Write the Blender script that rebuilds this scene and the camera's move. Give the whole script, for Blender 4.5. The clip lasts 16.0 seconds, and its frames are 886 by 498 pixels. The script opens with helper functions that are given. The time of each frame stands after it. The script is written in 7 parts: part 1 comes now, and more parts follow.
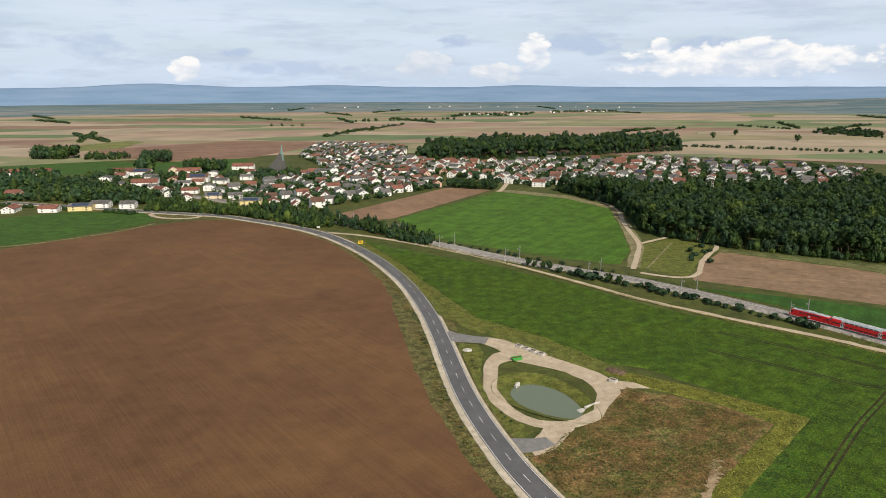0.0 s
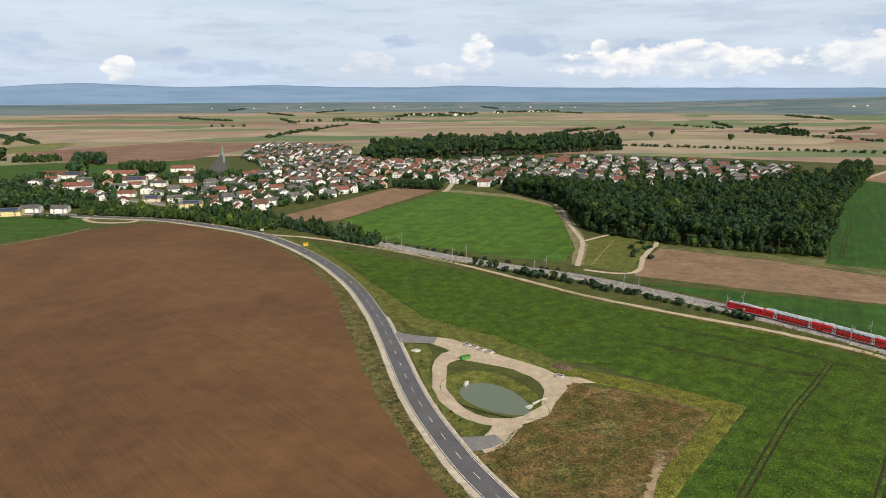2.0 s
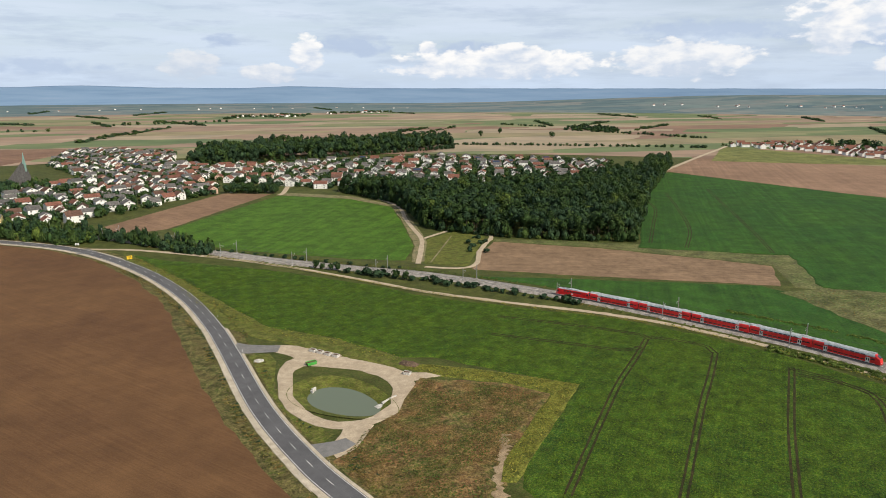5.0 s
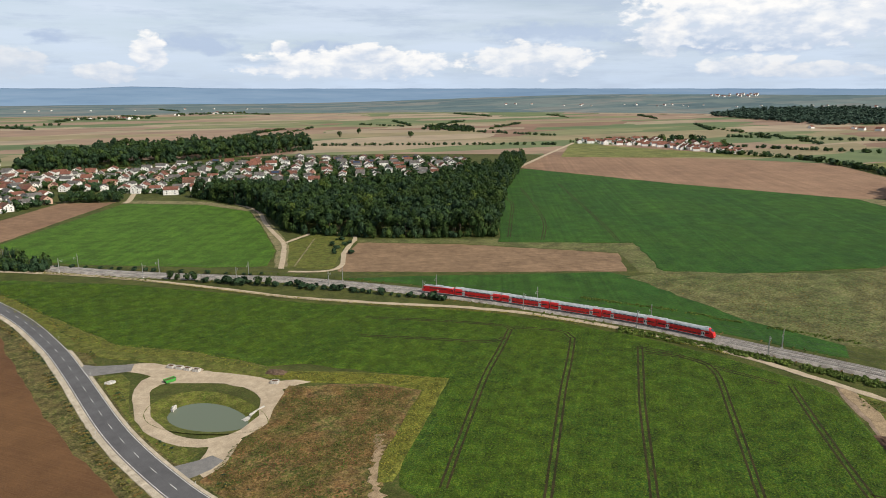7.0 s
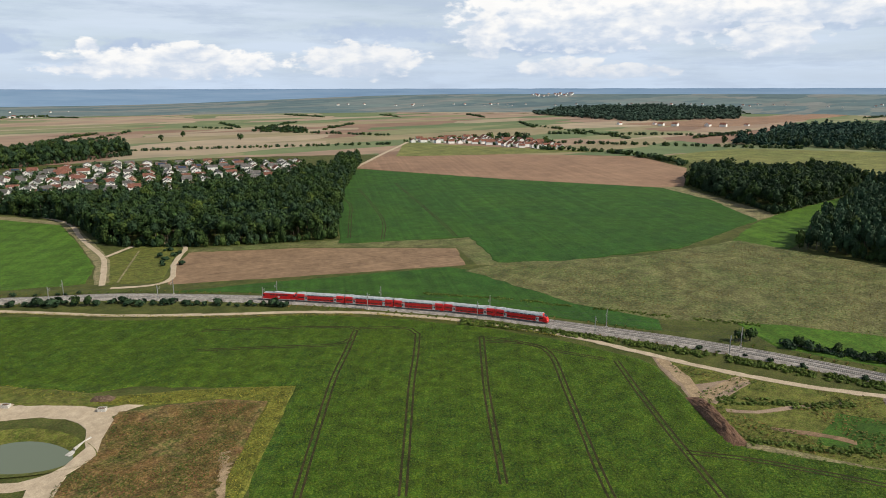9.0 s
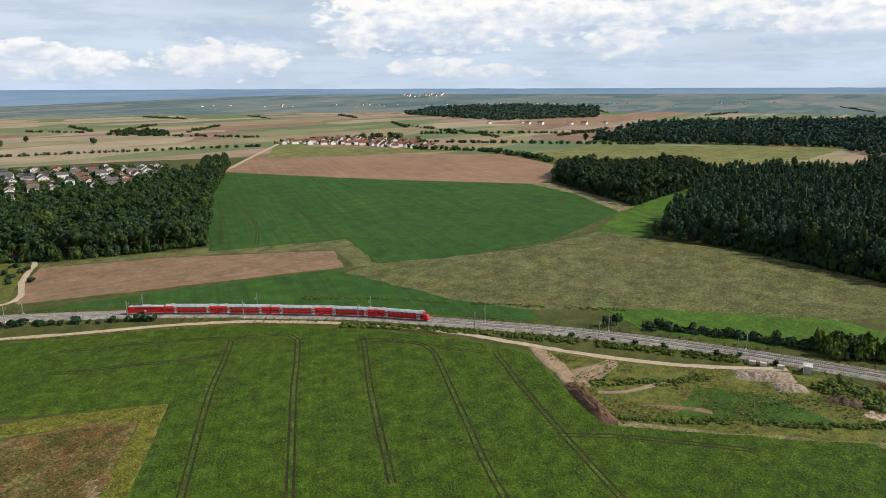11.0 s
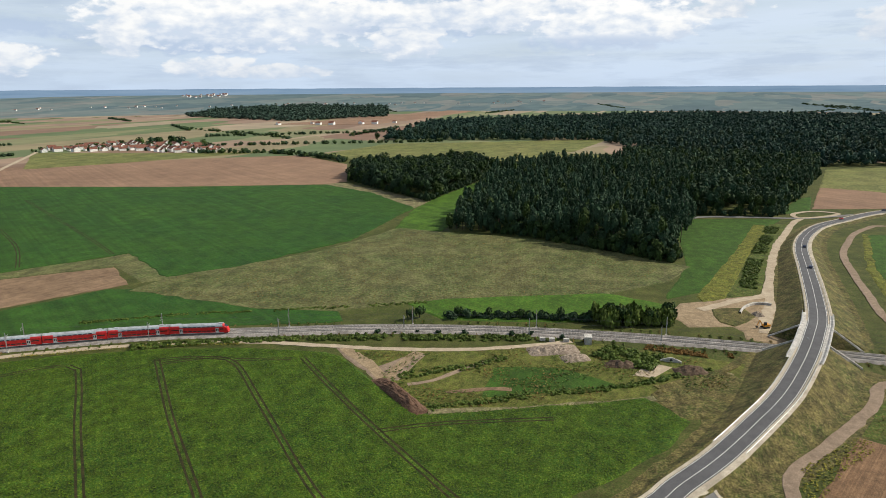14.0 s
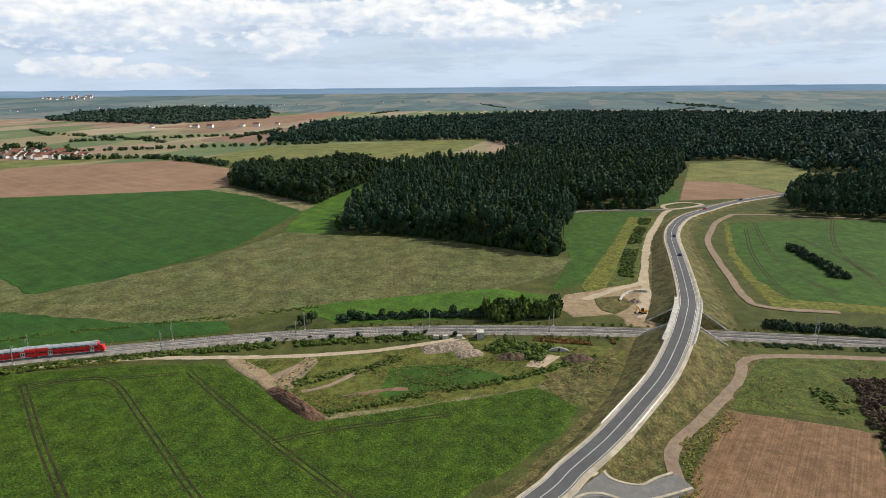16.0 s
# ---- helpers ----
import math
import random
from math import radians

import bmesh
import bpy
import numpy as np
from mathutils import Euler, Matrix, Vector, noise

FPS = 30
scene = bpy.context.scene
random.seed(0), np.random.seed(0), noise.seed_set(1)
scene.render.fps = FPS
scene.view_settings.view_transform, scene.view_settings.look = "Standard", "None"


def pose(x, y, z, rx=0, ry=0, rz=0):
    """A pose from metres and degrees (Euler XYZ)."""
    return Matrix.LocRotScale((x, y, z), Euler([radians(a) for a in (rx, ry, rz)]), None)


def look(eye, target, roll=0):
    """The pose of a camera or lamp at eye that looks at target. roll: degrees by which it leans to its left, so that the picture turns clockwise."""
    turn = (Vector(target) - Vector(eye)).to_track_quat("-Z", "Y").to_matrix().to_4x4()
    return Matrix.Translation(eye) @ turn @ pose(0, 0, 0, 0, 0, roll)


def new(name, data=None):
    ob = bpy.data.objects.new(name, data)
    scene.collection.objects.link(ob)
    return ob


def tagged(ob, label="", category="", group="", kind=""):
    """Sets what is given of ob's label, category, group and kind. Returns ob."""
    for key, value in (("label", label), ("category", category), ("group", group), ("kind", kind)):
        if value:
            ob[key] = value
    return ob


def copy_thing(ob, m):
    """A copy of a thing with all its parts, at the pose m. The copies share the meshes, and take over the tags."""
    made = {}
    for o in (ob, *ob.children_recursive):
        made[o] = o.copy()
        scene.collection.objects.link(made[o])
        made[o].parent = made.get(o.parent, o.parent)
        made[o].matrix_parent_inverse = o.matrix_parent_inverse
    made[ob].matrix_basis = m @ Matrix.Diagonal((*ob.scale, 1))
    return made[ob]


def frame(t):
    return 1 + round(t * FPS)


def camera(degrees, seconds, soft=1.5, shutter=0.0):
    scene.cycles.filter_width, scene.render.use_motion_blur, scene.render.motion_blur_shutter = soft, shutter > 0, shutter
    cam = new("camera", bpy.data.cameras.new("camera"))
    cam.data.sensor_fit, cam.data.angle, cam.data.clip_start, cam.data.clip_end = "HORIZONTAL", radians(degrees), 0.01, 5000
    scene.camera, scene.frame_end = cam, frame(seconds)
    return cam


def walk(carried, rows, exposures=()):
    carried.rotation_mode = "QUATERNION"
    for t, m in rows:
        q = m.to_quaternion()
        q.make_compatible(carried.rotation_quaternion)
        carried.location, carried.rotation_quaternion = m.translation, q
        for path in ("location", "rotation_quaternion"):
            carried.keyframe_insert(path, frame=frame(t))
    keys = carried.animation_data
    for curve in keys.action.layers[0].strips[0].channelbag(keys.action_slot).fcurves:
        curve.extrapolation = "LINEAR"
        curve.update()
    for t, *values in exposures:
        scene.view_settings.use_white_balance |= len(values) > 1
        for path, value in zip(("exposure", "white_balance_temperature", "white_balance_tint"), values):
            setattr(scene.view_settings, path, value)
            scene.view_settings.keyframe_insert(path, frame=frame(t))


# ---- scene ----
cam = camera(66.35, 16.0, soft=0.9)
EYE = 107.0
# seconds, yaw, pitch, roll in degrees: the drone hovers and turns to its right
PATH = [
    (0, 0, -13.51, -0.14),
    (0.5, -0.43, -13.51, -0.09),
    (1, -1.66, -13.51, -0.06),
    (1.5, -2.87, -13.49, -0.07),
    (2, -4.62, -13.49, -0.03),
    (2.5, -6.5, -13.47, -0.03),
    (3, -9.05, -13.47, -0.03),
    (5.5, -21.05, -13.43, 0.02),
    (6, -23.96, -13.43, 0.02),
    (6.5, -26.71, -13.41, 0.02),
    (7, -30.11, -13.42, -0.02),
    (7.5, -33.49, -13.42, -0.05),
    (8, -37.11, -13.42, -0.04),
    (8.5, -40.49, -13.42, -0.08),
    (9, -43.88, -13.41, -0.12),
    (11.5, -57.21, -13.44, -0.24),
    (12, -60.22, -13.47, -0.31),
    (12.5, -62.98, -13.45, -0.34),
    (13, -65.95, -13.46, -0.34),
    (13.5, -68.73, -13.47, -0.35),
    (14, -71.67, -13.49, -0.36),
    (14.5, -74.35, -13.49, -0.42),
    (15, -77.26, -13.49, -0.44),
    (15.5, -79.49, -13.5, -0.46),
    (16, -81.16, -13.5, -0.5),
]


def hover(yaw, pitch, roll):
    return Matrix.Translation((0, 0, EYE)) @ pose(0, 0, 0, 90 + pitch, 0, yaw) @ pose(0, 0, 0, 0, 0, roll)


walk(cam, [(t, hover(a, p, r)) for t, a, p, r in PATH],
     exposures=[(0, 0, 6500, 10), (5, 0, 6450, 10), (9, -0.03, 6420, 9.5), (16, 0, 6330, 8.5)])

# ---------------------------------------------------------------- light
SUN_AZ, SUN_EL = 152.0, 41.0          # clockwise from +y
scene.view_settings.exposure = 0.0
world = bpy.data.worlds.new("world")
scene.world = world
world.use_nodes = True
wt = world.node_tree
wn, wl = wt.nodes, wt.links


def wmath(op, a, b=None, c=None, clamp=False):
    n = wn.new("ShaderNodeMath")
    n.operation, n.use_clamp = op, clamp
    for i, v in enumerate((a, b, c)):
        if v is None:
            continue
        if isinstance(v, (int, float)):
            n.inputs[i].default_value = v
        else:
            wl.new(v, n.inputs[i])
    return n.outputs[0]


def wmix(fac, a, b):
    n = wn.new("ShaderNodeMix")
    n.data_type = "RGBA"
    for s, v in ((n.inputs[0], fac), (n.inputs[6], a), (n.inputs[7], b)):
        if isinstance(v, (int, float)):
            s.default_value = v
        elif isinstance(v, tuple):
            s.default_value = (*v, 1)
        else:
            wl.new(v, s)
    return n.outputs[2]


sky = wn.new("ShaderNodeTexSky")
sky.sky_type, sky.sun_disc = "NISHITA", False
sky.sun_elevation, sky.sun_rotation = radians(SUN_EL), radians(SUN_AZ)
sky.air_density, sky.dust_density, sky.ozone_density = 1.0, 1.2, 1.5
wco = wn.new("ShaderNodeTexCoord").outputs["Generated"]
sep = wn.new("ShaderNodeSeparateXYZ")
wl.new(wco, sep.inputs[0])
AZ = wmath("MULTIPLY", wmath("ARCTAN2", sep.outputs[0], sep.outputs[1]), 57.2958)
EL = wmath("MULTIPLY", wmath("ARCSINE", sep.outputs[2]), 57.2958)


def wnoise(kx, ky, detail, rough=0.55, dist=0.0):
    c = wn.new("ShaderNodeCombineXYZ")
    wl.new(wmath("MULTIPLY", AZ, kx), c.inputs[0])
    wl.new(wmath("MULTIPLY", EL, ky), c.inputs[1])
    n = wn.new("ShaderNodeTexNoise")
    n.inputs["Scale"].default_value, n.inputs["Detail"].default_value = 1.0, detail
    n.inputs["Roughness"].default_value, n.inputs["Distortion"].default_value = rough, dist
    wl.new(c.outputs[0], n.inputs["Vector"])
    return n.outputs["Fac"]


# thin veil of high cloud over the blue, then banks, then single cumulus heaps
clear = wmath("MULTIPLY_ADD", EL, -0.045, 1.35, True)
veil = wmath("MULTIPLY_ADD", wnoise(0.06, 0.5, 5), 2.6, -0.55, True)
low = wmath("MULTIPLY_ADD", EL, -0.18, 1.0, True)
base = wmix(wmath("MULTIPLY", wmath("MULTIPLY_ADD", veil, 0.5, 0.38, True), clear), sky.outputs[0], (7.2, 8.0, 9.2))
base = wmix(wmath("MULTIPLY", low, 0.5), base, (6.0, 7.5, 9.6))
bank_shape = wmath("MULTIPLY_ADD", wnoise(0.13, 0.8, 8, 0.62), 7.0, -3.45, True)
base = wmix(wmath("MULTIPLY", wmath("MULTIPLY", bank_shape, 0.6), clear), base, (5.0, 5.9, 7.3))
puff = wmath("SUBTRACT", wnoise(0.7, 1.3, 6, 0.5), 0.5)
puff2 = wmath("SUBTRACT", wnoise(0.3, 0.7, 6, 0.6, 0.5), 0.5)
edge = wmath("ADD", wmath("MULTIPLY", puff, 3.4), wmath("MULTIPLY", puff2, 2.4))
# azimuth, elevation, half width, half height, whiteness
CLOUDS = [
    (-26.3, 2.97, 2.15, 1.05, -0.3), (-12.2, 1.47, 5.26, 0.57, -0.35), (-16.4, 2.6, 1.2, 0.43, -0.6), (-20.1, 1.35, 1.05, 0.76, 0.9),
    (-38.0, 3.3, 9.0, 0.7, -0.2), (1.0, 3.46, 1.34, 0.53, -0.6), (4.5, 1.1, 2.15, 0.67, 0.6), (-1.3, 1.7, 1.91, 0.86, 0.35),
    (11.2, 3.24, 3.58, 0.81, -0.5), (7.4, 2.55, 1.15, 1.15, 0.95), (19.7, 2.8, 3.35, 0.72, -0.5), (17.3, 2.97, 0.67, 0.57, 0.95),
    (22.6, 1.8, 7.17, 0.96, 0.95), (24.4, 2.58, 1.91, 0.67, 0.9), (39.4, 4.2, 7.0, 0.8, -0.4), (37.2, 2.21, 4.06, 1.24, 0.8),
    (53.4, 3.3, 7.6, 0.85, -0.55), (55.8, 5.2, 9.56, 2.01, 1.0), (47.3, 4.22, 1.43, 1.72, 0.85), (54.0, 1.57, 3.35, 0.67, 0.7),
    (58.1, 1.24, 3.82, 0.48, 0.5), (70.1, 4.5, 7.17, 0.65, -0.55), (68.9, 3.56, 2.87, 1.24, 0.9), (76.5, 5.6, 14.34, 1.15, 0.95),
    (85.6, 4.6, 5.74, 1.63, 1.0), (84.0, 3.2, 7.0, 0.6, -0.3), (89.9, 4.03, 1.2, 0.57, 0.9), (93.2, 5.54, 1.91, 0.57, 0.5),
    (104.8, 3.99, 2.39, 1.2, 0.45), (110.6, 4.34, 3.35, 1.24, 0.5),
]
for caz, cel, cw, ch, white in CLOUDS:
    u = wmath("MULTIPLY", wmath("SUBTRACT", AZ, caz), 1 / cw)
    v = wmath("MULTIPLY", wmath("SUBTRACT", EL, cel), 1 / ch)
    d = wmath("ADD", wmath("MULTIPLY", u, u), wmath("MULTIPLY", v, v))
    m = wmath("MULTIPLY", wmath("ADD", wmath("SUBTRACT", 1.6 if white > 0 else 1.25, d), wmath("MULTIPLY", edge, 1.05)), 1.7 if white > 0 else 0.9, clamp=True)
    if white < 0:
        base = wmix(wmath("MULTIPLY", m, 0.35 - white), base, (4.9, 5.9, 7.6))
        continue
    top = wmath("MULTIPLY_ADD", wmath("ADD", wmath("MULTIPLY", v, 0.8), wmath("MULTIPLY", edge, 1.3)), 0.6, 0.5, True)
    lit = wmix(top, (5.6 + white, 6.3 + white, 7.4 + white), (7.7 + 2.6 * white, 7.8 + 2.3 * white, 8.1 + 1.7 * white))
    base = wmix(wmath("MULTIPLY", m, 0.45 + 0.53 * white), base, lit)
above = wmath("MULTIPLY_ADD", EL, 0.06, -0.7, True)
base = wmix(wmath("MULTIPLY", above, 0.6), base, (3.3, 3.5, 3.7))
wl.new(base, wn["Background"].inputs[0])
wn["Background"].inputs[1].default_value = 0.1

sun_data = bpy.data.lights.new("sun", "SUN")
sun_data.energy, sun_data.angle, sun_data.color = 5.0, radians(0.8), (1.0, 0.905, 0.75)
sun = new("sun", sun_data)
sa, se = radians(SUN_AZ), radians(SUN_EL)
sun.matrix_world = look(Vector((math.sin(sa) * math.cos(se), math.cos(sa) * math.cos(se), math.sin(se))) * 500, (0, 0, 0))

# ---------------------------------------------------------------- materials
def rgb(c):
    return (*c, 1.0)


def surface(name, cols, big=0.05, small=1.2, rough=0.9, bump=0.25, dist=0.12, rows=None, grain=0.5, metal=0.0,
            per_object=0.0, per_island=0.0, spec=0.2):
    """Two scales of noise between three colours, fine relief, and, for ploughed or sown land, rows (angle, metres, share)."""
    m = bpy.data.materials.new(name)
    m.use_nodes = True
    t = m.node_tree
    n, l = t.nodes, t.links
    b = n["Principled BSDF"]
    b.inputs["Roughness"].default_value, b.inputs["Metallic"].default_value = rough, metal
    b.inputs["Specular IOR Level"].default_value = spec
    co = n.new("ShaderNodeTexCoord").outputs["Object"]

    def noise_at(scale, detail=5, rot=0.0, stretch=1.0):
        mp = n.new("ShaderNodeMapping")
        l.new(co, mp.inputs[0])
        mp.inputs["Rotation"].default_value = (0, 0, radians(rot))
        mp.vector_type = "TEXTURE"
        mp.inputs["Scale"].default_value = (1 / scale, 1 / (scale * stretch), 1 / scale)
        x = n.new("ShaderNodeTexNoise")
        x.inputs["Scale"].default_value, x.inputs["Detail"].default_value = 1.0, detail
        x.inputs["Roughness"].default_value = 0.6
        l.new(mp.outputs[0], x.inputs["Vector"])
        return x.outputs["Fac"]

    def ramp(src, stops):
        r = n.new("ShaderNodeValToRGB")
        el = r.color_ramp.elements
        while len(el) < len(stops):
            el.new(0.5)
        for e, (p, c) in zip(el, stops):
            e.position, e.color = p, rgb(c)
        l.new(src, r.inputs[0])
        return r.outputs[0]

    def mix(fac, a, c, mode="MIX"):
        x = n.new("ShaderNodeMix")
        x.data_type, x.blend_type = "RGBA", mode
        for s, v in ((x.inputs[0], fac), (x.inputs[6], a), (x.inputs[7], c)):
            if isinstance(v, float):
                s.default_value = v
            elif isinstance(v, tuple):
                s.default_value = rgb(v)
            else:
                l.new(v, s)
        return x.outputs[2]

    a = noise_at(big, 6)
    f = noise_at(small, 6)
    colour = ramp(a, [(0.40, cols[0]), (0.5, tuple((p + q) / 2 for p, q in zip(cols[0], cols[1]))), (0.60, cols[1])])
    third = ramp(f, [(0.44, (0, 0, 0)), (0.60, (1, 1, 1))])
    colour = mix(mix(1.0, third, (grain, grain, grain), "MULTIPLY"), colour, cols[2])
    if bump:
        c = noise_at(math.sqrt(big * small) * 0.8, 4)
        colour = mix(1.0, colour, ramp(c, [(0.38, (1 - 0.55 * grain,) * 3), (0.62, (1 + 0.35 * grain,) * 3)]), "MULTIPLY")
        c = noise_at(small * 1.9, 2)
        colour = mix(1.0, colour, ramp(c, [(0.35, (1 - 0.6 * grain,) * 3), (0.65, (1 + 0.5 * grain,) * 3)]), "MULTIPLY")
    if rows:
        ang, wide, share = rows
        streak = noise_at(1.0 / wide, 3, ang, 0.012)
        s = ramp(streak, [(0.35, (1 - share,) * 3), (0.65, (1 + share * 0.6,) * 3)])
        colour = mix(1.0, colour, s, "MULTIPLY")
        streak2 = noise_at(0.25 / wide, 2, ang, 0.02)
        s = ramp(streak2, [(0.35, (1 - share * 0.6,) * 3), (0.65, (1.0,) * 3)])
        colour = mix(1.0, colour, s, "MULTIPLY")
    for share, node, sock in ((per_object, "ShaderNodeObjectInfo", "Random"), (per_island, "ShaderNodeNewGeometry", "Random Per Island")):
        if share:
            o = n.new(node).outputs[sock]
            s = ramp(o, [(0.0, (1 - share, 1 - share, 1 - share * 1.2)), (1.0, (1 + share, 1 + share * 0.8, 1 + share * 0.5))])
            colour = mix(1.0, colour, s, "MULTIPLY")
    l.new(colour, b.inputs["Base Color"])
    if bump:
        bp = n.new("ShaderNodeBump")
        bp.inputs["Strength"].default_value, bp.inputs["Distance"].default_value = bump, dist
        l.new(f, bp.inputs["Height"])
        l.new(bp.outputs[0], b.inputs["Normal"])
    return m


def coat(name, c, rough=0.45, metal=0.0, wear=0.12, spec=0.5):
    d = tuple(v * (1 - wear) for v in c)
    e = tuple(min(1, v * (1 - 2 * wear) + 0.01) for v in c)
    return surface(name, (c, d, e), big=0.35, small=3.0, rough=rough, bump=0.02, dist=0.01, grain=0.35, metal=metal, spec=spec)


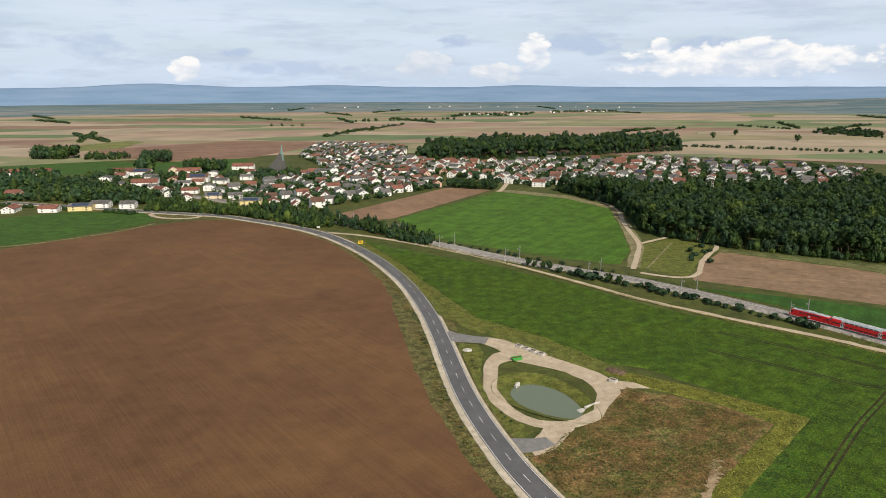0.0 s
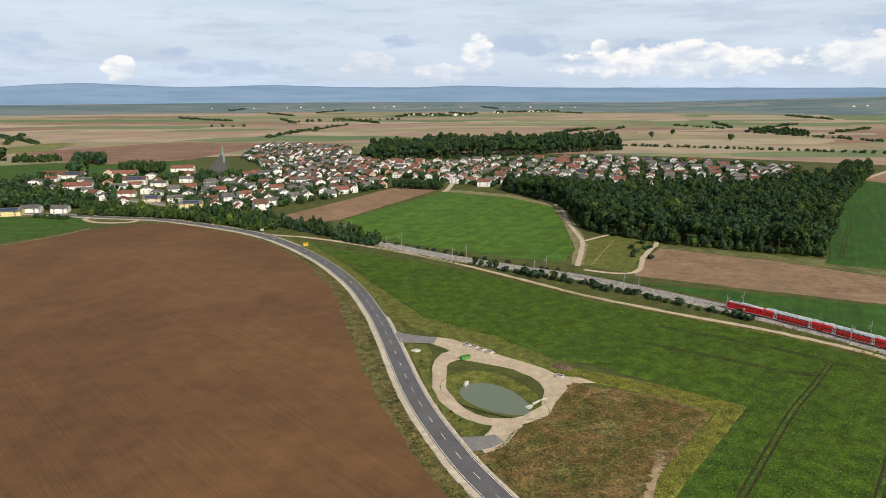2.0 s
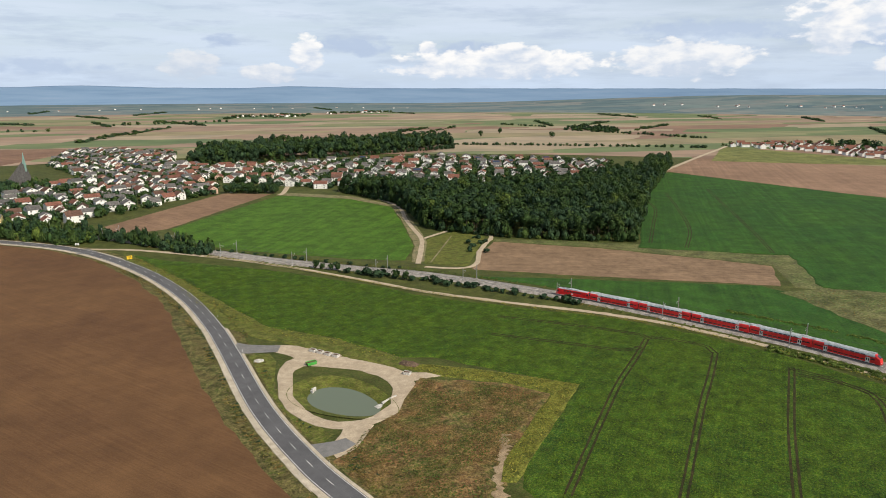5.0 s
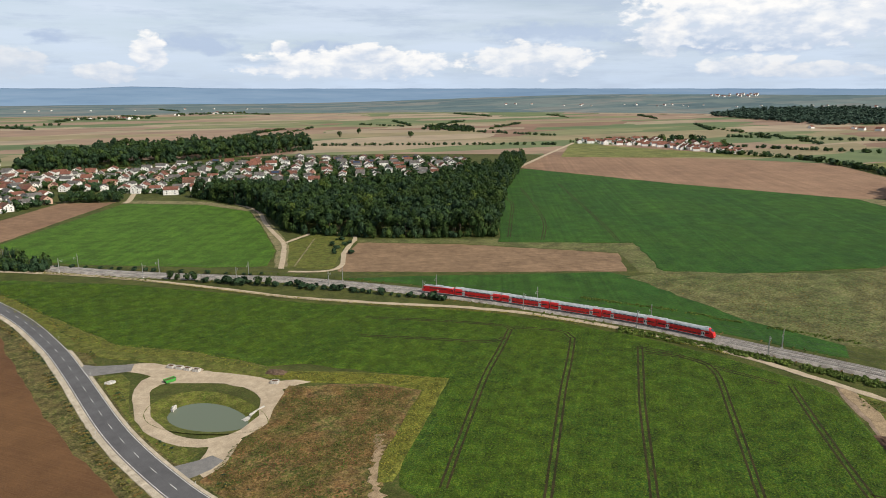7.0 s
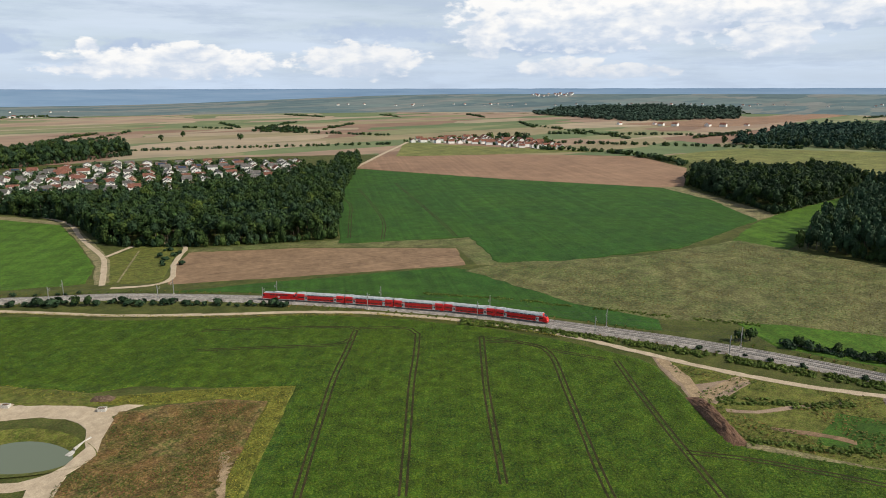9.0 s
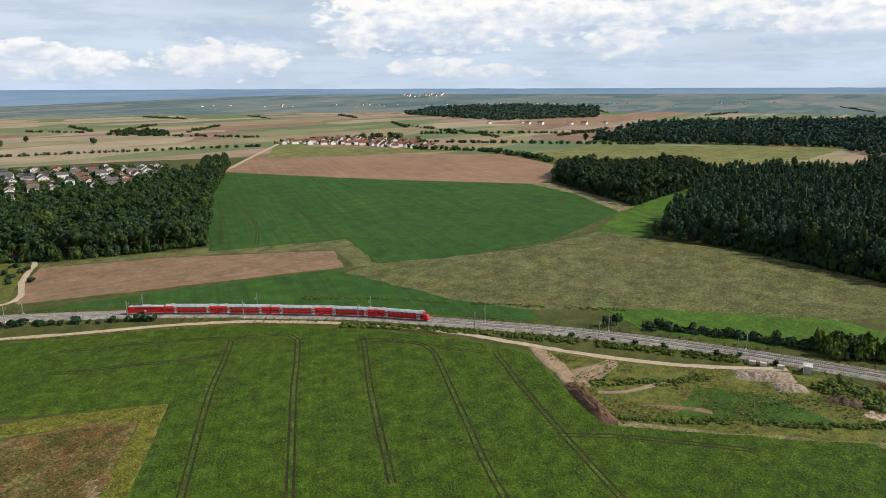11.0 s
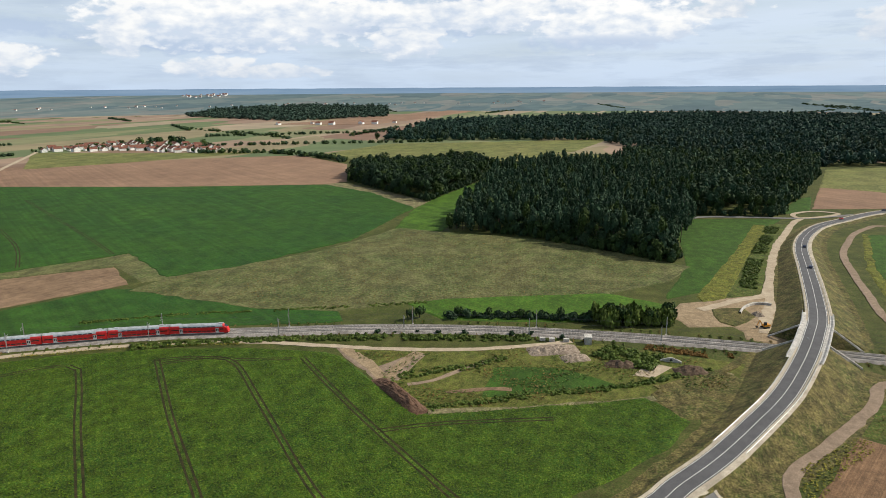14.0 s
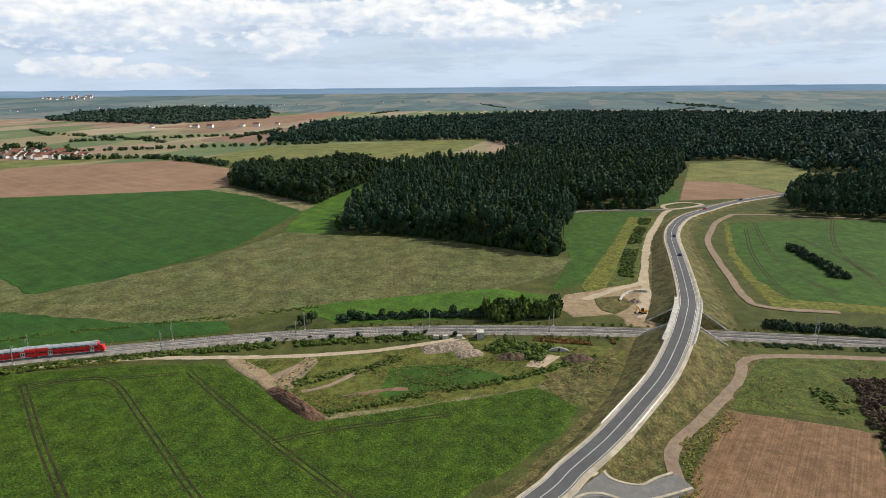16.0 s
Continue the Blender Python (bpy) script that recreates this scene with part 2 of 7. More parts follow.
M = {
    "ground": surface("rough grass", ((0.064, 0.078, 0.016), (0.044, 0.064, 0.011), (0.105, 0.090, 0.032)), 0.03, 0.9, bump=0.6, dist=0.3),
    "verge": surface("road verge", ((0.108, 0.092, 0.03), (0.062, 0.074, 0.017), (0.15, 0.122, 0.05)), 0.12, 0.9, bump=0.7, dist=0.4, grain=0.8),
    "plough": surface("ploughed soil", ((0.140, 0.073, 0.032), (0.105, 0.053, 0.0245), (0.158, 0.090, 0.042)), 0.012, 1.4, bump=0.7, dist=0.2, rows=(39, 0.5, 0.11), grain=0.2),
    "seedbed": surface("harrowed seedbed", ((0.24, 0.1493, 0.0913), (0.195, 0.1185, 0.0726), (0.27, 0.1751, 0.1155)), 0.02, 1.2, bump=0.5, dist=0.15, rows=(28, 1.2, 0.14), grain=0.25),
    "seedbed_far": surface("dry seedbed", ((0.27, 0.17, 0.11), (0.225, 0.1391, 0.0902), (0.3, 0.2009, 0.1375)), 0.008, 0.3, bump=0.3, dist=0.2, rows=(-35, 4.0, 0.12), grain=0.22),
    "stubble": surface("stubble strip", ((0.25, 0.165, 0.10), (0.19, 0.125, 0.075), (0.29, 0.2, 0.13)), 0.05, 1.5, bump=0.6, dist=0.15, rows=(75, 0.7, 0.22), grain=0.3),
    "red_soil": surface("reddish ploughed soil", ((0.225, 0.135, 0.088), (0.18, 0.105, 0.07), (0.25, 0.16, 0.11)), 0.012, 0.3, bump=0.4, dist=0.2, rows=(-62, 5.0, 0.2), grain=0.3),
    "pale_soil": surface("pale trampled soil", ((0.30, 0.225, 0.14), (0.24, 0.175, 0.105), (0.36, 0.28, 0.185)), 0.12, 1.4, bump=0.5, dist=0.1, grain=0.35),
    "tilled": surface("tilled soil in rows", ((0.215, 0.128, 0.07), (0.18, 0.105, 0.057), (0.25, 0.16, 0.095)), 0.06, 1.6, bump=0.7, dist=0.15, rows=(66, 0.45, 0.22), grain=0.4),
    "soy": surface("leafy crop", ((0.027, 0.079, 0.007), (0.047, 0.101, 0.007), (0.104, 0.145, 0.012)), 0.032, 1.5, bump=1.0, dist=0.6, rows=(-45, 0.8, 0.16), grain=0.75),
    "beet": surface("dark leafy crop", ((0.020, 0.074, 0.010), (0.029, 0.088, 0.010), (0.054, 0.104, 0.012)), 0.015, 0.7, bump=0.8, dist=0.4, rows=(-34, 3.0, 0.2), grain=0.45),
    "meadow": surface("mown meadow", ((0.054, 0.128, 0.010), (0.044, 0.108, 0.009), (0.105, 0.16, 0.018)), 0.02, 0.6, bump=0.5, dist=0.2, rows=(-32, 4.0, 0.16), grain=0.45),
    "grass": surface("short grass", ((0.036, 0.092, 0.009), (0.027, 0.072, 0.008), (0.066, 0.100, 0.015)), 0.04, 0.9, bump=0.5, dist=0.2, grain=0.5),
    "bank": surface("pond bank grass", ((0.105, 0.118, 0.020), (0.072, 0.098, 0.014), (0.14, 0.125, 0.04)), 0.12, 1.0, bump=0.5, dist=0.2, grain=0.6),
    "weeds": surface("weedy fallow", ((0.165, 0.092, 0.036), (0.074, 0.088, 0.019), (0.20, 0.135, 0.06)), 0.11, 0.8, bump=0.9, dist=0.5, grain=0.7),
    "dry": surface("dry rough meadow", ((0.108, 0.114, 0.040), (0.075, 0.100, 0.028), (0.162, 0.148, 0.070)), 0.03, 0.45, bump=0.9, dist=0.5, grain=0.6),
    "pale": surface("pale dry grass", ((0.19, 0.165, 0.085), (0.14, 0.14, 0.06), (0.24, 0.205, 0.12)), 0.08, 0.8, bump=0.6, dist=0.3, grain=0.6),
    "yellow": surface("ripening flower strip", ((0.1248, 0.1344, 0.0198), (0.078, 0.1008, 0.0144), (0.1794, 0.168, 0.0315)), 0.12, 1.0, bump=0.9, dist=0.5, grain=0.7),
    "scrub": surface("mottled weeds", ((0.075, 0.105, 0.016), (0.045, 0.082, 0.011), (0.13, 0.11, 0.034)), 0.1, 0.9, bump=0.8, dist=0.4, grain=0.6),
    "olive": surface("olive stubble", ((0.16, 0.165, 0.05), (0.13, 0.15, 0.042), (0.18, 0.18, 0.06)), 0.01, 0.2, bump=0.3, dist=0.2, rows=(-20, 6, 0.1)),
    "gravel": surface("beige gravel", ((0.43, 0.355, 0.26), (0.37, 0.30, 0.215), (0.49, 0.415, 0.315)), 0.12, 1.6, bump=0.5, dist=0.08, grain=0.22),
    "gravel_dark": surface("grey brown gravel", ((0.26, 0.195, 0.14), (0.215, 0.16, 0.115), (0.31, 0.24, 0.18)), 0.12, 1.6, bump=0.5, dist=0.08, grain=0.28),
    "shoulder": surface("limestone shoulder", ((0.48, 0.42, 0.33), (0.38, 0.33, 0.255), (0.56, 0.50, 0.41)), 0.2, 1.5, bump=0.4, dist=0.06, grain=0.3),
    "asphalt": surface("asphalt", ((0.108, 0.108, 0.114), (0.092, 0.092, 0.097), (0.13, 0.131, 0.137)), 0.06, 2.5, rough=0.8, bump=0.15, dist=0.02, grain=0.18),
    "asphalt_old": surface("pale asphalt", ((0.19, 0.185, 0.18), (0.16, 0.157, 0.155), (0.22, 0.215, 0.205)), 0.2, 2.5, rough=0.85, bump=0.15, dist=0.02, grain=0.2),
    "paint": coat("road paint", (0.72, 0.72, 0.70), 0.7),
    "ballast": surface("track ballast", ((0.29, 0.265, 0.245), (0.23, 0.21, 0.19), (0.35, 0.325, 0.305)), 0.1, 2.2, bump=0.8, dist=0.12, grain=0.6),
    "sleeper": surface("concrete sleeper", ((0.40, 0.39, 0.37), (0.34, 0.33, 0.31), (0.44, 0.43, 0.41)), 0.4, 3, rough=0.9, bump=0.1, dist=0.02),
    "rail": coat("rail steel", (0.30, 0.27, 0.25), 0.4, 0.8),
    "concrete": surface("pale concrete", ((0.52, 0.50, 0.46), (0.45, 0.43, 0.40), (0.58, 0.56, 0.52)), 0.3, 2.0, rough=0.85, bump=0.15, dist=0.03),
    "steel": coat("galvanised steel", (0.50, 0.51, 0.52), 0.45, 0.6),
    "wire": coat("dark wire", (0.10, 0.10, 0.10), 0.5, 0.5),
    "leaf": surface("broad leaves", ((0.01708, 0.0475, 0.0135), (0.0305, 0.06375, 0.0165), (0.05612, 0.09, 0.024)), 0.09, 0.7, rough=0.75, bump=0.7, dist=0.5, grain=0.45, per_island=0.3),
    "leaf_light": surface("light leaves", ((0.060, 0.106, 0.020), (0.082, 0.128, 0.025), (0.112, 0.148, 0.034)), 0.12, 0.8, rough=0.75, bump=0.7, dist=0.5, grain=0.45, per_island=0.3, per_object=0.2),
    # Dark leaves and spruce needles carry a slight blue tint to suggest haze.
    "leaf_dark": surface("dark leaves", ((0.0170, 0.0450, 0.0225), (0.0280, 0.0600, 0.0280), (0.0460, 0.0830, 0.0370)), 0.09, 0.7, rough=0.75, bump=0.7, dist=0.5, grain=0.45, per_island=0.2, per_object=0.15),
    "leaf_mid": surface("sunlit broad leaves", ((0.030, 0.062, 0.014), (0.045, 0.080, 0.018), (0.070, 0.105, 0.025)), 0.1, 0.8, rough=0.75, bump=0.7, dist=0.5, grain=0.45, per_island=0.3),
    "needle": surface("spruce needles", ((0.0190, 0.0550, 0.0310), (0.0345, 0.0750, 0.0390), (0.0600, 0.1020, 0.0510)), 0.09, 0.8, rough=0.75, bump=0.7, dist=0.5, grain=0.45, per_island=0.18),
    # Far forest: leaf green shifted to blue, haze painted into the colour.
    "leaf_hazed": surface("far forest leaves", ((0.0150, 0.0460, 0.0400), (0.0290, 0.0690, 0.0480), (0.0480, 0.0880, 0.0560)), 0.012, 0.3, rough=0.8, bump=0.6, dist=0.6, grain=0.4, per_island=0.2),
    "bark": surface("bark", ((0.10, 0.08, 0.062), (0.075, 0.06, 0.047), (0.14, 0.12, 0.10)), 0.5, 3.0, bump=0.6, dist=0.06),
    "weed_leaf": surface("weed leaves", ((0.075, 0.105, 0.02), (0.17, 0.108, 0.038), (0.24, 0.18, 0.075)), 0.1, 0.9, bump=0.4, dist=0.2, per_island=0.35),
    "flower_leaf": surface("ripe flower leaves", ((0.1476, 0.1634, 0.022), (0.2214, 0.2107, 0.035), (0.2952, 0.2666, 0.06)), 0.1, 0.9, bump=0.4, dist=0.2, per_island=0.35),
    "rust_leaf": surface("rusty dock and reed", ((0.19, 0.112, 0.036), (0.13, 0.086, 0.026), (0.25, 0.16, 0.06)), 0.1, 0.9, bump=0.4, dist=0.2, per_island=0.35),
    "twig": surface("dead brushwood", ((0.105, 0.075, 0.055), (0.075, 0.052, 0.04), (0.15, 0.115, 0.09)), 0.15, 1.2, bump=0.6, dist=0.2, per_island=0.35),
    "earth": surface("heaped dark earth", ((0.135, 0.078, 0.05), (0.1, 0.056, 0.036), (0.175, 0.11, 0.074)), 0.15, 1.2, bump=1.0, dist=0.4),
    "rubble": surface("pale rubble heap", ((0.29, 0.235, 0.18), (0.20, 0.155, 0.12), (0.37, 0.31, 0.25)), 0.15, 0.9, bump=1.0, dist=0.4),
    "white_wall": surface("white render", ((0.80, 0.79, 0.76), (0.75, 0.74, 0.70), (0.83, 0.82, 0.80)), 0.4, 2.0, rough=0.9, bump=0.05, dist=0.02, grain=0.3),
    "cream_wall": surface("cream render", ((0.66, 0.57, 0.40), (0.60, 0.52, 0.37), (0.70, 0.62, 0.46)), 0.4, 2.0, rough=0.9, bump=0.05, dist=0.02, grain=0.3),
    "yellow_wall": surface("yellow render", ((0.72, 0.60, 0.30), (0.66, 0.55, 0.27), (0.76, 0.65, 0.36)), 0.4, 2.0, rough=0.9, bump=0.05, dist=0.02, grain=0.3),
    "pink_wall": surface("salmon render", ((0.62, 0.42, 0.32), (0.56, 0.38, 0.29), (0.66, 0.47, 0.36)), 0.4, 2.0, rough=0.9, bump=0.05, dist=0.02, grain=0.3),
    "red_roof": surface("red clay tiles", ((0.185, 0.080, 0.058), (0.145, 0.066, 0.052), (0.22, 0.108, 0.084)), 0.3, 2.2, rough=0.85, bump=0.4, dist=0.06, grain=0.6, per_object=0.22),
    "brown_roof": surface("brown tiles", ((0.115, 0.066, 0.050), (0.088, 0.052, 0.042), (0.15, 0.09, 0.07)), 0.3, 2.2, rough=0.85, bump=0.4, dist=0.06, grain=0.6, per_object=0.2),
    "grey_roof": surface("slate grey tiles", ((0.115, 0.113, 0.116), (0.09, 0.088, 0.092), (0.155, 0.148, 0.146)), 0.3, 2.2, rough=0.7, bump=0.4, dist=0.06, grain=0.6, per_object=0.25),
    "solar": coat("solar panel", (0.035, 0.055, 0.10), 0.2, 0.0),
    "window": coat("dark window glass", (0.035, 0.04, 0.048), 0.12, 0.0, spec=0.7),
    "door": coat("brown door", (0.16, 0.09, 0.05), 0.5),
    "copper": coat("green copper", (0.22, 0.36, 0.31), 0.6),
    "train_red": coat("traffic red paint", (0.72, 0.02, 0.022), 0.35, wear=0.1),
    "train_roof": coat("grey coach roof", (0.44, 0.47, 0.50), 0.45),
    "train_dark": coat("dark underframe", (0.045, 0.043, 0.042), 0.7),
    "train_white": coat("light grey door paint", (0.70, 0.70, 0.68), 0.4),
    "black": coat("black rubber", (0.02, 0.02, 0.02), 0.7),
    "green_paint": coat("bright green paint", (0.06, 0.33, 0.05), 0.5),
    "yellow_paint": coat("yellow sign", (0.80, 0.52, 0.02), 0.5),
    "orange_paint": coat("orange machine paint", (0.75, 0.33, 0.03), 0.45),
    "blue_paint": coat("dark blue car paint", (0.03, 0.04, 0.07), 0.25),
    "car_red": coat("red car paint", (0.35, 0.03, 0.03), 0.25),
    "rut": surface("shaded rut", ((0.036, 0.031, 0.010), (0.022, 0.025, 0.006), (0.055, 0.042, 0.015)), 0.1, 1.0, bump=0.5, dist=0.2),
    "crop_leaf": surface("crop leaves", ((0.036, 0.092, 0.006), (0.060, 0.114, 0.007), (0.108, 0.148, 0.012)), 0.045, 1.0, bump=0, per_island=0.35),
    # Ridge wood: paler and bluer than near leaves, painted as if through haze.
    "wood_hazed": surface("far woods", ((0.036, 0.070, 0.056), (0.046, 0.084, 0.064), (0.06, 0.100, 0.076)), 0.02, 0.2, bump=0.4, dist=1.0, per_island=0.3),
}


def water_material():
    m = bpy.data.materials.new("pond water")
    m.use_nodes = True
    n, l = m.node_tree.nodes, m.node_tree.links
    b = n["Principled BSDF"]
    b.inputs["Base Color"].default_value = (0.125, 0.15, 0.105, 1)
    b.inputs["Roughness"].default_value = 0.16
    b.inputs["Specular IOR Level"].default_value = 0.3
    x = n.new("ShaderNodeTexNoise")
    x.inputs["Scale"].default_value, x.inputs["Detail"].default_value = 1.5, 4
    l.new(n.new("ShaderNodeTexCoord").outputs["Object"], x.inputs["Vector"])
    bp = n.new("ShaderNodeBump")
    bp.inputs["Strength"].default_value, bp.inputs["Distance"].default_value = 0.08, 0.03
    l.new(x.outputs["Fac"], bp.inputs["Height"])
    l.new(bp.outputs[0], b.inputs["Normal"])
    return m


def patchwork(name, stops, sx, sy, rot, wander=0.3):
    """Far fields: long cells, each of one crop."""
    m = bpy.data.materials.new(name)
    m.use_nodes = True
    n, l = m.node_tree.nodes, m.node_tree.links
    b = n["Principled BSDF"]
    b.inputs["Roughness"].default_value = 0.95
    b.inputs["Specular IOR Level"].default_value = 0.1
    co = n.new("ShaderNodeTexCoord").outputs["Object"]
    mp = n.new("ShaderNodeMapping")
    mp.inputs["Rotation"].default_value = (0, 0, radians(rot))
    mp.inputs["Scale"].default_value = (1 / sx, 1 / sy, 0)
    l.new(co, mp.inputs[0])
    bend = n.new("ShaderNodeTexNoise")
    bend.inputs["Scale"].default_value, bend.inputs["Detail"].default_value = 0.9, 3
    l.new(mp.outputs[0], bend.inputs["Vector"])
    shift = n.new("ShaderNodeVectorMath")
    shift.operation = "MULTIPLY_ADD"
    shift.inputs[1].default_value = (wander, wander, 0)
    l.new(bend.outputs["Color"], shift.inputs[0])
    l.new(mp.outputs[0], shift.inputs[2])
    vo = n.new("ShaderNodeTexVoronoi")
    vo.distance = "CHEBYCHEV"
    vo.inputs["Scale"].default_value = 1.0
    vo.inputs["Randomness"].default_value = 0.85
    l.new(shift.outputs[0], vo.inputs["Vector"])
    s = n.new("ShaderNodeSeparateColor")
    l.new(vo.outputs["Color"], s.inputs[0])
    r = n.new("ShaderNodeValToRGB")
    r.color_ramp.interpolation = "CONSTANT"
    el = r.color_ramp.elements
    while len(el) < len(stops):
        el.new(0.5)
    for i, (e, c) in enumerate(zip(el, stops)):
        e.position, e.color = i / len(stops), rgb(c)
    l.new(s.outputs[0], r.inputs[0])
    x = n.new("ShaderNodeTexNoise")
    x.inputs["Scale"].default_value, x.inputs["Detail"].default_value = 0.012, 6
    l.new(co, x.inputs["Vector"])
    r2 = n.new("ShaderNodeValToRGB")
    r2.color_ramp.elements[0].position, r2.color_ramp.elements[0].color = 0.3, (0.78, 0.8, 0.8, 1)
    r2.color_ramp.elements[1].position, r2.color_ramp.elements[1].color = 0.7, (1.12, 1.1, 1.05, 1)
    l.new(x.outputs["Fac"], r2.inputs[0])
    mx = n.new("ShaderNodeMix")
    mx.data_type, mx.blend_type = "RGBA", "MULTIPLY"
    mx.inputs[0].default_value = 1
    l.new(r.outputs[0], mx.inputs[6])
    l.new(r2.outputs[0], mx.inputs[7])
    l.new(mx.outputs[2], b.inputs["Base Color"])
    return m


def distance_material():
    """Wooded ranges and plains a long way off: long streaks of wood, field and slope, with haze painted in as blue."""
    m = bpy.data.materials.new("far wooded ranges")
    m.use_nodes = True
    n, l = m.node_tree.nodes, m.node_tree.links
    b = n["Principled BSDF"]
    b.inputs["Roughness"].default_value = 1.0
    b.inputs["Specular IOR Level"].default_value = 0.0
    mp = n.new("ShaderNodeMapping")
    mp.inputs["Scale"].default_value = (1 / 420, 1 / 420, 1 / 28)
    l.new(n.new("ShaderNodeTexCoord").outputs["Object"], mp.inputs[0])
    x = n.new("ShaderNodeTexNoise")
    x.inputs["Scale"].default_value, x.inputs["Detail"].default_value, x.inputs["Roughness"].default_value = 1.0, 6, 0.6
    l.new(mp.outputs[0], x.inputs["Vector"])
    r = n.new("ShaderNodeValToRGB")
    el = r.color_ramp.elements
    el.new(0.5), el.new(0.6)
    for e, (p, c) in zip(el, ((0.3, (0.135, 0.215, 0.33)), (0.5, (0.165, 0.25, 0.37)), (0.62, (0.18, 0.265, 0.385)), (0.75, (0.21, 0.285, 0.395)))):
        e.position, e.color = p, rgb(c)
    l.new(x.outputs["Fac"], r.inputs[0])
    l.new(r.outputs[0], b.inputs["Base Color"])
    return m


M["hazed_hill"] = distance_material()
M["water"] = water_material()
M["fields"] = patchwork("far fields", [(0.28, 0.205, 0.155), (0.14, 0.175, 0.09), (0.33, 0.27, 0.20), (0.25, 0.215, 0.135), (0.31, 0.23, 0.175), (0.125, 0.165, 0.085), (0.31, 0.255, 0.185), (0.22, 0.145, 0.11), (0.15, 0.18, 0.095), (0.27, 0.195, 0.15), (0.20, 0.205, 0.115)], 430, 120, 12)
# The plain's field colours are mixed with the blue of distance haze.
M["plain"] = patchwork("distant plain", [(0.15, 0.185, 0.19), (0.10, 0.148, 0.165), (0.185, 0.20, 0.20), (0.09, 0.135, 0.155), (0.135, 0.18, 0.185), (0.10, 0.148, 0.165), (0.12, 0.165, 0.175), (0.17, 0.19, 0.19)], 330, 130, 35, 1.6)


# ---------------------------------------------------------------- helpers for meshes
def mesh(name, verts, faces, material, parent=None, smooth=False):
    me = bpy.data.meshes.new(name)
    me.from_pydata([tuple(v) for v in verts], [], faces)
    me.materials.append(material)
    if smooth:
        me.polygons.foreach_set("use_smooth", [True] * len(me.polygons))
    ob = new(name, me)
    if parent:
        ob.parent = parent
    return ob


def bulk(name, V, T, material, smooth=False, slots=None):
    """One mesh from arrays of vertices (n, 3) and triangles (m, 3)."""
    me = bpy.data.meshes.new(name)
    me.vertices.add(len(V))
    me.vertices.foreach_set("co", np.ascontiguousarray(V, dtype=np.float32).ravel())
    me.loops.add(len(T) * 3)
    me.loops.foreach_set("vertex_index", np.ascontiguousarray(T, dtype=np.int32).ravel())
    me.polygons.add(len(T))
    me.polygons.foreach_set("loop_start", np.arange(0, len(T) * 3, 3, dtype=np.int32))
    me.polygons.foreach_set("loop_total", np.full(len(T), 3, dtype=np.int32))
    if smooth:
        me.polygons.foreach_set("use_smooth", np.ones(len(T), dtype=bool))
    for m in material if isinstance(material, list) else [material]:
        me.materials.append(m)
    if slots is not None:
        me.polygons.foreach_set("material_index", np.ascontiguousarray(slots, dtype=np.int32))
    me.update(calc_edges=True)
    return new(name, me)


def scatter(templates, places, rng, owners=False):
    """Join copies of (V, T) templates; places: rows of x, y, z, scale_xy, scale_z. Each is turned at random."""
    places = np.asarray(places, dtype=float)
    pick = rng.integers(0, len(templates), len(places))
    VV, TT, WW, base = [], [], [], 0
    for k, (V, T) in enumerate(templates):
        own = np.nonzero(pick == k)[0]
        p = places[own]
        if not len(p):
            continue
        a = rng.uniform(0, 2 * np.pi, len(p))
        c, s = np.cos(a)[:, None], np.sin(a)[:, None]
        x = (V[None, :, 0] * c - V[None, :, 1] * s) * p[:, 3:4] + p[:, 0:1]
        y = (V[None, :, 0] * s + V[None, :, 1] * c) * p[:, 3:4] + p[:, 1:2]
        z = V[None, :, 2] * p[:, 4:5] + p[:, 2:3]
        VV.append(np.stack([x, y, z], 2).reshape(-1, 3))
        TT.append((T[None] + (np.arange(len(p)) * len(V))[:, None, None]).reshape(-1, 3) + base)
        WW.append(np.repeat(own, len(T)))
        base += len(p) * len(V)
    if owners:
        return np.concatenate(VV), np.concatenate(TT), np.concatenate(WW)
    return np.concatenate(VV), np.concatenate(TT)


def spline(pts, step=4.0, closed=False):
    """Catmull-Rom through rows of any width, at about even steps."""
    P = np.asarray(pts, dtype=float)
    n = len(P)
    out = []
    for i in range(n if closed else n - 1):
        if closed:
            a, b, c, d = P[(i - 1) % n], P[i], P[(i + 1) % n], P[(i + 2) % n]
        else:
            a, b, c, d = P[max(i - 1, 0)], P[i], P[i + 1], P[min(i + 2, n - 1)]
        k = max(1, int(np.hypot(*(c - b)[:2]) / step))
        for j in range(k):
            u = j / k
            out.append(0.5 * (2 * b + (c - a) * u + (2 * a - 5 * b + 4 * c - d) * u * u + (3 * b - a - 3 * c + d) * u ** 3))
    if not closed:
        out.append(P[-1])
    return np.array(out)


def sides(path, closed=False):
    """Unit normals, to the left of the way."""
    d = np.roll(path, -1, 0) - np.roll(path, 1, 0) if closed else np.gradient(path, axis=0)
    d = d[:, :2] / np.maximum(np.hypot(d[:, 0], d[:, 1]), 1e-6)[:, None]
    return np.stack([-d[:, 1], d[:, 0]], 1)


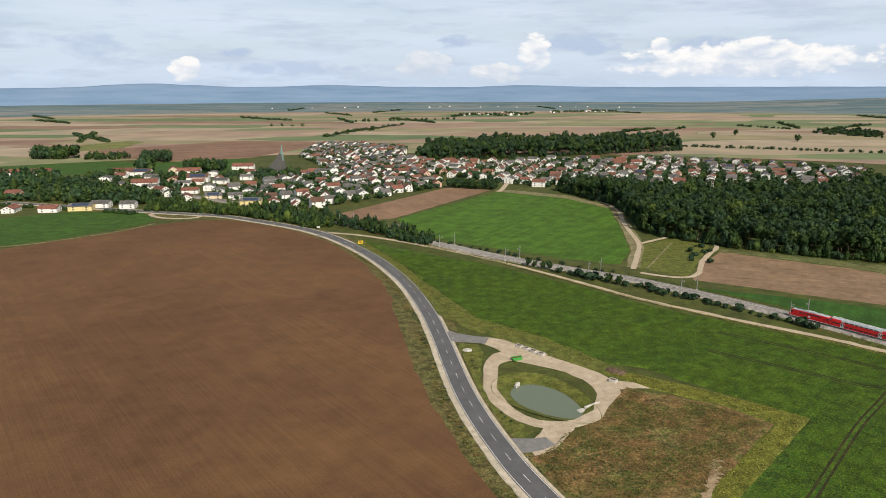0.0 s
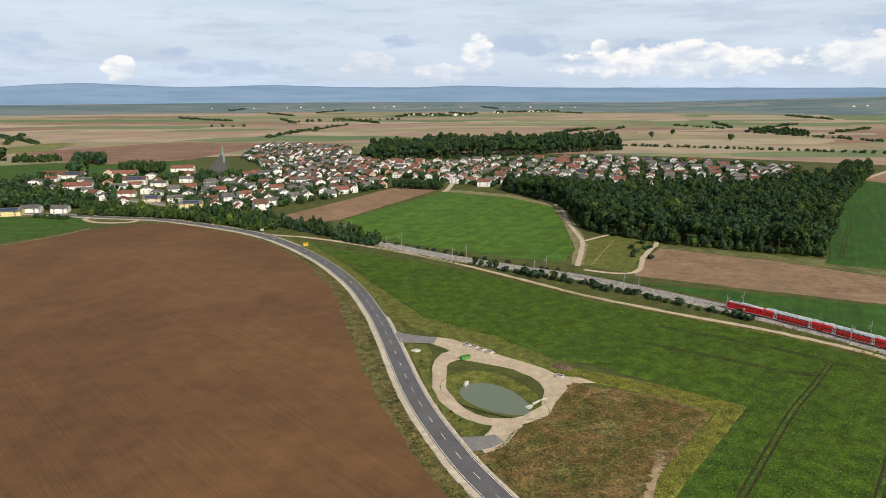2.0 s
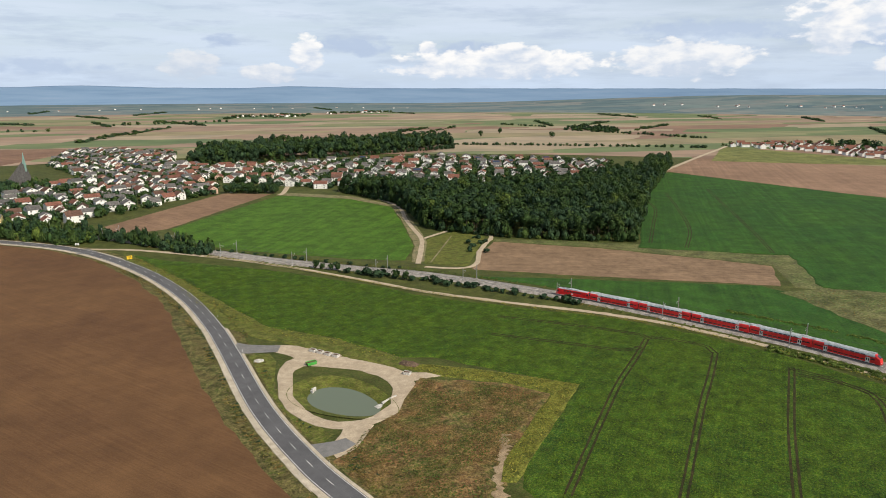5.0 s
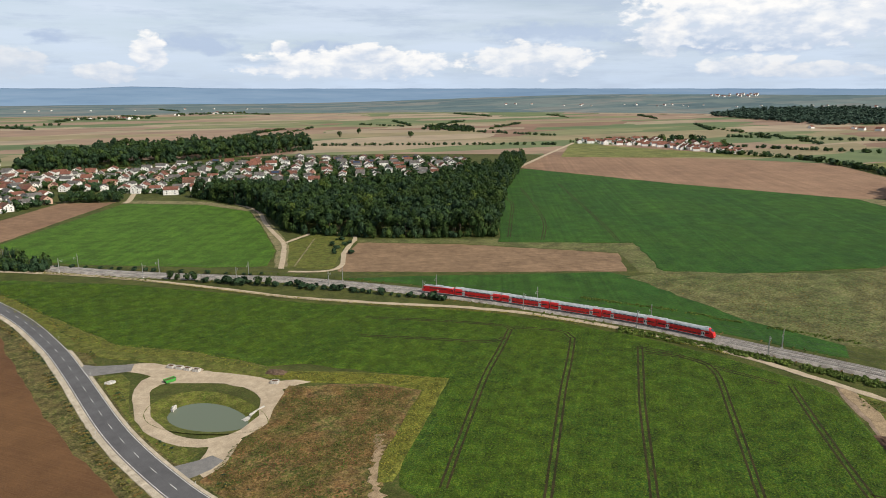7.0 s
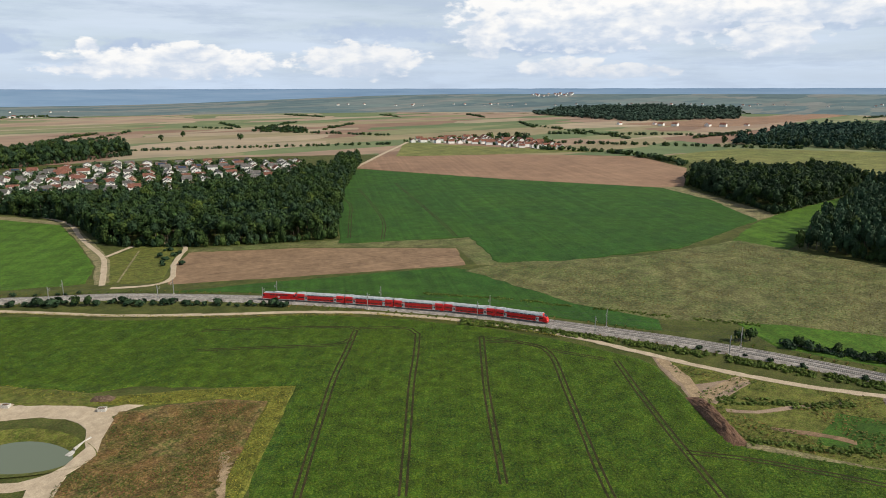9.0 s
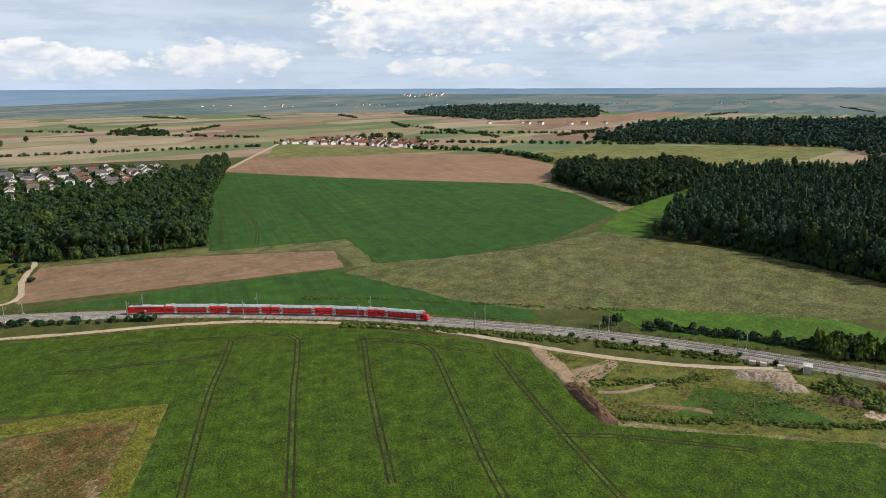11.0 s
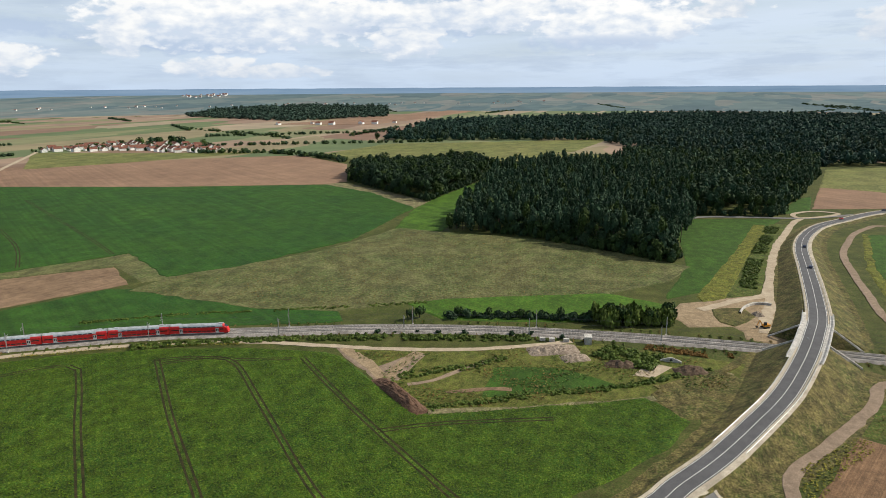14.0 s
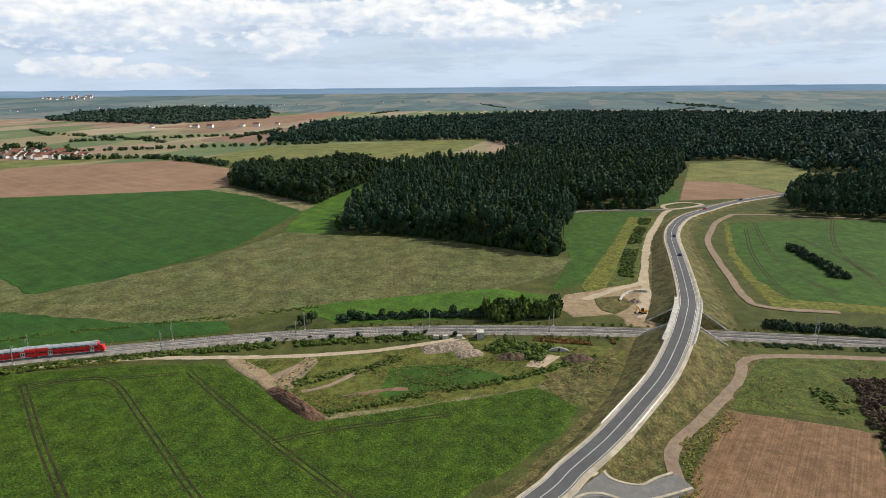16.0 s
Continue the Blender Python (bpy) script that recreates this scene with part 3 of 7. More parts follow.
def loft(name, path, section, material, parent=None, closed=False, ragged=0.0, seed=0):
    """Sweep an open section [(offset, height)] along a path of x, y, z."""
    nn = sides(path, closed)
    r = np.random.default_rng(seed)
    V, F, k = [], [], len(section)
    for p, q in zip(path, nn):
        for i, (o, h) in enumerate(section):
            e = o + (r.normal(0, ragged) if i in (0, k - 1) else 0)
            V.append((p[0] + q[0] * e, p[1] + q[1] * e, p[2] + h))
    m = len(path)
    for i in range(m if closed else m - 1):
        for j in range(k - 1):
            a, b = i * k + j, ((i + 1) % m) * k + j
            F.append((a, a + 1, b + 1, b)[::-1])
    return mesh(name, V, F, material, parent)


def strip(name, pts, width, z, material, label="", thick=0.12, ragged=0.0, step=4.0, closed=False, kind="structure", parent=None):
    """A lane on the ground. Points are x, y or x, y, width."""
    path = spline([(*p[:2], p[2] if len(p) > 2 else width) for p in pts], step, closed)
    nn = sides(path, closed)
    r = np.random.default_rng(len(name) + len(path))
    V, F = [], []
    for p, q in zip(path, nn):
        a, b = p[2] / 2 + r.normal(0, ragged), p[2] / 2 + r.normal(0, ragged)
        for o, h in ((-a - 0.1, -thick), (-a, 0), (b, 0), (b + 0.1, -thick)):
            V.append((p[0] + q[0] * o, p[1] + q[1] * o, z + h))
    m = len(path)
    for i in range(m if closed else m - 1):
        for j in range(3):
            a, b = i * 4 + j, ((i + 1) % m) * 4 + j
            F.append((a, b, b + 1, a + 1))
    ob = mesh(name, V, F, material, parent)
    return ob if parent else tagged(ob, label, "", "", kind)


def rise(x, y):
    """The land lies flat to the north-west and climbs a little to the east."""
    r = np.hypot(x, y)
    a = np.degrees(np.arctan2(x, y))
    k = np.clip((a - 16) / 30, 0, 1)
    u = np.clip((r - 2900) / 2000, 0, 1)
    return u ** 1.25 * (11 + 76 * k * k * (3 - 2 * k))


def field(name, corners, top, material, label, ragged=0.35, smooth_step=7.0, skirt=0.5):
    """A field: a low slab with a slightly uneven outline."""
    P = np.array(corners, dtype=float)
    r = np.random.default_rng(int(abs(P.sum())) % 9973)
    out = []
    for a, b in zip(P, np.roll(P, -1, 0)):
        k = max(1, int(np.hypot(*(b - a)) / smooth_step))
        for j in range(k):
            out.append(a + (b - a) * j / k + (r.normal(0, ragged, 2) if k > 1 else 0))
    out = np.array(out)
    n = len(out)
    area = sum(a[0] * b[1] - a[1] * b[0] for a, b in zip(out, np.roll(out, -1, 0)))
    low = out - sides(out, True) * (1.4 if area > 0 else -1.4) * min(1.0, skirt * 2)
    V = [(x, y, top + float(rise(x, y))) for x, y in out] + [(x, y, -0.12 + float(rise(x, y))) for x, y in low]
    loop = list(range(n)) if area > 0 else list(range(n))[::-1]
    F = [loop] + [(i, i + n, (i + 1) % n + n, (i + 1) % n) for i in range(n)]
    return tagged(mesh(name, V, F, material), label, "", "", "structure")


def inside(poly, x, y):
    P = np.asarray(poly, dtype=float)
    hit = np.zeros(np.shape(x), dtype=bool)
    for (x1, y1), (x2, y2) in zip(P, np.roll(P, -1, 0)):
        cut = ((y1 > y) != (y2 > y)) & (x < (x2 - x1) * (y - y1) / (y2 - y1 + 1e-12) + x1)
        hit ^= cut
    return hit


def fill(poly, gap, rng, jitter=0.35, angle=0.0):
    """Points in a polygon on a jittered, turned grid."""
    P = np.asarray(poly, dtype=float)
    c, rad = P.mean(0), np.max(np.hypot(*(P - P.mean(0)).T)) + gap
    g = np.arange(-rad, rad, gap)
    X, Y = np.meshgrid(g, g)
    X, Y = X.ravel() + rng.uniform(-jitter, jitter, X.size) * gap, Y.ravel() + rng.uniform(-jitter, jitter, Y.size) * gap
    a = radians(angle)
    x, y = c[0] + X * math.cos(a) - Y * math.sin(a), c[1] + X * math.sin(a) + Y * math.cos(a)
    k = inside(P, x, y)
    return np.stack([x[k], y[k]], 1)


def near_line(pts, line, far):
    """Which points lie within far of a polyline."""
    L = np.asarray(line, dtype=float)[:, :2]
    d = np.full(len(pts), 1e9)
    for a, b in zip(L[:-1], L[1:]):
        ab = b - a
        u = np.clip(((pts - a) @ ab) / max(ab @ ab, 1e-9), 0, 1)
        d = np.minimum(d, np.hypot(*(pts - a - u[:, None] * ab).T))
    return d < far


# ---------------------------------------------------------------- lines of the plan
ROAD = spline([(-420, 640, 0.3), (-330, 612, 0.3), (-244, 583, 0.3), (-216, 575, 0.3), (-183, 564, 0.3), (-127, 527, 0.3), (-95, 499, 0.3), (-69, 465, 0.3),
               (-42, 417, 0.3), (-21, 365, 0.3), (-8, 316, 0.3), (-1, 278, 0.3), (8, 222, 0.3), (18, 184, 0.3), (27, 160, 0.4),
               (44, 122, 0.6), (72, 80, 0.7), (112, 36, 0.9), (160, 0, 1.0), (175, -9, 1.5), (192, -20, 2.6), (214, -32, 4.2),
               (236, -43, 6.0), (267, -54, 7.6), (296, -62, 7.8), (323, -68, 7.0), (368, -74, 6.0), (423, -80, 5.0), (477, -86, 4.0),
               (523, -96, 3.0), (569, -113, 2.0), (606, -137, 1.3), (651, -171, 1.0), (700, -225, 0.8), (780, -320, 0.8)], 3.0)
RAIL = spline([(-420, 790, 0), (-260, 680, 0), (-150, 598, 0), (-85, 540, 0), (-30, 486, 0), (6, 451, 0), (37, 422, 0), (82, 387, 0), (111, 366, 0),
               (153, 322, 0), (184, 283, 0), (212, 240, 0), (231, 207, 0), (250, 162, 0), (264, 128, 0), (275, 92, 0), (284, 50, 0),
               (290, 5, 0), (293, -40, 0), (294, -85, 0), (293, -140, 0), (290, -260, 0), (284, -420, 0)], 4.0)
POND = (36.6, 220.3, 14.6, 8.6, math.atan2(-24, 18))


def pond_e(x, y):
    c, s = math.cos(POND[4]), math.sin(POND[4])
    u, v = x - POND[0], y - POND[1]
    a, b = u * c + v * s, -u * s + v * c
    return np.hypot(a / POND[2], b / (POND[3] * (1 - 0.012 * a)))


# ---------------------------------------------------------------- ground, plain, hills
def ground_sheet():
    fx = np.concatenate([np.arange(-4900, -500, 100), np.arange(-500, 0, 25), np.arange(0, 80, 1.6), np.arange(80, 500, 25), np.arange(500, 4901, 100)])
    fy = np.concatenate([np.arange(-4900, -500, 100), np.arange(-500, 180, 25), np.arange(180, 265, 1.6), np.arange(265, 700, 25), np.arange(700, 4901, 100)])
    X, Y = np.meshgrid(fx, fy)
    e = pond_e(X, Y)
    Z = rise(X, Y) - 2.2 * np.clip((1.65 - e) / 0.75, 0, 1) ** 1.3 * (e < 1.65)
    V = np.stack([X, Y, Z], 2).reshape(-1, 3)
    w = len(fx)
    i, j = np.meshgrid(np.arange(len(fy) - 1), np.arange(w - 1), indexing="ij")
    a = (i * w + j).ravel()
    T = np.concatenate([np.stack([a, a + 1, a + w + 1], 1), np.stack([a, a + w + 1, a + w], 1)])
    tagged(bulk("ground", V, T, M["ground"]), "rough grassy farmland reaching to the horizon", "", "", "structure")


def ring(name, r0, r1, lift, material, label, steps=24, a0=-200, a1=160):
    rr, aa = np.linspace(r0, r1, steps), np.radians(np.linspace(a0, a1, 181))
    R, A = np.meshgrid(rr, aa)
    V = np.stack([R * np.sin(A), R * np.cos(A), rise(R * np.sin(A), R * np.cos(A)) + lift], 2).reshape(-1, 3)
    i, j = np.meshgrid(np.arange(180), np.arange(steps - 1), indexing="ij")
    a = (i * steps + j).ravel()
    T = np.concatenate([np.stack([a, a + steps, a + steps + 1], 1), np.stack([a, a + steps + 1, a + 1], 1)])
    return tagged(bulk(name, V, T, material), label, "", "", "structure")


def far_hills():
    """A low wooded range along the horizon, highest to the north-west."""
    az = np.arange(-200, 161, 0.5)
    V, F = [], []
    for i, a in enumerate(az):
        west = 1 / (1 + math.exp((a - 9) / 2.5))
        h = 99 + 1 * west + 7.0 * west * noise.noise((a * 0.16, 3, 1)) + 2.5 * noise.noise((a * 0.6, 0, 0))
        h += west * (26 * math.exp(-((a + 23) / 5) ** 2) + 12 * math.exp(-((a + 9) / 6) ** 2)) + 13 * math.exp(-((a - 7) / 3.5) ** 2)
        foot = float(rise(4500 * math.sin(radians(a)), 4500 * math.cos(radians(a)))) - 3
        for r, z in ((4450, foot), (4800, h - 5), (4850, h), (4900, h - 30)):
            V.append((r * math.sin(radians(a)), r * math.cos(radians(a)), z))
        if i:
            for j in range(3):
                k = (i - 1) * 4 + j
                F.append((k, k + 4, k + 5, k + 1))
    tagged(mesh("backdrop", V, F, M["hazed_hill"], smooth=True), "wooded hills on the horizon, painted blue with haze", "", "", "structure")


ground_sheet()
ring("farmland", 1120, 3000, 0.4, M["fields"], "patchwork of distant tan and green fields")
ring("plain", 3000, 4880, 0.5, M["plain"], "far plain of small fields with haze painted in")
far_hills()

# ---------------------------------------------------------------- fields
field("ploughed_field", [(-300, 447), (-275, 471), (-248, 499), (-227, 531), (-202, 549), (-165, 547), (-115, 508), (-77, 463), (-49, 405), (-31, 355), (-22, 300),
                         (-13, 253), (-4, 214), (5, 184), (15, 158), (30, 120), (56, 74), (90, 34), (60, -120), (-250, -120), (-520, 220)], 0.10, M["plough"], "bare reddish brown ploughed field with fine harrow lines", 0.5)
field("green_field", [(-309, 456), (-280, 479), (-243, 528), (-237, 547), (-266, 590), (-325, 588), (-372, 558), (-560, 500), (-470, 390)], 0.14, M["grass"], "short green sown field beside the village")
field("leafy_field", [(-56, 470), (-32, 447), (23, 407), (69, 362), (99, 325), (136, 294), (173, 264), (197, 233), (217, 197), (229, 163), (233, 137), (232, 122), (215, 101),
                      (194, 74), (213, 34), (230, 2), (224, -6), (216, -12), (196, -5), (178, 7), (130, 46), (88, 95), (74, 150), (79, 161), (122, 204), (78, 247), (66, 251), (43, 282), (17, 304), (-5, 356), (-26, 405)], 0.26, M["soy"], "wide dark green leafy crop field", 0.5)
field("fallow_field", [(67, 228), (94.5, 214), (106, 200), (93, 186), (75.5, 167), (67, 153), (54, 140), (40, 140), (32, 160), (26, 180), (34, 185), (40, 194), (52, 205)], 0.22, M["weeds"], "weedy brown and green fallow ground", 0.7)
field("flower_strip", [(62, 243), (73, 239.5), (96, 224.5), (121, 204.5), (83, 164.5), (72, 154), (68.5, 154.5), (73.5, 164), (78, 169.5), (97, 189), (108.5, 200.7), (95.5, 215.5), (75, 228.5)], 0.3, M["yellow"], "yellowing flower strip along the crop field", 0.5)
field("flower_margin", [(-62, 478), (-28, 407), (-7, 356), (15, 304), (41, 281), (64, 250), (64, 238), (56, 244), (36, 268), (10, 294), (-3, 312), (-14, 350), (-35, 404), (-60, 456)], 0.35, M["bank"], "yellow green grass margin of the crop field", 0.6)
field("mown_field", [(57, 697), (-37, 553), (-25, 504), (6, 468), (77, 419), (108, 404), (124, 440), (138, 522), (148, 597), (120, 655)], 0.16, M["meadow"], "bright green mown meadow with pale swaths")
field("bare_field", [(-95, 567), (4, 730), (50, 712), (-41, 556), (-66, 545)], 0.12, M["seedbed"], "bare tan field at the village edge")
field("field_margin", [(54, 712), (60, 700), (121, 657), (150, 598), (140, 522), (126, 440), (112, 398), (122, 396), (137, 448), (148, 525), (158, 600), (126, 672), (70, 712)], 0.11, M["pale"], "dry grass margin of the meadow")
field("green_corner", [(140, 457), (171, 479), (182, 453), (141, 377), (118, 393)], 0.13, M["bank"], "small green triangle between gravel paths")
field("brown_strip", [(183, 434), (242, 394), (319, 319), (291, 284), (204, 333), (142, 370), (164, 410)], 0.12, M["stubble"], "bare brown strip field beside the wood", 0.5)
field("dry_margin", [(187, 444), (276, 396), (330, 345), (352, 336), (318, 262), (297, 277), (322, 320), (244, 397), (184, 436)], 0.10, M["dry"], "pale dry grass strip")
field("dark_field", [(496, 705), (553, 733), (615, 526), (680, 364), (640, 290), (567, 216), (427, 213), (344, 246), (310, 273), (335, 310), (351, 337), (271, 386), (330, 470), (389, 558)], 0.3, M["beet"], "dark green beet field with faint tracks", 0.6)
field("harvested_field", [(556, 749), (892, 1031), (945, 811), (1013, 619), (874, 433), (709, 353), (684, 366), (617, 528)], 0.2, M["seedbed_far"], "bare tan field on the rise", 0.6)
field("olive_strip", [(860, 1005), (892, 1031), (945, 811), (1013, 640), (930, 690), (796, 767), (700, 835)], 0.45, M["olive"], "olive green strip below the hamlet", 0.6)
field("rough_meadow", [(282, 273), (313, 269), (392, 217), (479, 195), (475, 158), (472, 100), (462, 60), (431, -1), (420, -16), (382, -2), (343, 33), (316, 107), (284, 150), (276, 190), (280, 240)], 0.26, M["dry"], "dry tussocky rough meadow", 0.7)
field("green_strip", [(137, 354), (190, 330), (280, 286), (292, 250), (276, 196), (284, 150), (272, 140), (262, 160), (252, 185), (236, 222), (214, 258), (186, 300), (160, 332)], 0.18, M["beet"], "narrow green field along the railway")
field("bright_strip", [(305, 120), (318, 104), (352, 26), (340, -8), (318, 4), (300, 46), (288, 95)], 0.30, M["meadow"], "bright green grass below the rough meadow")
field("wood_meadow", [(583, -25), (600, -90), (560, -76), (491, -50), (420, -36), (371, -22), (352, -4), (420, -16), (452, -15), (540, -10)], 0.18, M["grass"], "green meadow beside the conifer wood")
field("flower_bank", [(570, -68), (464, -45), (396, -28), (360, -20), (352, -22), (361, -32), (397, -40), (473, -55), (535, -70), (570, -75)], 0.3, M["yellow"], "ochre weeds along the meadow edge")
field("lane_bank", [(575, -79), (535, -73), (473, -57), (397, -41.5), (368, -34), (364, -37), (372, -46), (384, -52), (427, -58.5), (490, -69.5), (548, -84), (580, -93)], 0.22, M["scrub"], "mottled green weeds between meadow and haul road", 0.7)
field("far_green", [(554, -143), (566, -200), (579, -268), (540, -420), (330, -330), (343, -180), (352, -124), (385, -118), (448, -122)], 0.3, M["grass"], "green crop field with dark wheel tracks", 0.5)
field("green_margin", [(556, -140), (446, -117), (384, -112), (338, -112), (335, -170), (324, -330), (330, -330), (345, -180), (354, -125), (386, -119), (448, -123), (554, -146)], 0.24, M["yellow"], "yellow green field margin")
field("tilled_field", [(221, -62), (211, -104), (170, -90), (120, -70), (120, -28), (166, -38)], 0.12, M["tilled"], "small tilled brown field with fine rows", 0.4)
field("weed_plot", [(270, -88), (276, -150), (232, -160), (220, -104), (223, -64), (250, -76)], 0.14, M["scrub"], "green weedy plot", 0.6)
field("clearing", [(661, -125), (803, -156), (785, -207), (718, -233), (686, -203)], 0.25, M["seedbed_far"], "bare field in a forest clearing", 0.5)
field("clearing_green", [(803, -156), (980, -195), (1022, -266), (1030, -300), (900, -320), (818, -324), (722, -236), (785, -207)], 0.32, M["olive"], "pale green strip in a forest clearing", 0.5)
field("clearing_meadow", [(629, -99), (664, -104), (720, -124), (735, -135), (645, -118)], 0.28, M["grass"], "short grass between wood and clearing", 0.4)
field("pale_field", [(1006, 536), (1210, 510), (1300, 330), (1431, 117), (1147, 148), (1001, 252), (900, 420)], 0.9, M["olive"], "pale green field before the woods", 0.6)
field("village_meadow", [(-640, 840), (-430, 850), (-255, 862), (-300, 1040), (-420, 985), (-590, 1010), (-700, 1030)], 0.15, M["grass"], "green meadow behind the village")
field("red_field", [(-609, 1169), (-555, 1233), (-416, 1385), (-250, 1351), (-242, 1225), (-299, 1052), (-392, 1000), (-486, 1040)], 0.7, M["red_soil"], "wide reddish brown field behind the village", 0.6)
field("green_band", [(-720, 1190), (-700, 1237), (-636, 1391), (-594, 1361), (-575, 1215), (-612, 1168), (-631, 1130)], 0.7, M["olive"], "green strip field behind the village", 0.6)
field("grass_lane", [(470, 196), (560, 212), (610, 214), (745, 205), (850, 205), (727, 175), (600, 167), (478, 160)], 0.2, M["meadow"], "green grass lane between two woods", 0.6)
field("grove_margin", [(682, 366), (700, 352), (606, 214), (566, 216), (640, 292)], 0.22, M["pale"], "dry margin beside the grove", 0.5)
field("back_meadow", [(727, 176), (862, 211), (876, 276), (1001, 252), (1147, 148), (1040, 62), (791, 62), (715, 60)], 0.35, M["olive"], "pale green meadow behind the spruce wood", 0.6)
field("site_grass", [(240, 58), (248, 35), (242, 20), (237, 9), (222.5, 40.6), (213, 57)], 0.12, M["grass"], "short green grass on the works site", 0.6)
field("tan_strip", [(1778, 1112), (2900, 935), (2900, 815), (2145, 806), (1834, 828)], 1.0, M["seedbed_far"], "far tan stubble strip before a wood", 0.6)
field("work_site", [(243, 128), (247, 95), (258, 62), (272, 44), (278, 20), (272, -36), (246, -30), (230, 2), (213, 36), (197, 72), (217, 99), (236, 122)], 0.08, M["bank"], "scruffy grass of a finished works site", 0.7)

# ---------------------------------------------------------------- roads, tracks and paths
def cut(path, a, b):
    return path[a:b]


arc = np.concatenate([[0], np.cumsum(np.hypot(*np.diff(ROAD[:, :2], axis=0).T))])
rail_arc = np.concatenate([[0], np.cumsum(np.hypot(*np.diff(RAIL[:, :2], axis=0).T))])


def along(path, arcs, s):
    """Place and heading (radians) at s metres along a path."""
    p = np.array([np.interp(s, arcs, path[:, k]) for k in range(3)])
    q = np.array([np.interp(s + 0.5, arcs, path[:, k]) for k in range(3)])
    return p, math.atan2(q[1] - p[1], q[0] - p[0])


BR0, BR1 = [int(np.argmin(np.abs(ROAD[:, 0] - x) + 10 * (ROAD[:, 1] > 0))) for x in (281, 306)]     # ends of the bridge


def road():
    top = ROAD + np.array([0, 0, 0.06])
    asphalt = tagged(loft("road", top, [(-3.9, -0.5), (-3.85, 0), (0, 0.08), (3.85, 0), (3.9, -0.5)], M["asphalt"]), "grey two-lane asphalt road with white lines", "", "", "structure")
    for part_path in (ROAD[:BR0 + 1], ROAD[BR1:]):
        tagged(loft("road_shoulder", part_path, [(-6.3, -0.4), (-5.9, -0.03), (5.0, -0.02), (5.2, -0.35)], M["shoulder"], ragged=0.12), "pale limestone road shoulder", "", "", "structure")
    for off in (-3.5, 3.5):
        loft("edge_line", top, [(off - 0.09, 0.035), (off + 0.09, 0.035)], M["paint"], asphalt)
    s, k, total = 4.0, 0, arc[-1]
    dash = None
    while s < total - 8:
        p, h = along(top, arc, s + 2)
        if 300 < s < 1100 or s < 300 and p[1] < 640:
            solid = p[0] > 150 and p[0] < 520
            m = pose(p[0], p[1], p[2] + 0.1, 0, 0, math.degrees(h))
            if dash is None:
                dash = mesh("centre_dash", [(-2, -0.08, 0), (2, -0.08, 0), (2, 0.08, 0), (-2, 0.08, 0)], [(0, 1, 2, 3)], M["paint"], asphalt)
                dash.matrix_basis = m
            elif not solid:
                d = new("centre_dash", dash.data)
                d.parent, d.matrix_basis = asphalt, m
        s += 12
    i0, i1 = int(np.argmin(np.abs(arc - 690))), int(np.argmin(np.abs(arc - 1230)))
    sel = [i for i in range(len(ROAD)) if ROAD[i, 0] > 140 and ROAD[i, 0] < 600]
    loft("centre_line", top[sel[0]:sel[-1]], [(-0.09, 0.105), (0.09, 0.105)], M["paint"], asphalt)
    # verges, and banks where the road climbs to the bridge
    def bank_of(path, name, label, end):
        wide = 7.0 if end else 0.0
        nn = sides(path)
        r = np.random.default_rng(5)
        V, F = [], []
        rows = [(p, q, p[2]) for p, q in zip(path, nn)]
        # towards the railway the bank ends in a slope below the deck
        i = -1 if end else 0
        ahead = np.array([nn[i][1], -nn[i][0], 0]) * (1 if end else -1)
        extra = (path[i] + ahead * 5.5, nn[i], 0.35)
        rows = rows + [extra] if end else [extra] + rows
        for p, q, z in rows:
            foot = 6.0 + 1.75 * max(z - 0.3, 0) + 3.2 + r.normal(0, 0.3)
            for o, h in ((-foot - wide, 0.03), (-6.0 - 1.75 * max(z - 0.3, 0), 0.12), (-6.0, z - 0.1), (6.0, z - 0.1), (6.0 + 1.75 * max(z - 0.3, 0), 0.12), (foot, 0.03)):
                V.append((p[0] + q[0] * o, p[1] + q[1] * o, h))
        for i in range(len(rows) - 1):
            for j in range(5):
                a = i * 6 + j
                F.append((a, a + 6, a + 7, a + 1))
        tagged(mesh(name, V, F, M["verge"]), label, "", "", "structure")
    bank_of(ROAD[:BR0 + 1], "road_bank", "weedy grass bank of the road", True)
    bank_of(ROAD[BR1:], "road_bank", "dry grass bank of the road behind the bridge", False)


road()


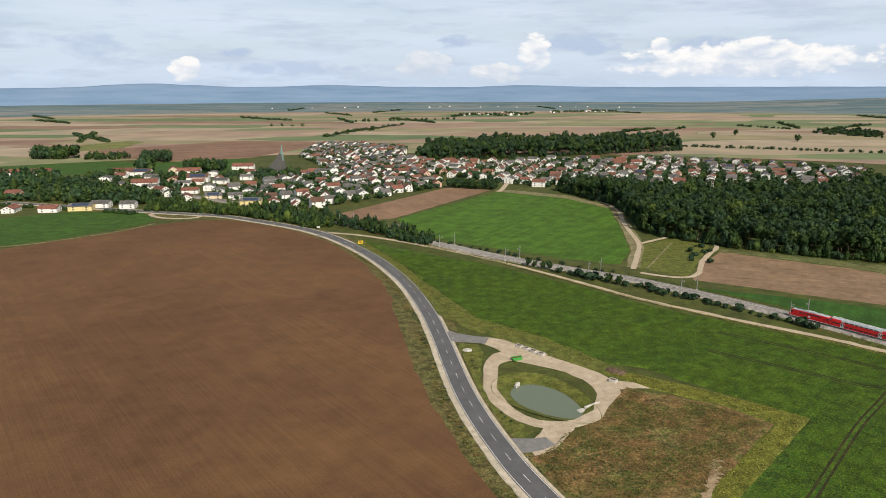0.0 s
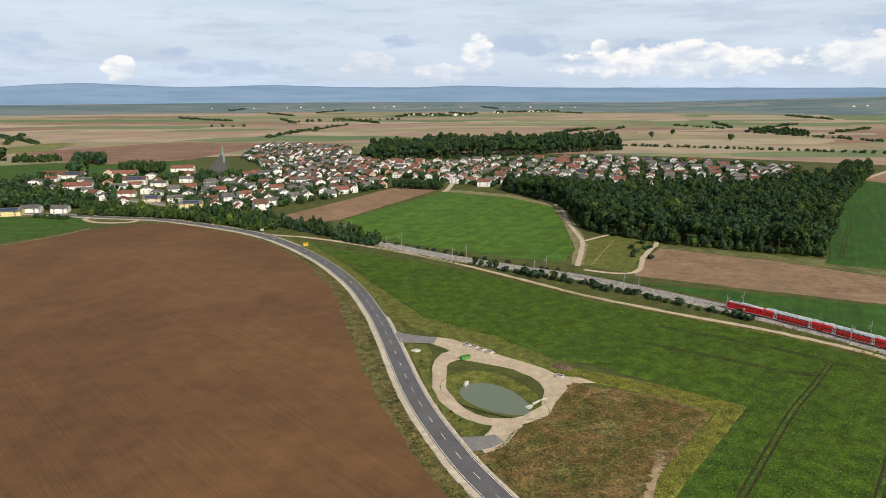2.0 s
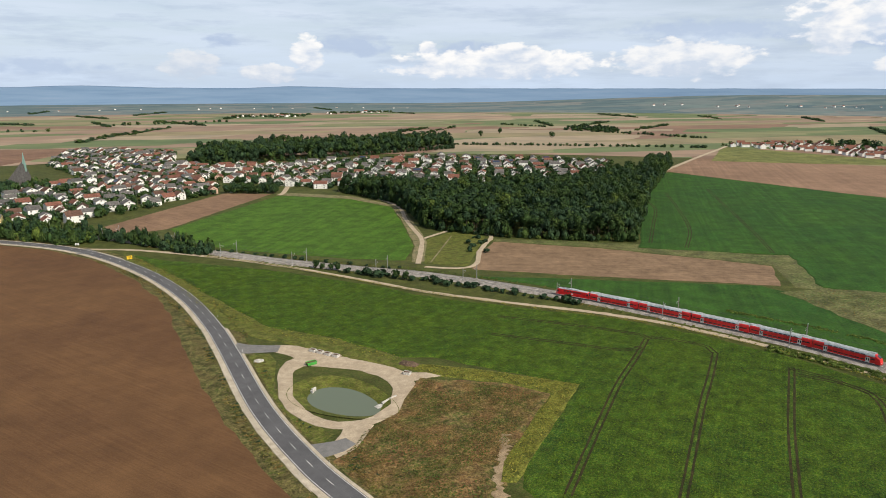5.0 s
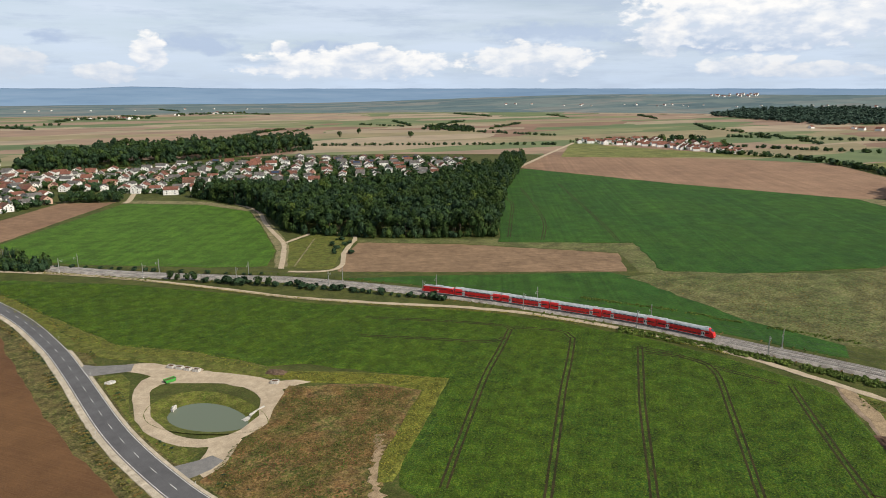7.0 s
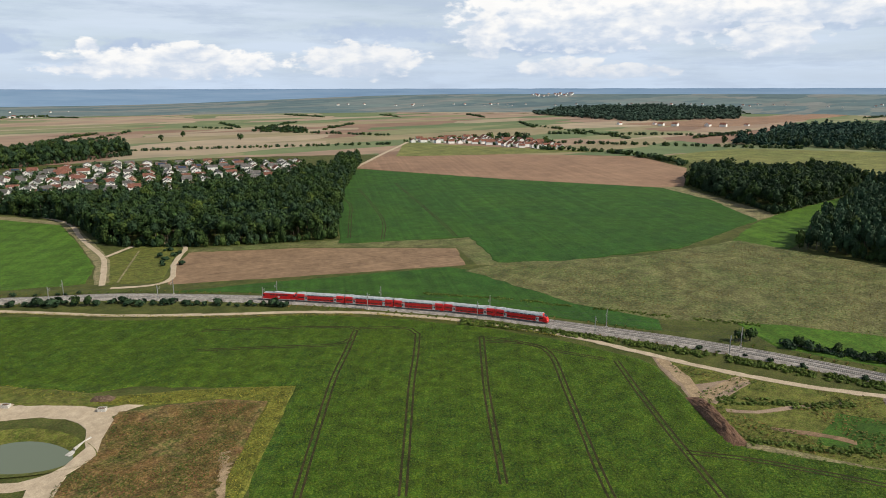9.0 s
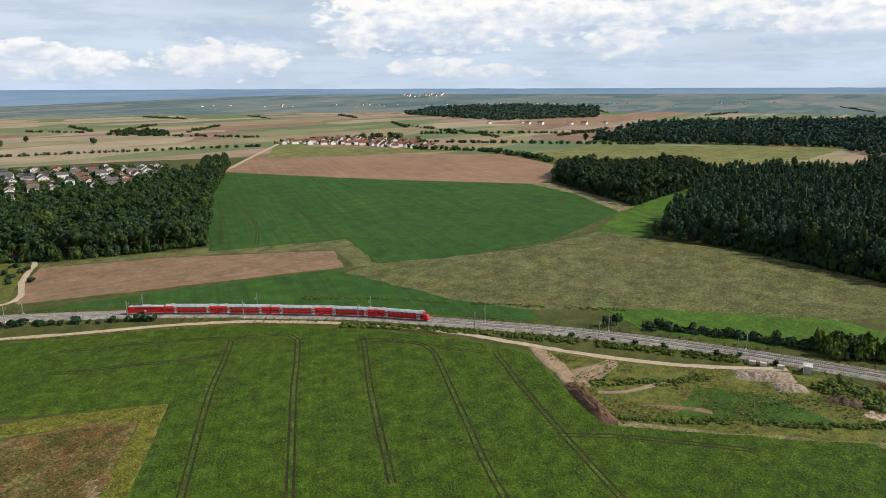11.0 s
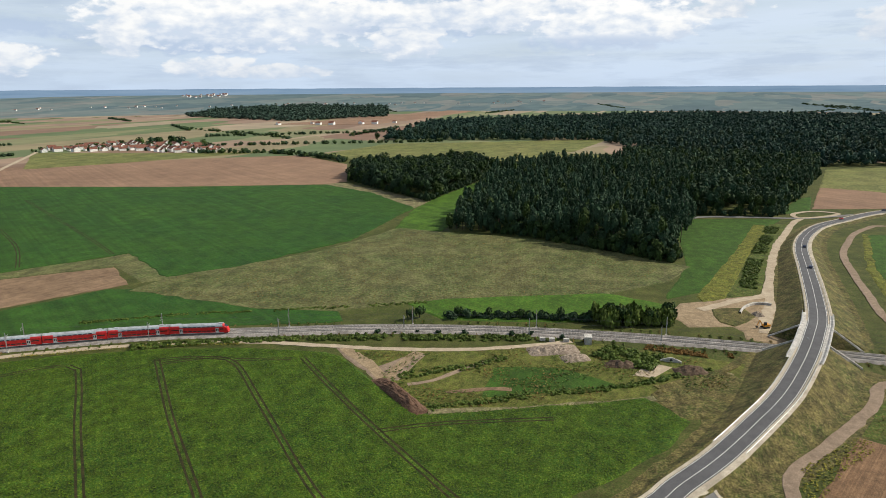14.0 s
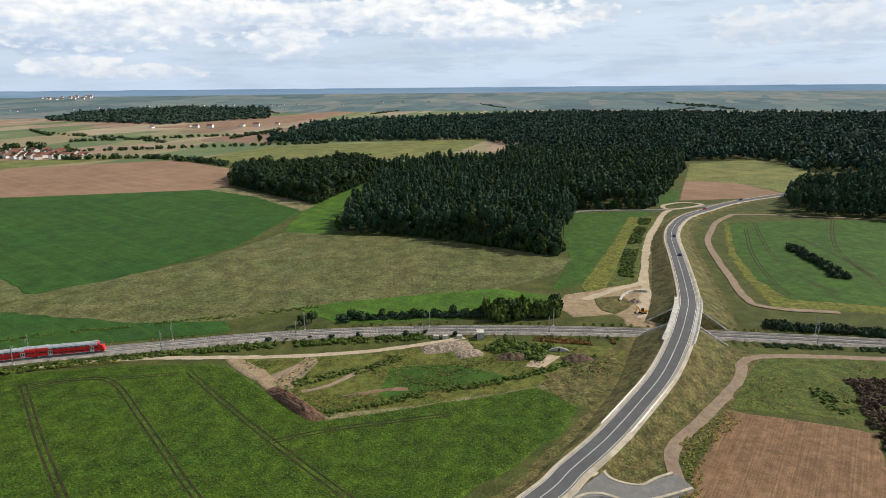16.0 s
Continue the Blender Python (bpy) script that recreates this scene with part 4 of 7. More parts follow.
def bridge():
    b = tagged(new("road_bridge"), "pale concrete road bridge over the railway", "bridge")
    seg = ROAD[BR0 - 2:BR1 + 3]
    loft("deck", seg, [(-6.0, -1.5), (-6.4, -0.1), (-6.4, 0.12), (-4.4, 0.14), (-4.4, 0.02), (4.4, 0.02), (4.4, 0.14), (6.4, 0.12), (6.4, -0.1), (6.0, -1.5), (-6.0, -1.5)], M["concrete"], b)
    for i, end in enumerate((BR0 + 1, BR1 - 1)):
        p, q = ROAD[end], sides(ROAD)[end]
        d = np.array([q[1], -q[0]])
        V = []
        for u in (-0.6, 0.6):
            for o, z in ((-6.2, -0.2), (6.2, -0.2), (6.2, p[2] - 1.4), (-6.2, p[2] - 1.4)):
                V.append((p[0] + q[0] * o + d[0] * u, p[1] + q[1] * o + d[1] * u, z))
        mesh("abutment", V, [(3, 2, 1, 0), (4, 5, 6, 7), (0, 1, 5, 4), (1, 2, 6, 5), (2, 3, 7, 6), (3, 0, 4, 7)], M["concrete"], b)
        # sloping edge beams run down the bank
        for side in (-1, 1):
            w = -1 if i == 0 else 1
            V = []
            for o, z, u in ((6.2, p[2] - 0.1, 0.0), (18.0, 0.5, 1.5)):
                for du, dz in ((0, -0.5), (0.5, -0.5), (0.5, 0.25), (0, 0.25)):
                    k = (u + du - 1.0) * -w
                    V.append((p[0] + q[0] * o * side + d[0] * k, p[1] + q[1] * o * side + d[1] * k, z + dz))
            mesh("edge_beam", V, [(0, 4, 5, 1), (1, 5, 6, 2), (2, 6, 7, 3), (3, 7, 4, 0), (4, 7, 6, 5)], M["concrete"], b)
    for side in (-1, 1):
        long = ROAD[BR0 - 6:BR1 + 7]
        loft("kerb_cap", long, [(side * 4.6 - 0.02, 0.0), (side * 4.6 - 0.02, 0.22), (side * 6.2, 0.24), (side * 6.4, 0.0)], M["concrete"], b)
        for h in (0.75, 1.15):
            loft("handrail", long, [(side * 6.1 - 0.06, h), (side * 6.1 - 0.06, h + 0.12), (side * 6.1 + 0.06, h + 0.12), (side * 6.1 + 0.06, h), (side * 6.1 - 0.06, h)], M["steel"], b)
        nn = sides(long)
        for p, q in list(zip(long, nn))[::1]:
            x, y = p[0] + q[0] * side * 6.1, p[1] + q[1] * side * 6.1
            mesh("rail_post", [(x + a, y + c, p[2] + z) for z in (0.1, 1.2) for a, c in ((-0.05, -0.05), (0.05, -0.05), (0.05, 0.05), (-0.05, 0.05))],
                 [(0, 1, 5, 4), (1, 2, 6, 5), (2, 3, 7, 6), (3, 0, 4, 7), (4, 5, 6, 7)], M["steel"], b)


bridge()


def crash_barrier(i0, i1, side, off=4.9):
    g = tagged(new("crash_barrier"), "galvanised steel crash barrier beside the road", "crash barrier", "road barriers")
    path = ROAD[i0:i1]
    o = side * off
    loft("beam", path, [(o - 0.06, 0.45), (o + 0.05, 0.52), (o - 0.04, 0.6), (o + 0.05, 0.68), (o - 0.06, 0.75)], M["steel"], g)
    nn = sides(path)
    post = None
    for p, q in list(zip(path, nn))[::2]:
        m = pose(p[0] + q[0] * (o + side * 0.12), p[1] + q[1] * (o + side * 0.12), p[2], 0, 0, 0)
        if post is None:
            post = mesh("post", [(a, c, z) for z in (-0.3, 0.72) for a, c in ((-0.06, -0.04), (0.06, -0.04), (0.06, 0.04), (-0.06, 0.04))],
                        [(0, 1, 5, 4), (1, 2, 6, 5), (2, 3, 7, 6), (3, 0, 4, 7), (4, 5, 6, 7)], M["steel"], g)
            post.matrix_basis = m
        else:
            d = new("post", post.data)
            d.parent, d.matrix_basis = g, m


south0 = int(np.argmin(np.abs(ROAD[:, 0] - 196) + 10 * (ROAD[:, 1] > 0)))
south1 = int(np.argmin(np.abs(ROAD[:, 0] - 440) + 10 * (ROAD[:, 1] > 0)))
for sd in (-1, 1):
    crash_barrier(south0, BR0 - 5, sd)
    crash_barrier(BR1 + 7, south1, sd)

G, GD = M["gravel"], M["gravel_dark"]
strip("gravel_track", [(-90, 500), (-56, 486), (-13, 455), (24, 422), (56, 388), (82, 357), (101, 334), (126, 311), (146, 294), (164, 280), (185, 259), (201, 238), (221, 203), (235, 167), (241, 134), (246, 104), (256, 72), (268, 48), (277, 34)],
      3.4, 0.24, G, "pale beige gravel farm track beside the railway", ragged=0.25)
strip("gravel_path", [(121, 716), (143, 661), (155, 600), (146, 540), (141, 500), (137, 463), (128, 432), (114, 392)], 3.2, 0.2, G, "pale gravel field path by the wood", ragged=0.15)
strip("gravel_path", [(138, 460), (158, 476), (174, 484), (186, 466), (186, 448), (164, 414), (148, 380), (134, 374), (116, 384)], 3.0, 0.23, G, "pale gravel path round a green triangle", ragged=0.2)
strip("grass_path", [(122, 392), (160, 462)], 1.0, 0.2, M["pale"], "mown line across the green triangle")
strip("field_lane", [(560, 755), (640, 822), (717, 887), (800, 955), (900, 1038)], 6.0, 0.65, G, "pale farm lane climbing to the hamlet", ragged=0.2)
strip("village_lane", [(57, 700), (62, 712), (66, 730), (72, 760)], 5.0, 0.2, G, "pale village lane")
# the pond's gravel loop, two asphalt mouths
strip("gravel_loop", [(18, 240, 5.5), (20, 252, 6), (28, 259, 12), (40, 253, 11), (50, 245, 9), (58, 234, 10), (59, 222, 9), (53, 209, 6), (44, 202, 5), (35, 200, 5), (26, 205, 4.5), (20, 215, 5), (17, 228, 5)],
      6, 0.2, G, "pale gravel drive around the pond", ragged=0.25, closed=True)
strip("gravel_drive", [(16, 277, 6), (24, 272, 10), (33, 262, 14), (40, 256, 12)], 8, 0.185, G, "pale gravel entry of the pond drive", ragged=0.2)
strip("gravel_drive", [(38, 200, 9), (34, 193, 9), (30, 187, 9), (26, 186, 9)], 8, 0.185, G, "rutted pale gravel exit of the pond drive", ragged=0.35)
strip("gravel_drive", [(56, 232, 9), (65, 230, 8), (71, 230, 5), (76, 228.5, 2)], 8, 0.17, G, "worn gravel end of the pond drive", ragged=0.4)
strip("road_mouth", [(0, 281, 14), (5, 279, 10), (12, 277, 8), (19, 275, 7)], 8, 0.29, M["asphalt_old"], "pale asphalt road mouth by the pond")
strip("road_mouth", [(17, 187, 12), (22, 187, 9), (29, 188, 7), (33, 190, 5)], 8, 0.27, M["asphalt_old"], "short asphalt mouth at the pond exit")
strip("road_mouth", [(-86, 487, 13), (-88, 493, 9), (-90, 500, 6)], 8, 0.29, M["asphalt_old"], "small asphalt mouth of the farm track")
# the lay-by near the village
strip("lay_by", [(-252, 578), (-238, 560), (-214, 556), (-206, 566), (-222, 574)], 4, 0.26, G, "small pale gravel loop beside the road", closed=True)
# south side
field("road_mouth", [(158, -3), (172, -12), (182, -18), (177, -18), (172, -20), (170, -27), (174, -32), (177, -38), (172, -41), (165, -32), (162, -24), (164, -16), (162, -10)], 1.0, M["asphalt_old"], "asphalt mouth of the farm track", 0.05, skirt=1.1)
strip("mouth_kerb", [(198, -29.5), (187, -22), (178, -18.2), (172.5, -20), (170.5, -27), (174.5, -32), (178, -37)], 0.9, 1.12, M["shoulder"], "pale kerb of the road mouth", thick=1.2, step=1.5)
strip("mouth_kerb", [(160, -8), (164, -12), (165, -17), (162.5, -24), (165.5, -32), (171, -41)], 0.9, 1.12, M["shoulder"], "pale kerb of the road mouth", thick=1.2, step=1.5)
strip("bare_path", [(80, 179), (76, 170), (72, 162), (68, 154), (63, 144)], 2.8, 0.27, M["pale_soil"], "worn pale path through the fallow", ragged=0.8, step=1.0)
strip("dirt_lane", [(241, 124), (230, 109), (217, 95)], 4.6, 0.19, M["pale_soil"], "bare tan lane beside the crop", ragged=0.3)
strip("dirt_lane", [(217, 94), (230, 95), (246, 92)], 4.6, 0.2, M["pale_soil"], "bare tan lane across the works site", ragged=0.3)
strip("farm_track", [(175, -38), (186, -38), (196, -41), (213, -52), (236, -66), (251, -74), (264, -78), (271, -86), (274, -106), (276, -160)], 4.0, 0.22, GD, "brown grey gravel farm track", ragged=0.15)
strip("farm_track", [(333, -140), (333.5, -129.5), (335, -114.6), (340.5, -104), (349, -102.5), (362, -102), (390, -104), (425, -106), (480, -111), (520, -122), (553, -133), (580, -148), (592, -160), (590, -200), (579, -268), (560, -380)], 4.2, 0.34, GD, "brown grey gravel track along the field", ragged=0.15)
strip("haul_road", [(612, -109), (590, -99), (548, -87.6), (490, -73), (427, -62), (381, -55), (369, -50), (360, -39), (338, -20)], 4.6, 0.33, G, "pale gravel haul road beside the bank", ragged=0.3)
strip("haul_road", [(392, -57), (381, -55.5), (353, -53), (329, -48), (312, -46)], 5.0, 0.31, G, "short pale branch of the haul road", ragged=0.3)
strip("side_road", [(560, -6), (591, -28), (602, -66), (608, -104), (622, -128), (640, -155)], 5.5, 0.4, M["asphalt_old"], "pale side road along the wood")
strip("traffic_loop", [(610, -106), (628, -104), (646, -122), (640, -140), (622, -126)], 4, 0.5, G, "pale gravel loop at the junction", closed=True)
field("works_yard", [(345, -12), (364, -40), (376, -52), (354, -58), (312, -56), (300, -50), (303, -38), (318, -34), (312, -14), (326, -6)], 0.2, M["pale_soil"], "trampled gravel works yard beside the railway", 0.9)
field("yard_weeds", [(340, -26), (346, -40), (334, -44), (318, -34), (322, -28)], 0.5, M["verge"], "weedy mound in the works yard", 0.8)
field("dirt_fan", [(241, 127), (241, 121), (226.5, 103), (245, 93), (244, 90), (230, 90), (218, 90.5), (217, 99), (227, 112)], 0.16, GD, "bare trampled soil beside the crop", 0.5)
strip("dirt_lane", [(215.5, 85.6), (222, 78), (235, 70), (249.5, 60)], 2.0, 0.2, GD, "bare dirt lane", ragged=0.3)
strip("dirt_lane", [(213.5, 70), (219, 60), (223, 48)], 2.4, 0.2, M["stubble"], "bare dirt strip on the works site", ragged=0.4)
strip("crop_edge", [(197, 71), (213, 34), (229, 3), (240, -12), (262, -28)], 3.0, 0.25, M["pale"], "dry grass edge of the crop", ragged=0.5)
field("soil_bank", [(233, 0), (250, -10), (264, -24), (254, -34), (238, -32), (222, -20), (218, -10)], 0.3, M["verge"], "dry brown weeds below the road bank", 0.8)
strip("field_path", [(-560, 498), (-470, 388), (-310, 452), (-276, 474), (-246, 506), (-232, 535)][1:], 1.6, 0.24, M["pale"], "grass path between two fields")


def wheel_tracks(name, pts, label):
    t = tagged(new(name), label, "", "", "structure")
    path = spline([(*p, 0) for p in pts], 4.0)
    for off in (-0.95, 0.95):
        # Flat strips over the crop; the shade between plants is in their dark colour.
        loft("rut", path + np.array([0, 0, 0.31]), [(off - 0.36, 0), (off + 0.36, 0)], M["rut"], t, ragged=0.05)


RUTS = ([(172, 236), (155, 219), (136, 201), (110, 173), (83, 143)], [(190, 214), (172, 195), (152, 175), (104, 124)], [(207, 191), (188, 172), (167, 151), (128, 109)],
            [(206, 191), (212, 181), (215, 170), (213, 158), (187, 130), (155, 97), (140, 80)], [(226, 135), (202, 108), (180, 82), (156, 52), (140, 30)], [(180, 82), (190, 66), (197, 50), (205, 30)],
        [(122, 284), (148, 264), (173, 241), (173, 235)], [(110, 263), (136, 243), (155, 228), (164, 229)], [(175, 237), (186, 228), (191, 220), (189, 213)], [(204, 186), (215, 172), (216, 164)], [(216, 161), (224, 139)])
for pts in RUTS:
    wheel_tracks("wheel_tracks", pts, "wheel ruts through the crop, dark with painted shade")
for pts in ([(392, 556), (372, 512), (330, 455), (285, 395)], [(440, 590), (400, 520), (345, 430), (300, 375)], [(500, 600), (440, 500), (380, 400), (345, 345)]):
    wheel_tracks("wheel_tracks", pts, "faint wheel ruts through the beet field")
for pts in ([(532, -149.5), (450, -132), (384, -125), (358, -127)], [(556, -162), (451, -144), (392, -144), (366, -152)], [(515, -175), (463, -182), (402, -184)], [(575, -227), (472, -191), (380, -181)]):
    wheel_tracks("wheel_tracks", pts, "faint wheel ruts in the far field")

# ---------------------------------------------------------------- pond
def pond():
    V = [(POND[0], POND[1], -1.35)]
    for i in range(72):
        a = 2 * math.pi * i / 72
        r0 = 1.0
        for _ in range(40):
            x, y = POND[0] + math.cos(a) * r0 * 10, POND[1] + math.sin(a) * r0 * 10
            r0 *= 1.1 / max(float(pond_e(x, y)), 0.2)
        V.append((x, y, -1.35))
    tagged(mesh("pond_water", V, [(0, i + 1, (i + 1) % 72 + 1) for i in range(72)], M["water"]), "still grey green water of a small pond", "", "", "water")["kind"] = "structure"
    # bank of grass that follows the hollow
    V, F, rings = [], [], np.linspace(1.0, 1.6, 8)
    for e in rings:
        for i in range(72):
            a = 2 * math.pi * i / 72
            r0 = 1.0
            for _ in range(40):
                x, y = POND[0] + math.cos(a) * r0 * 10, POND[1] + math.sin(a) * r0 * 10
                r0 *= e / max(float(pond_e(x, y)), 0.2)
            V.append((x, y, 0.3 - 2.2 * max(0, min(1, (1.65 - e) / 0.75)) ** 1.3 + 0.05 * noise.noise((x, y, 0))))
    for k in range(7):
        for i in range(72):
            a, b = k * 72 + i, k * 72 + (i + 1) % 72
            F.append((a, a + 72, b + 72, b))
    tagged(mesh("pond_bank", V, F, M["bank"]), "mown olive green grass bank of the pond", "", "", "structure")


pond()

# ---------------------------------------------------------------- solids
def box(bm_list, x0, x1, y0, y1, z0, z1):
    k = len(bm_list[0])
    bm_list[0] += [(x0, y0, z0), (x1, y0, z0), (x1, y1, z0), (x0, y1, z0), (x0, y0, z1), (x1, y0, z1), (x1, y1, z1), (x0, y1, z1)]
    bm_list[1] += [tuple(k + i for i in f) for f in ((3, 2, 1, 0), (4, 5, 6, 7), (0, 1, 5, 4), (1, 2, 6, 5), (2, 3, 7, 6), (3, 0, 4, 7))]


def solid(name, boxes, material, parent=None):
    b = [[], []]
    for q in boxes:
        box(b, *q)
    return mesh(name, b[0], b[1], material, parent)


def prism(name, outline, y0, y1, material, parent=None):
    """An outline in x, z drawn out along y."""
    n = len(outline)
    V = [(x, y0, z) for x, z in outline] + [(x, y1, z) for x, z in outline]
    F = [tuple(range(n)), tuple(range(2 * n - 1, n - 1, -1))] + [(i, i + n, (i + 1) % n + n, (i + 1) % n) for i in range(n)]
    return mesh(name, V, F, material, parent)


def hull(name, outline, x0, x1, material, parent=None):
    """An outline in y, z drawn out along x."""
    n = len(outline)
    V = [(x0, y, z) for y, z in outline] + [(x1, y, z) for y, z in outline]
    F = [tuple(range(n - 1, -1, -1)), tuple(range(n, 2 * n))] + [(i, (i + 1) % n, (i + 1) % n + n, i + n) for i in range(n)]
    return mesh(name, V, F, material, parent)


def copy_part(ob, x, y, z, parent, rz=0.0):
    d = new(ob.name.split(".")[0], ob.data)
    d.parent, d.matrix_basis = parent, pose(x, y, z, 0, 0, rz)
    return d


def wheel(name, r, w, material, parent, x, y, z, n=14):
    V = [(r * math.cos(2 * math.pi * i / n), s * w / 2, r * math.sin(2 * math.pi * i / n)) for s in (-1, 1) for i in range(n)]
    F = [tuple(range(n)), tuple(range(2 * n - 1, n - 1, -1))] + [(i, i + n, (i + 1) % n + n, (i + 1) % n) for i in range(n)]
    ob = mesh(name, V, F, material, parent)
    ob.matrix_basis = pose(x, y, z)
    return ob


# ---------------------------------------------------------------- railway
def railway():
    bed = tagged(loft("railway_bed", RAIL, [(-5.9, 0.0), (-4.4, 0.75), (4.4, 0.75), (5.9, 0.0)], M["ballast"], ragged=0.2), "grey brown ballast bed of the double track railway", "", "", "structure")
    for c in (-2.1, 2.1):
        for o in (c - 0.75, c + 0.75):
            loft("rail", RAIL, [(o - 0.07, 0.88), (o - 0.05, 1.05), (o + 0.05, 1.05), (o + 0.07, 0.88)], M["rail"], bed)
    V, T = [], []
    s = rail_arc[0] + 330
    cube = np.array([(0, 1, 2), (0, 2, 3), (0, 4, 5), (0, 5, 1), (1, 5, 6), (1, 6, 2), (2, 6, 7), (2, 7, 3), (3, 7, 4), (3, 4, 0)])
    k = 0
    while s < rail_arc[-1] - 180:
        p, h = along(RAIL, rail_arc, s)
        c0, s0 = math.cos(h), math.sin(h)
        for c in (-2.1, 2.1):
            for z in (0.92, 0.7):
                for u, v in ((-0.13, -1.3), (0.13, -1.3), (0.13, 1.3), (-0.13, 1.3)):
                    V.append((p[0] + u * c0 - (v + c) * s0, p[1] + u * s0 + (v + c) * c0, z))
            T.append(cube + k)
            k += 8
        s += 0.65
    ob = bulk("sleepers", np.array(V), np.concatenate(T), M["sleeper"])
    ob.parent = bed
    tagged(ob, "pale concrete sleepers", "", "", "stuff")


railway()


def mast(side):
    m = tagged(new("catenary_mast"), "grey steel overhead line mast beside the railway", "mast", "overhead line masts")
    solid("footing", [(-0.45, 0.45, -0.45, 0.45, -0.2, 0.5)], M["concrete"], m)
    solid("pole", [(-0.17, 0.17, -0.06, 0.06, 0.4, 8.6), (-0.05, 0.05, -0.17, 0.17, 0.4, 8.6)], M["steel"], m)
    solid("bracket", [(-0.05, 0.05, 0, 3.2, 6.9, 7.0), (-0.04, 0.04, 0, 3.0, 6.0, 6.08), (-0.04, 0.04, 3.0, 3.1, 6.0, 7.0)], M["steel"], m)
    solid("insulator", [(-0.12, 0.12, 0.2, 0.7, 6.84, 7.06)], M["door"], m)
    solid("insulator", [(-0.12, 0.12, 0.2, 0.7, 5.94, 6.14)], M["door"], m)
    return m


first_mast = None
wire_tops = {-1: [], 1: []}
s = 372.0
while s < rail_arc[-1] - 100:
    for sd in (-1, 1):
        p, h = along(RAIL, rail_arc, s + (3 if sd > 0 else 0))
        x, y = p[0] - math.sin(h) * sd * 5.9, p[1] + math.cos(h) * sd * 5.9
        mt = pose(x, y, 0, 0, 0, math.degrees(h) + (180 if sd > 0 else 0))
        wire_tops[sd].append((p[0] - math.sin(h) * sd * 3.4, p[1] + math.cos(h) * sd * 3.4, 6.0))
        if first_mast is None:
            first_mast = mast(sd)
            first_mast.matrix_basis = mt
        else:
            copy_thing(first_mast, mt)
    s += 56.0
for sd in (-1, 1):
    w = tagged(new("overhead_line"), "thin overhead contact wire along the railway", "wire", "overhead wires")
    P = np.array(wire_tops[sd])
    for z in (0.0, 1.0):
        fine = []
        for a, b in zip(P[:-1], P[1:]):
            for u in np.linspace(0, 1, 8, endpoint=False):
                fine.append(a + (b - a) * u + np.array([0, 0, z - (0.8 * 4 * u * (1 - u) if z else 0)]))
        loft("wire", np.array(fine + [P[-1] + np.array([0, 0, z])]), [(-0.02, 0), (0, 0.03), (0.02, 0), (-0.02, 0)], M["wire"], w)


# ---------------------------------------------------------------- train
COACH = 25.8


def bogie(parent, x):
    f = solid("bogie", [(x - 1.6, x + 1.6, -1.1, -0.85, 0.3, 0.75), (x - 1.6, x + 1.6, 0.85, 1.1, 0.3, 0.75), (x - 0.3, x + 0.3, -1.0, 1.0, 0.4, 0.8)], M["train_dark"], parent)
    for dx in (-1.25, 1.25):
        for y in (-0.75, 0.75):
            wheel("wheel", 0.46, 0.14, M["rail"], f, x + dx, y, 0.46)


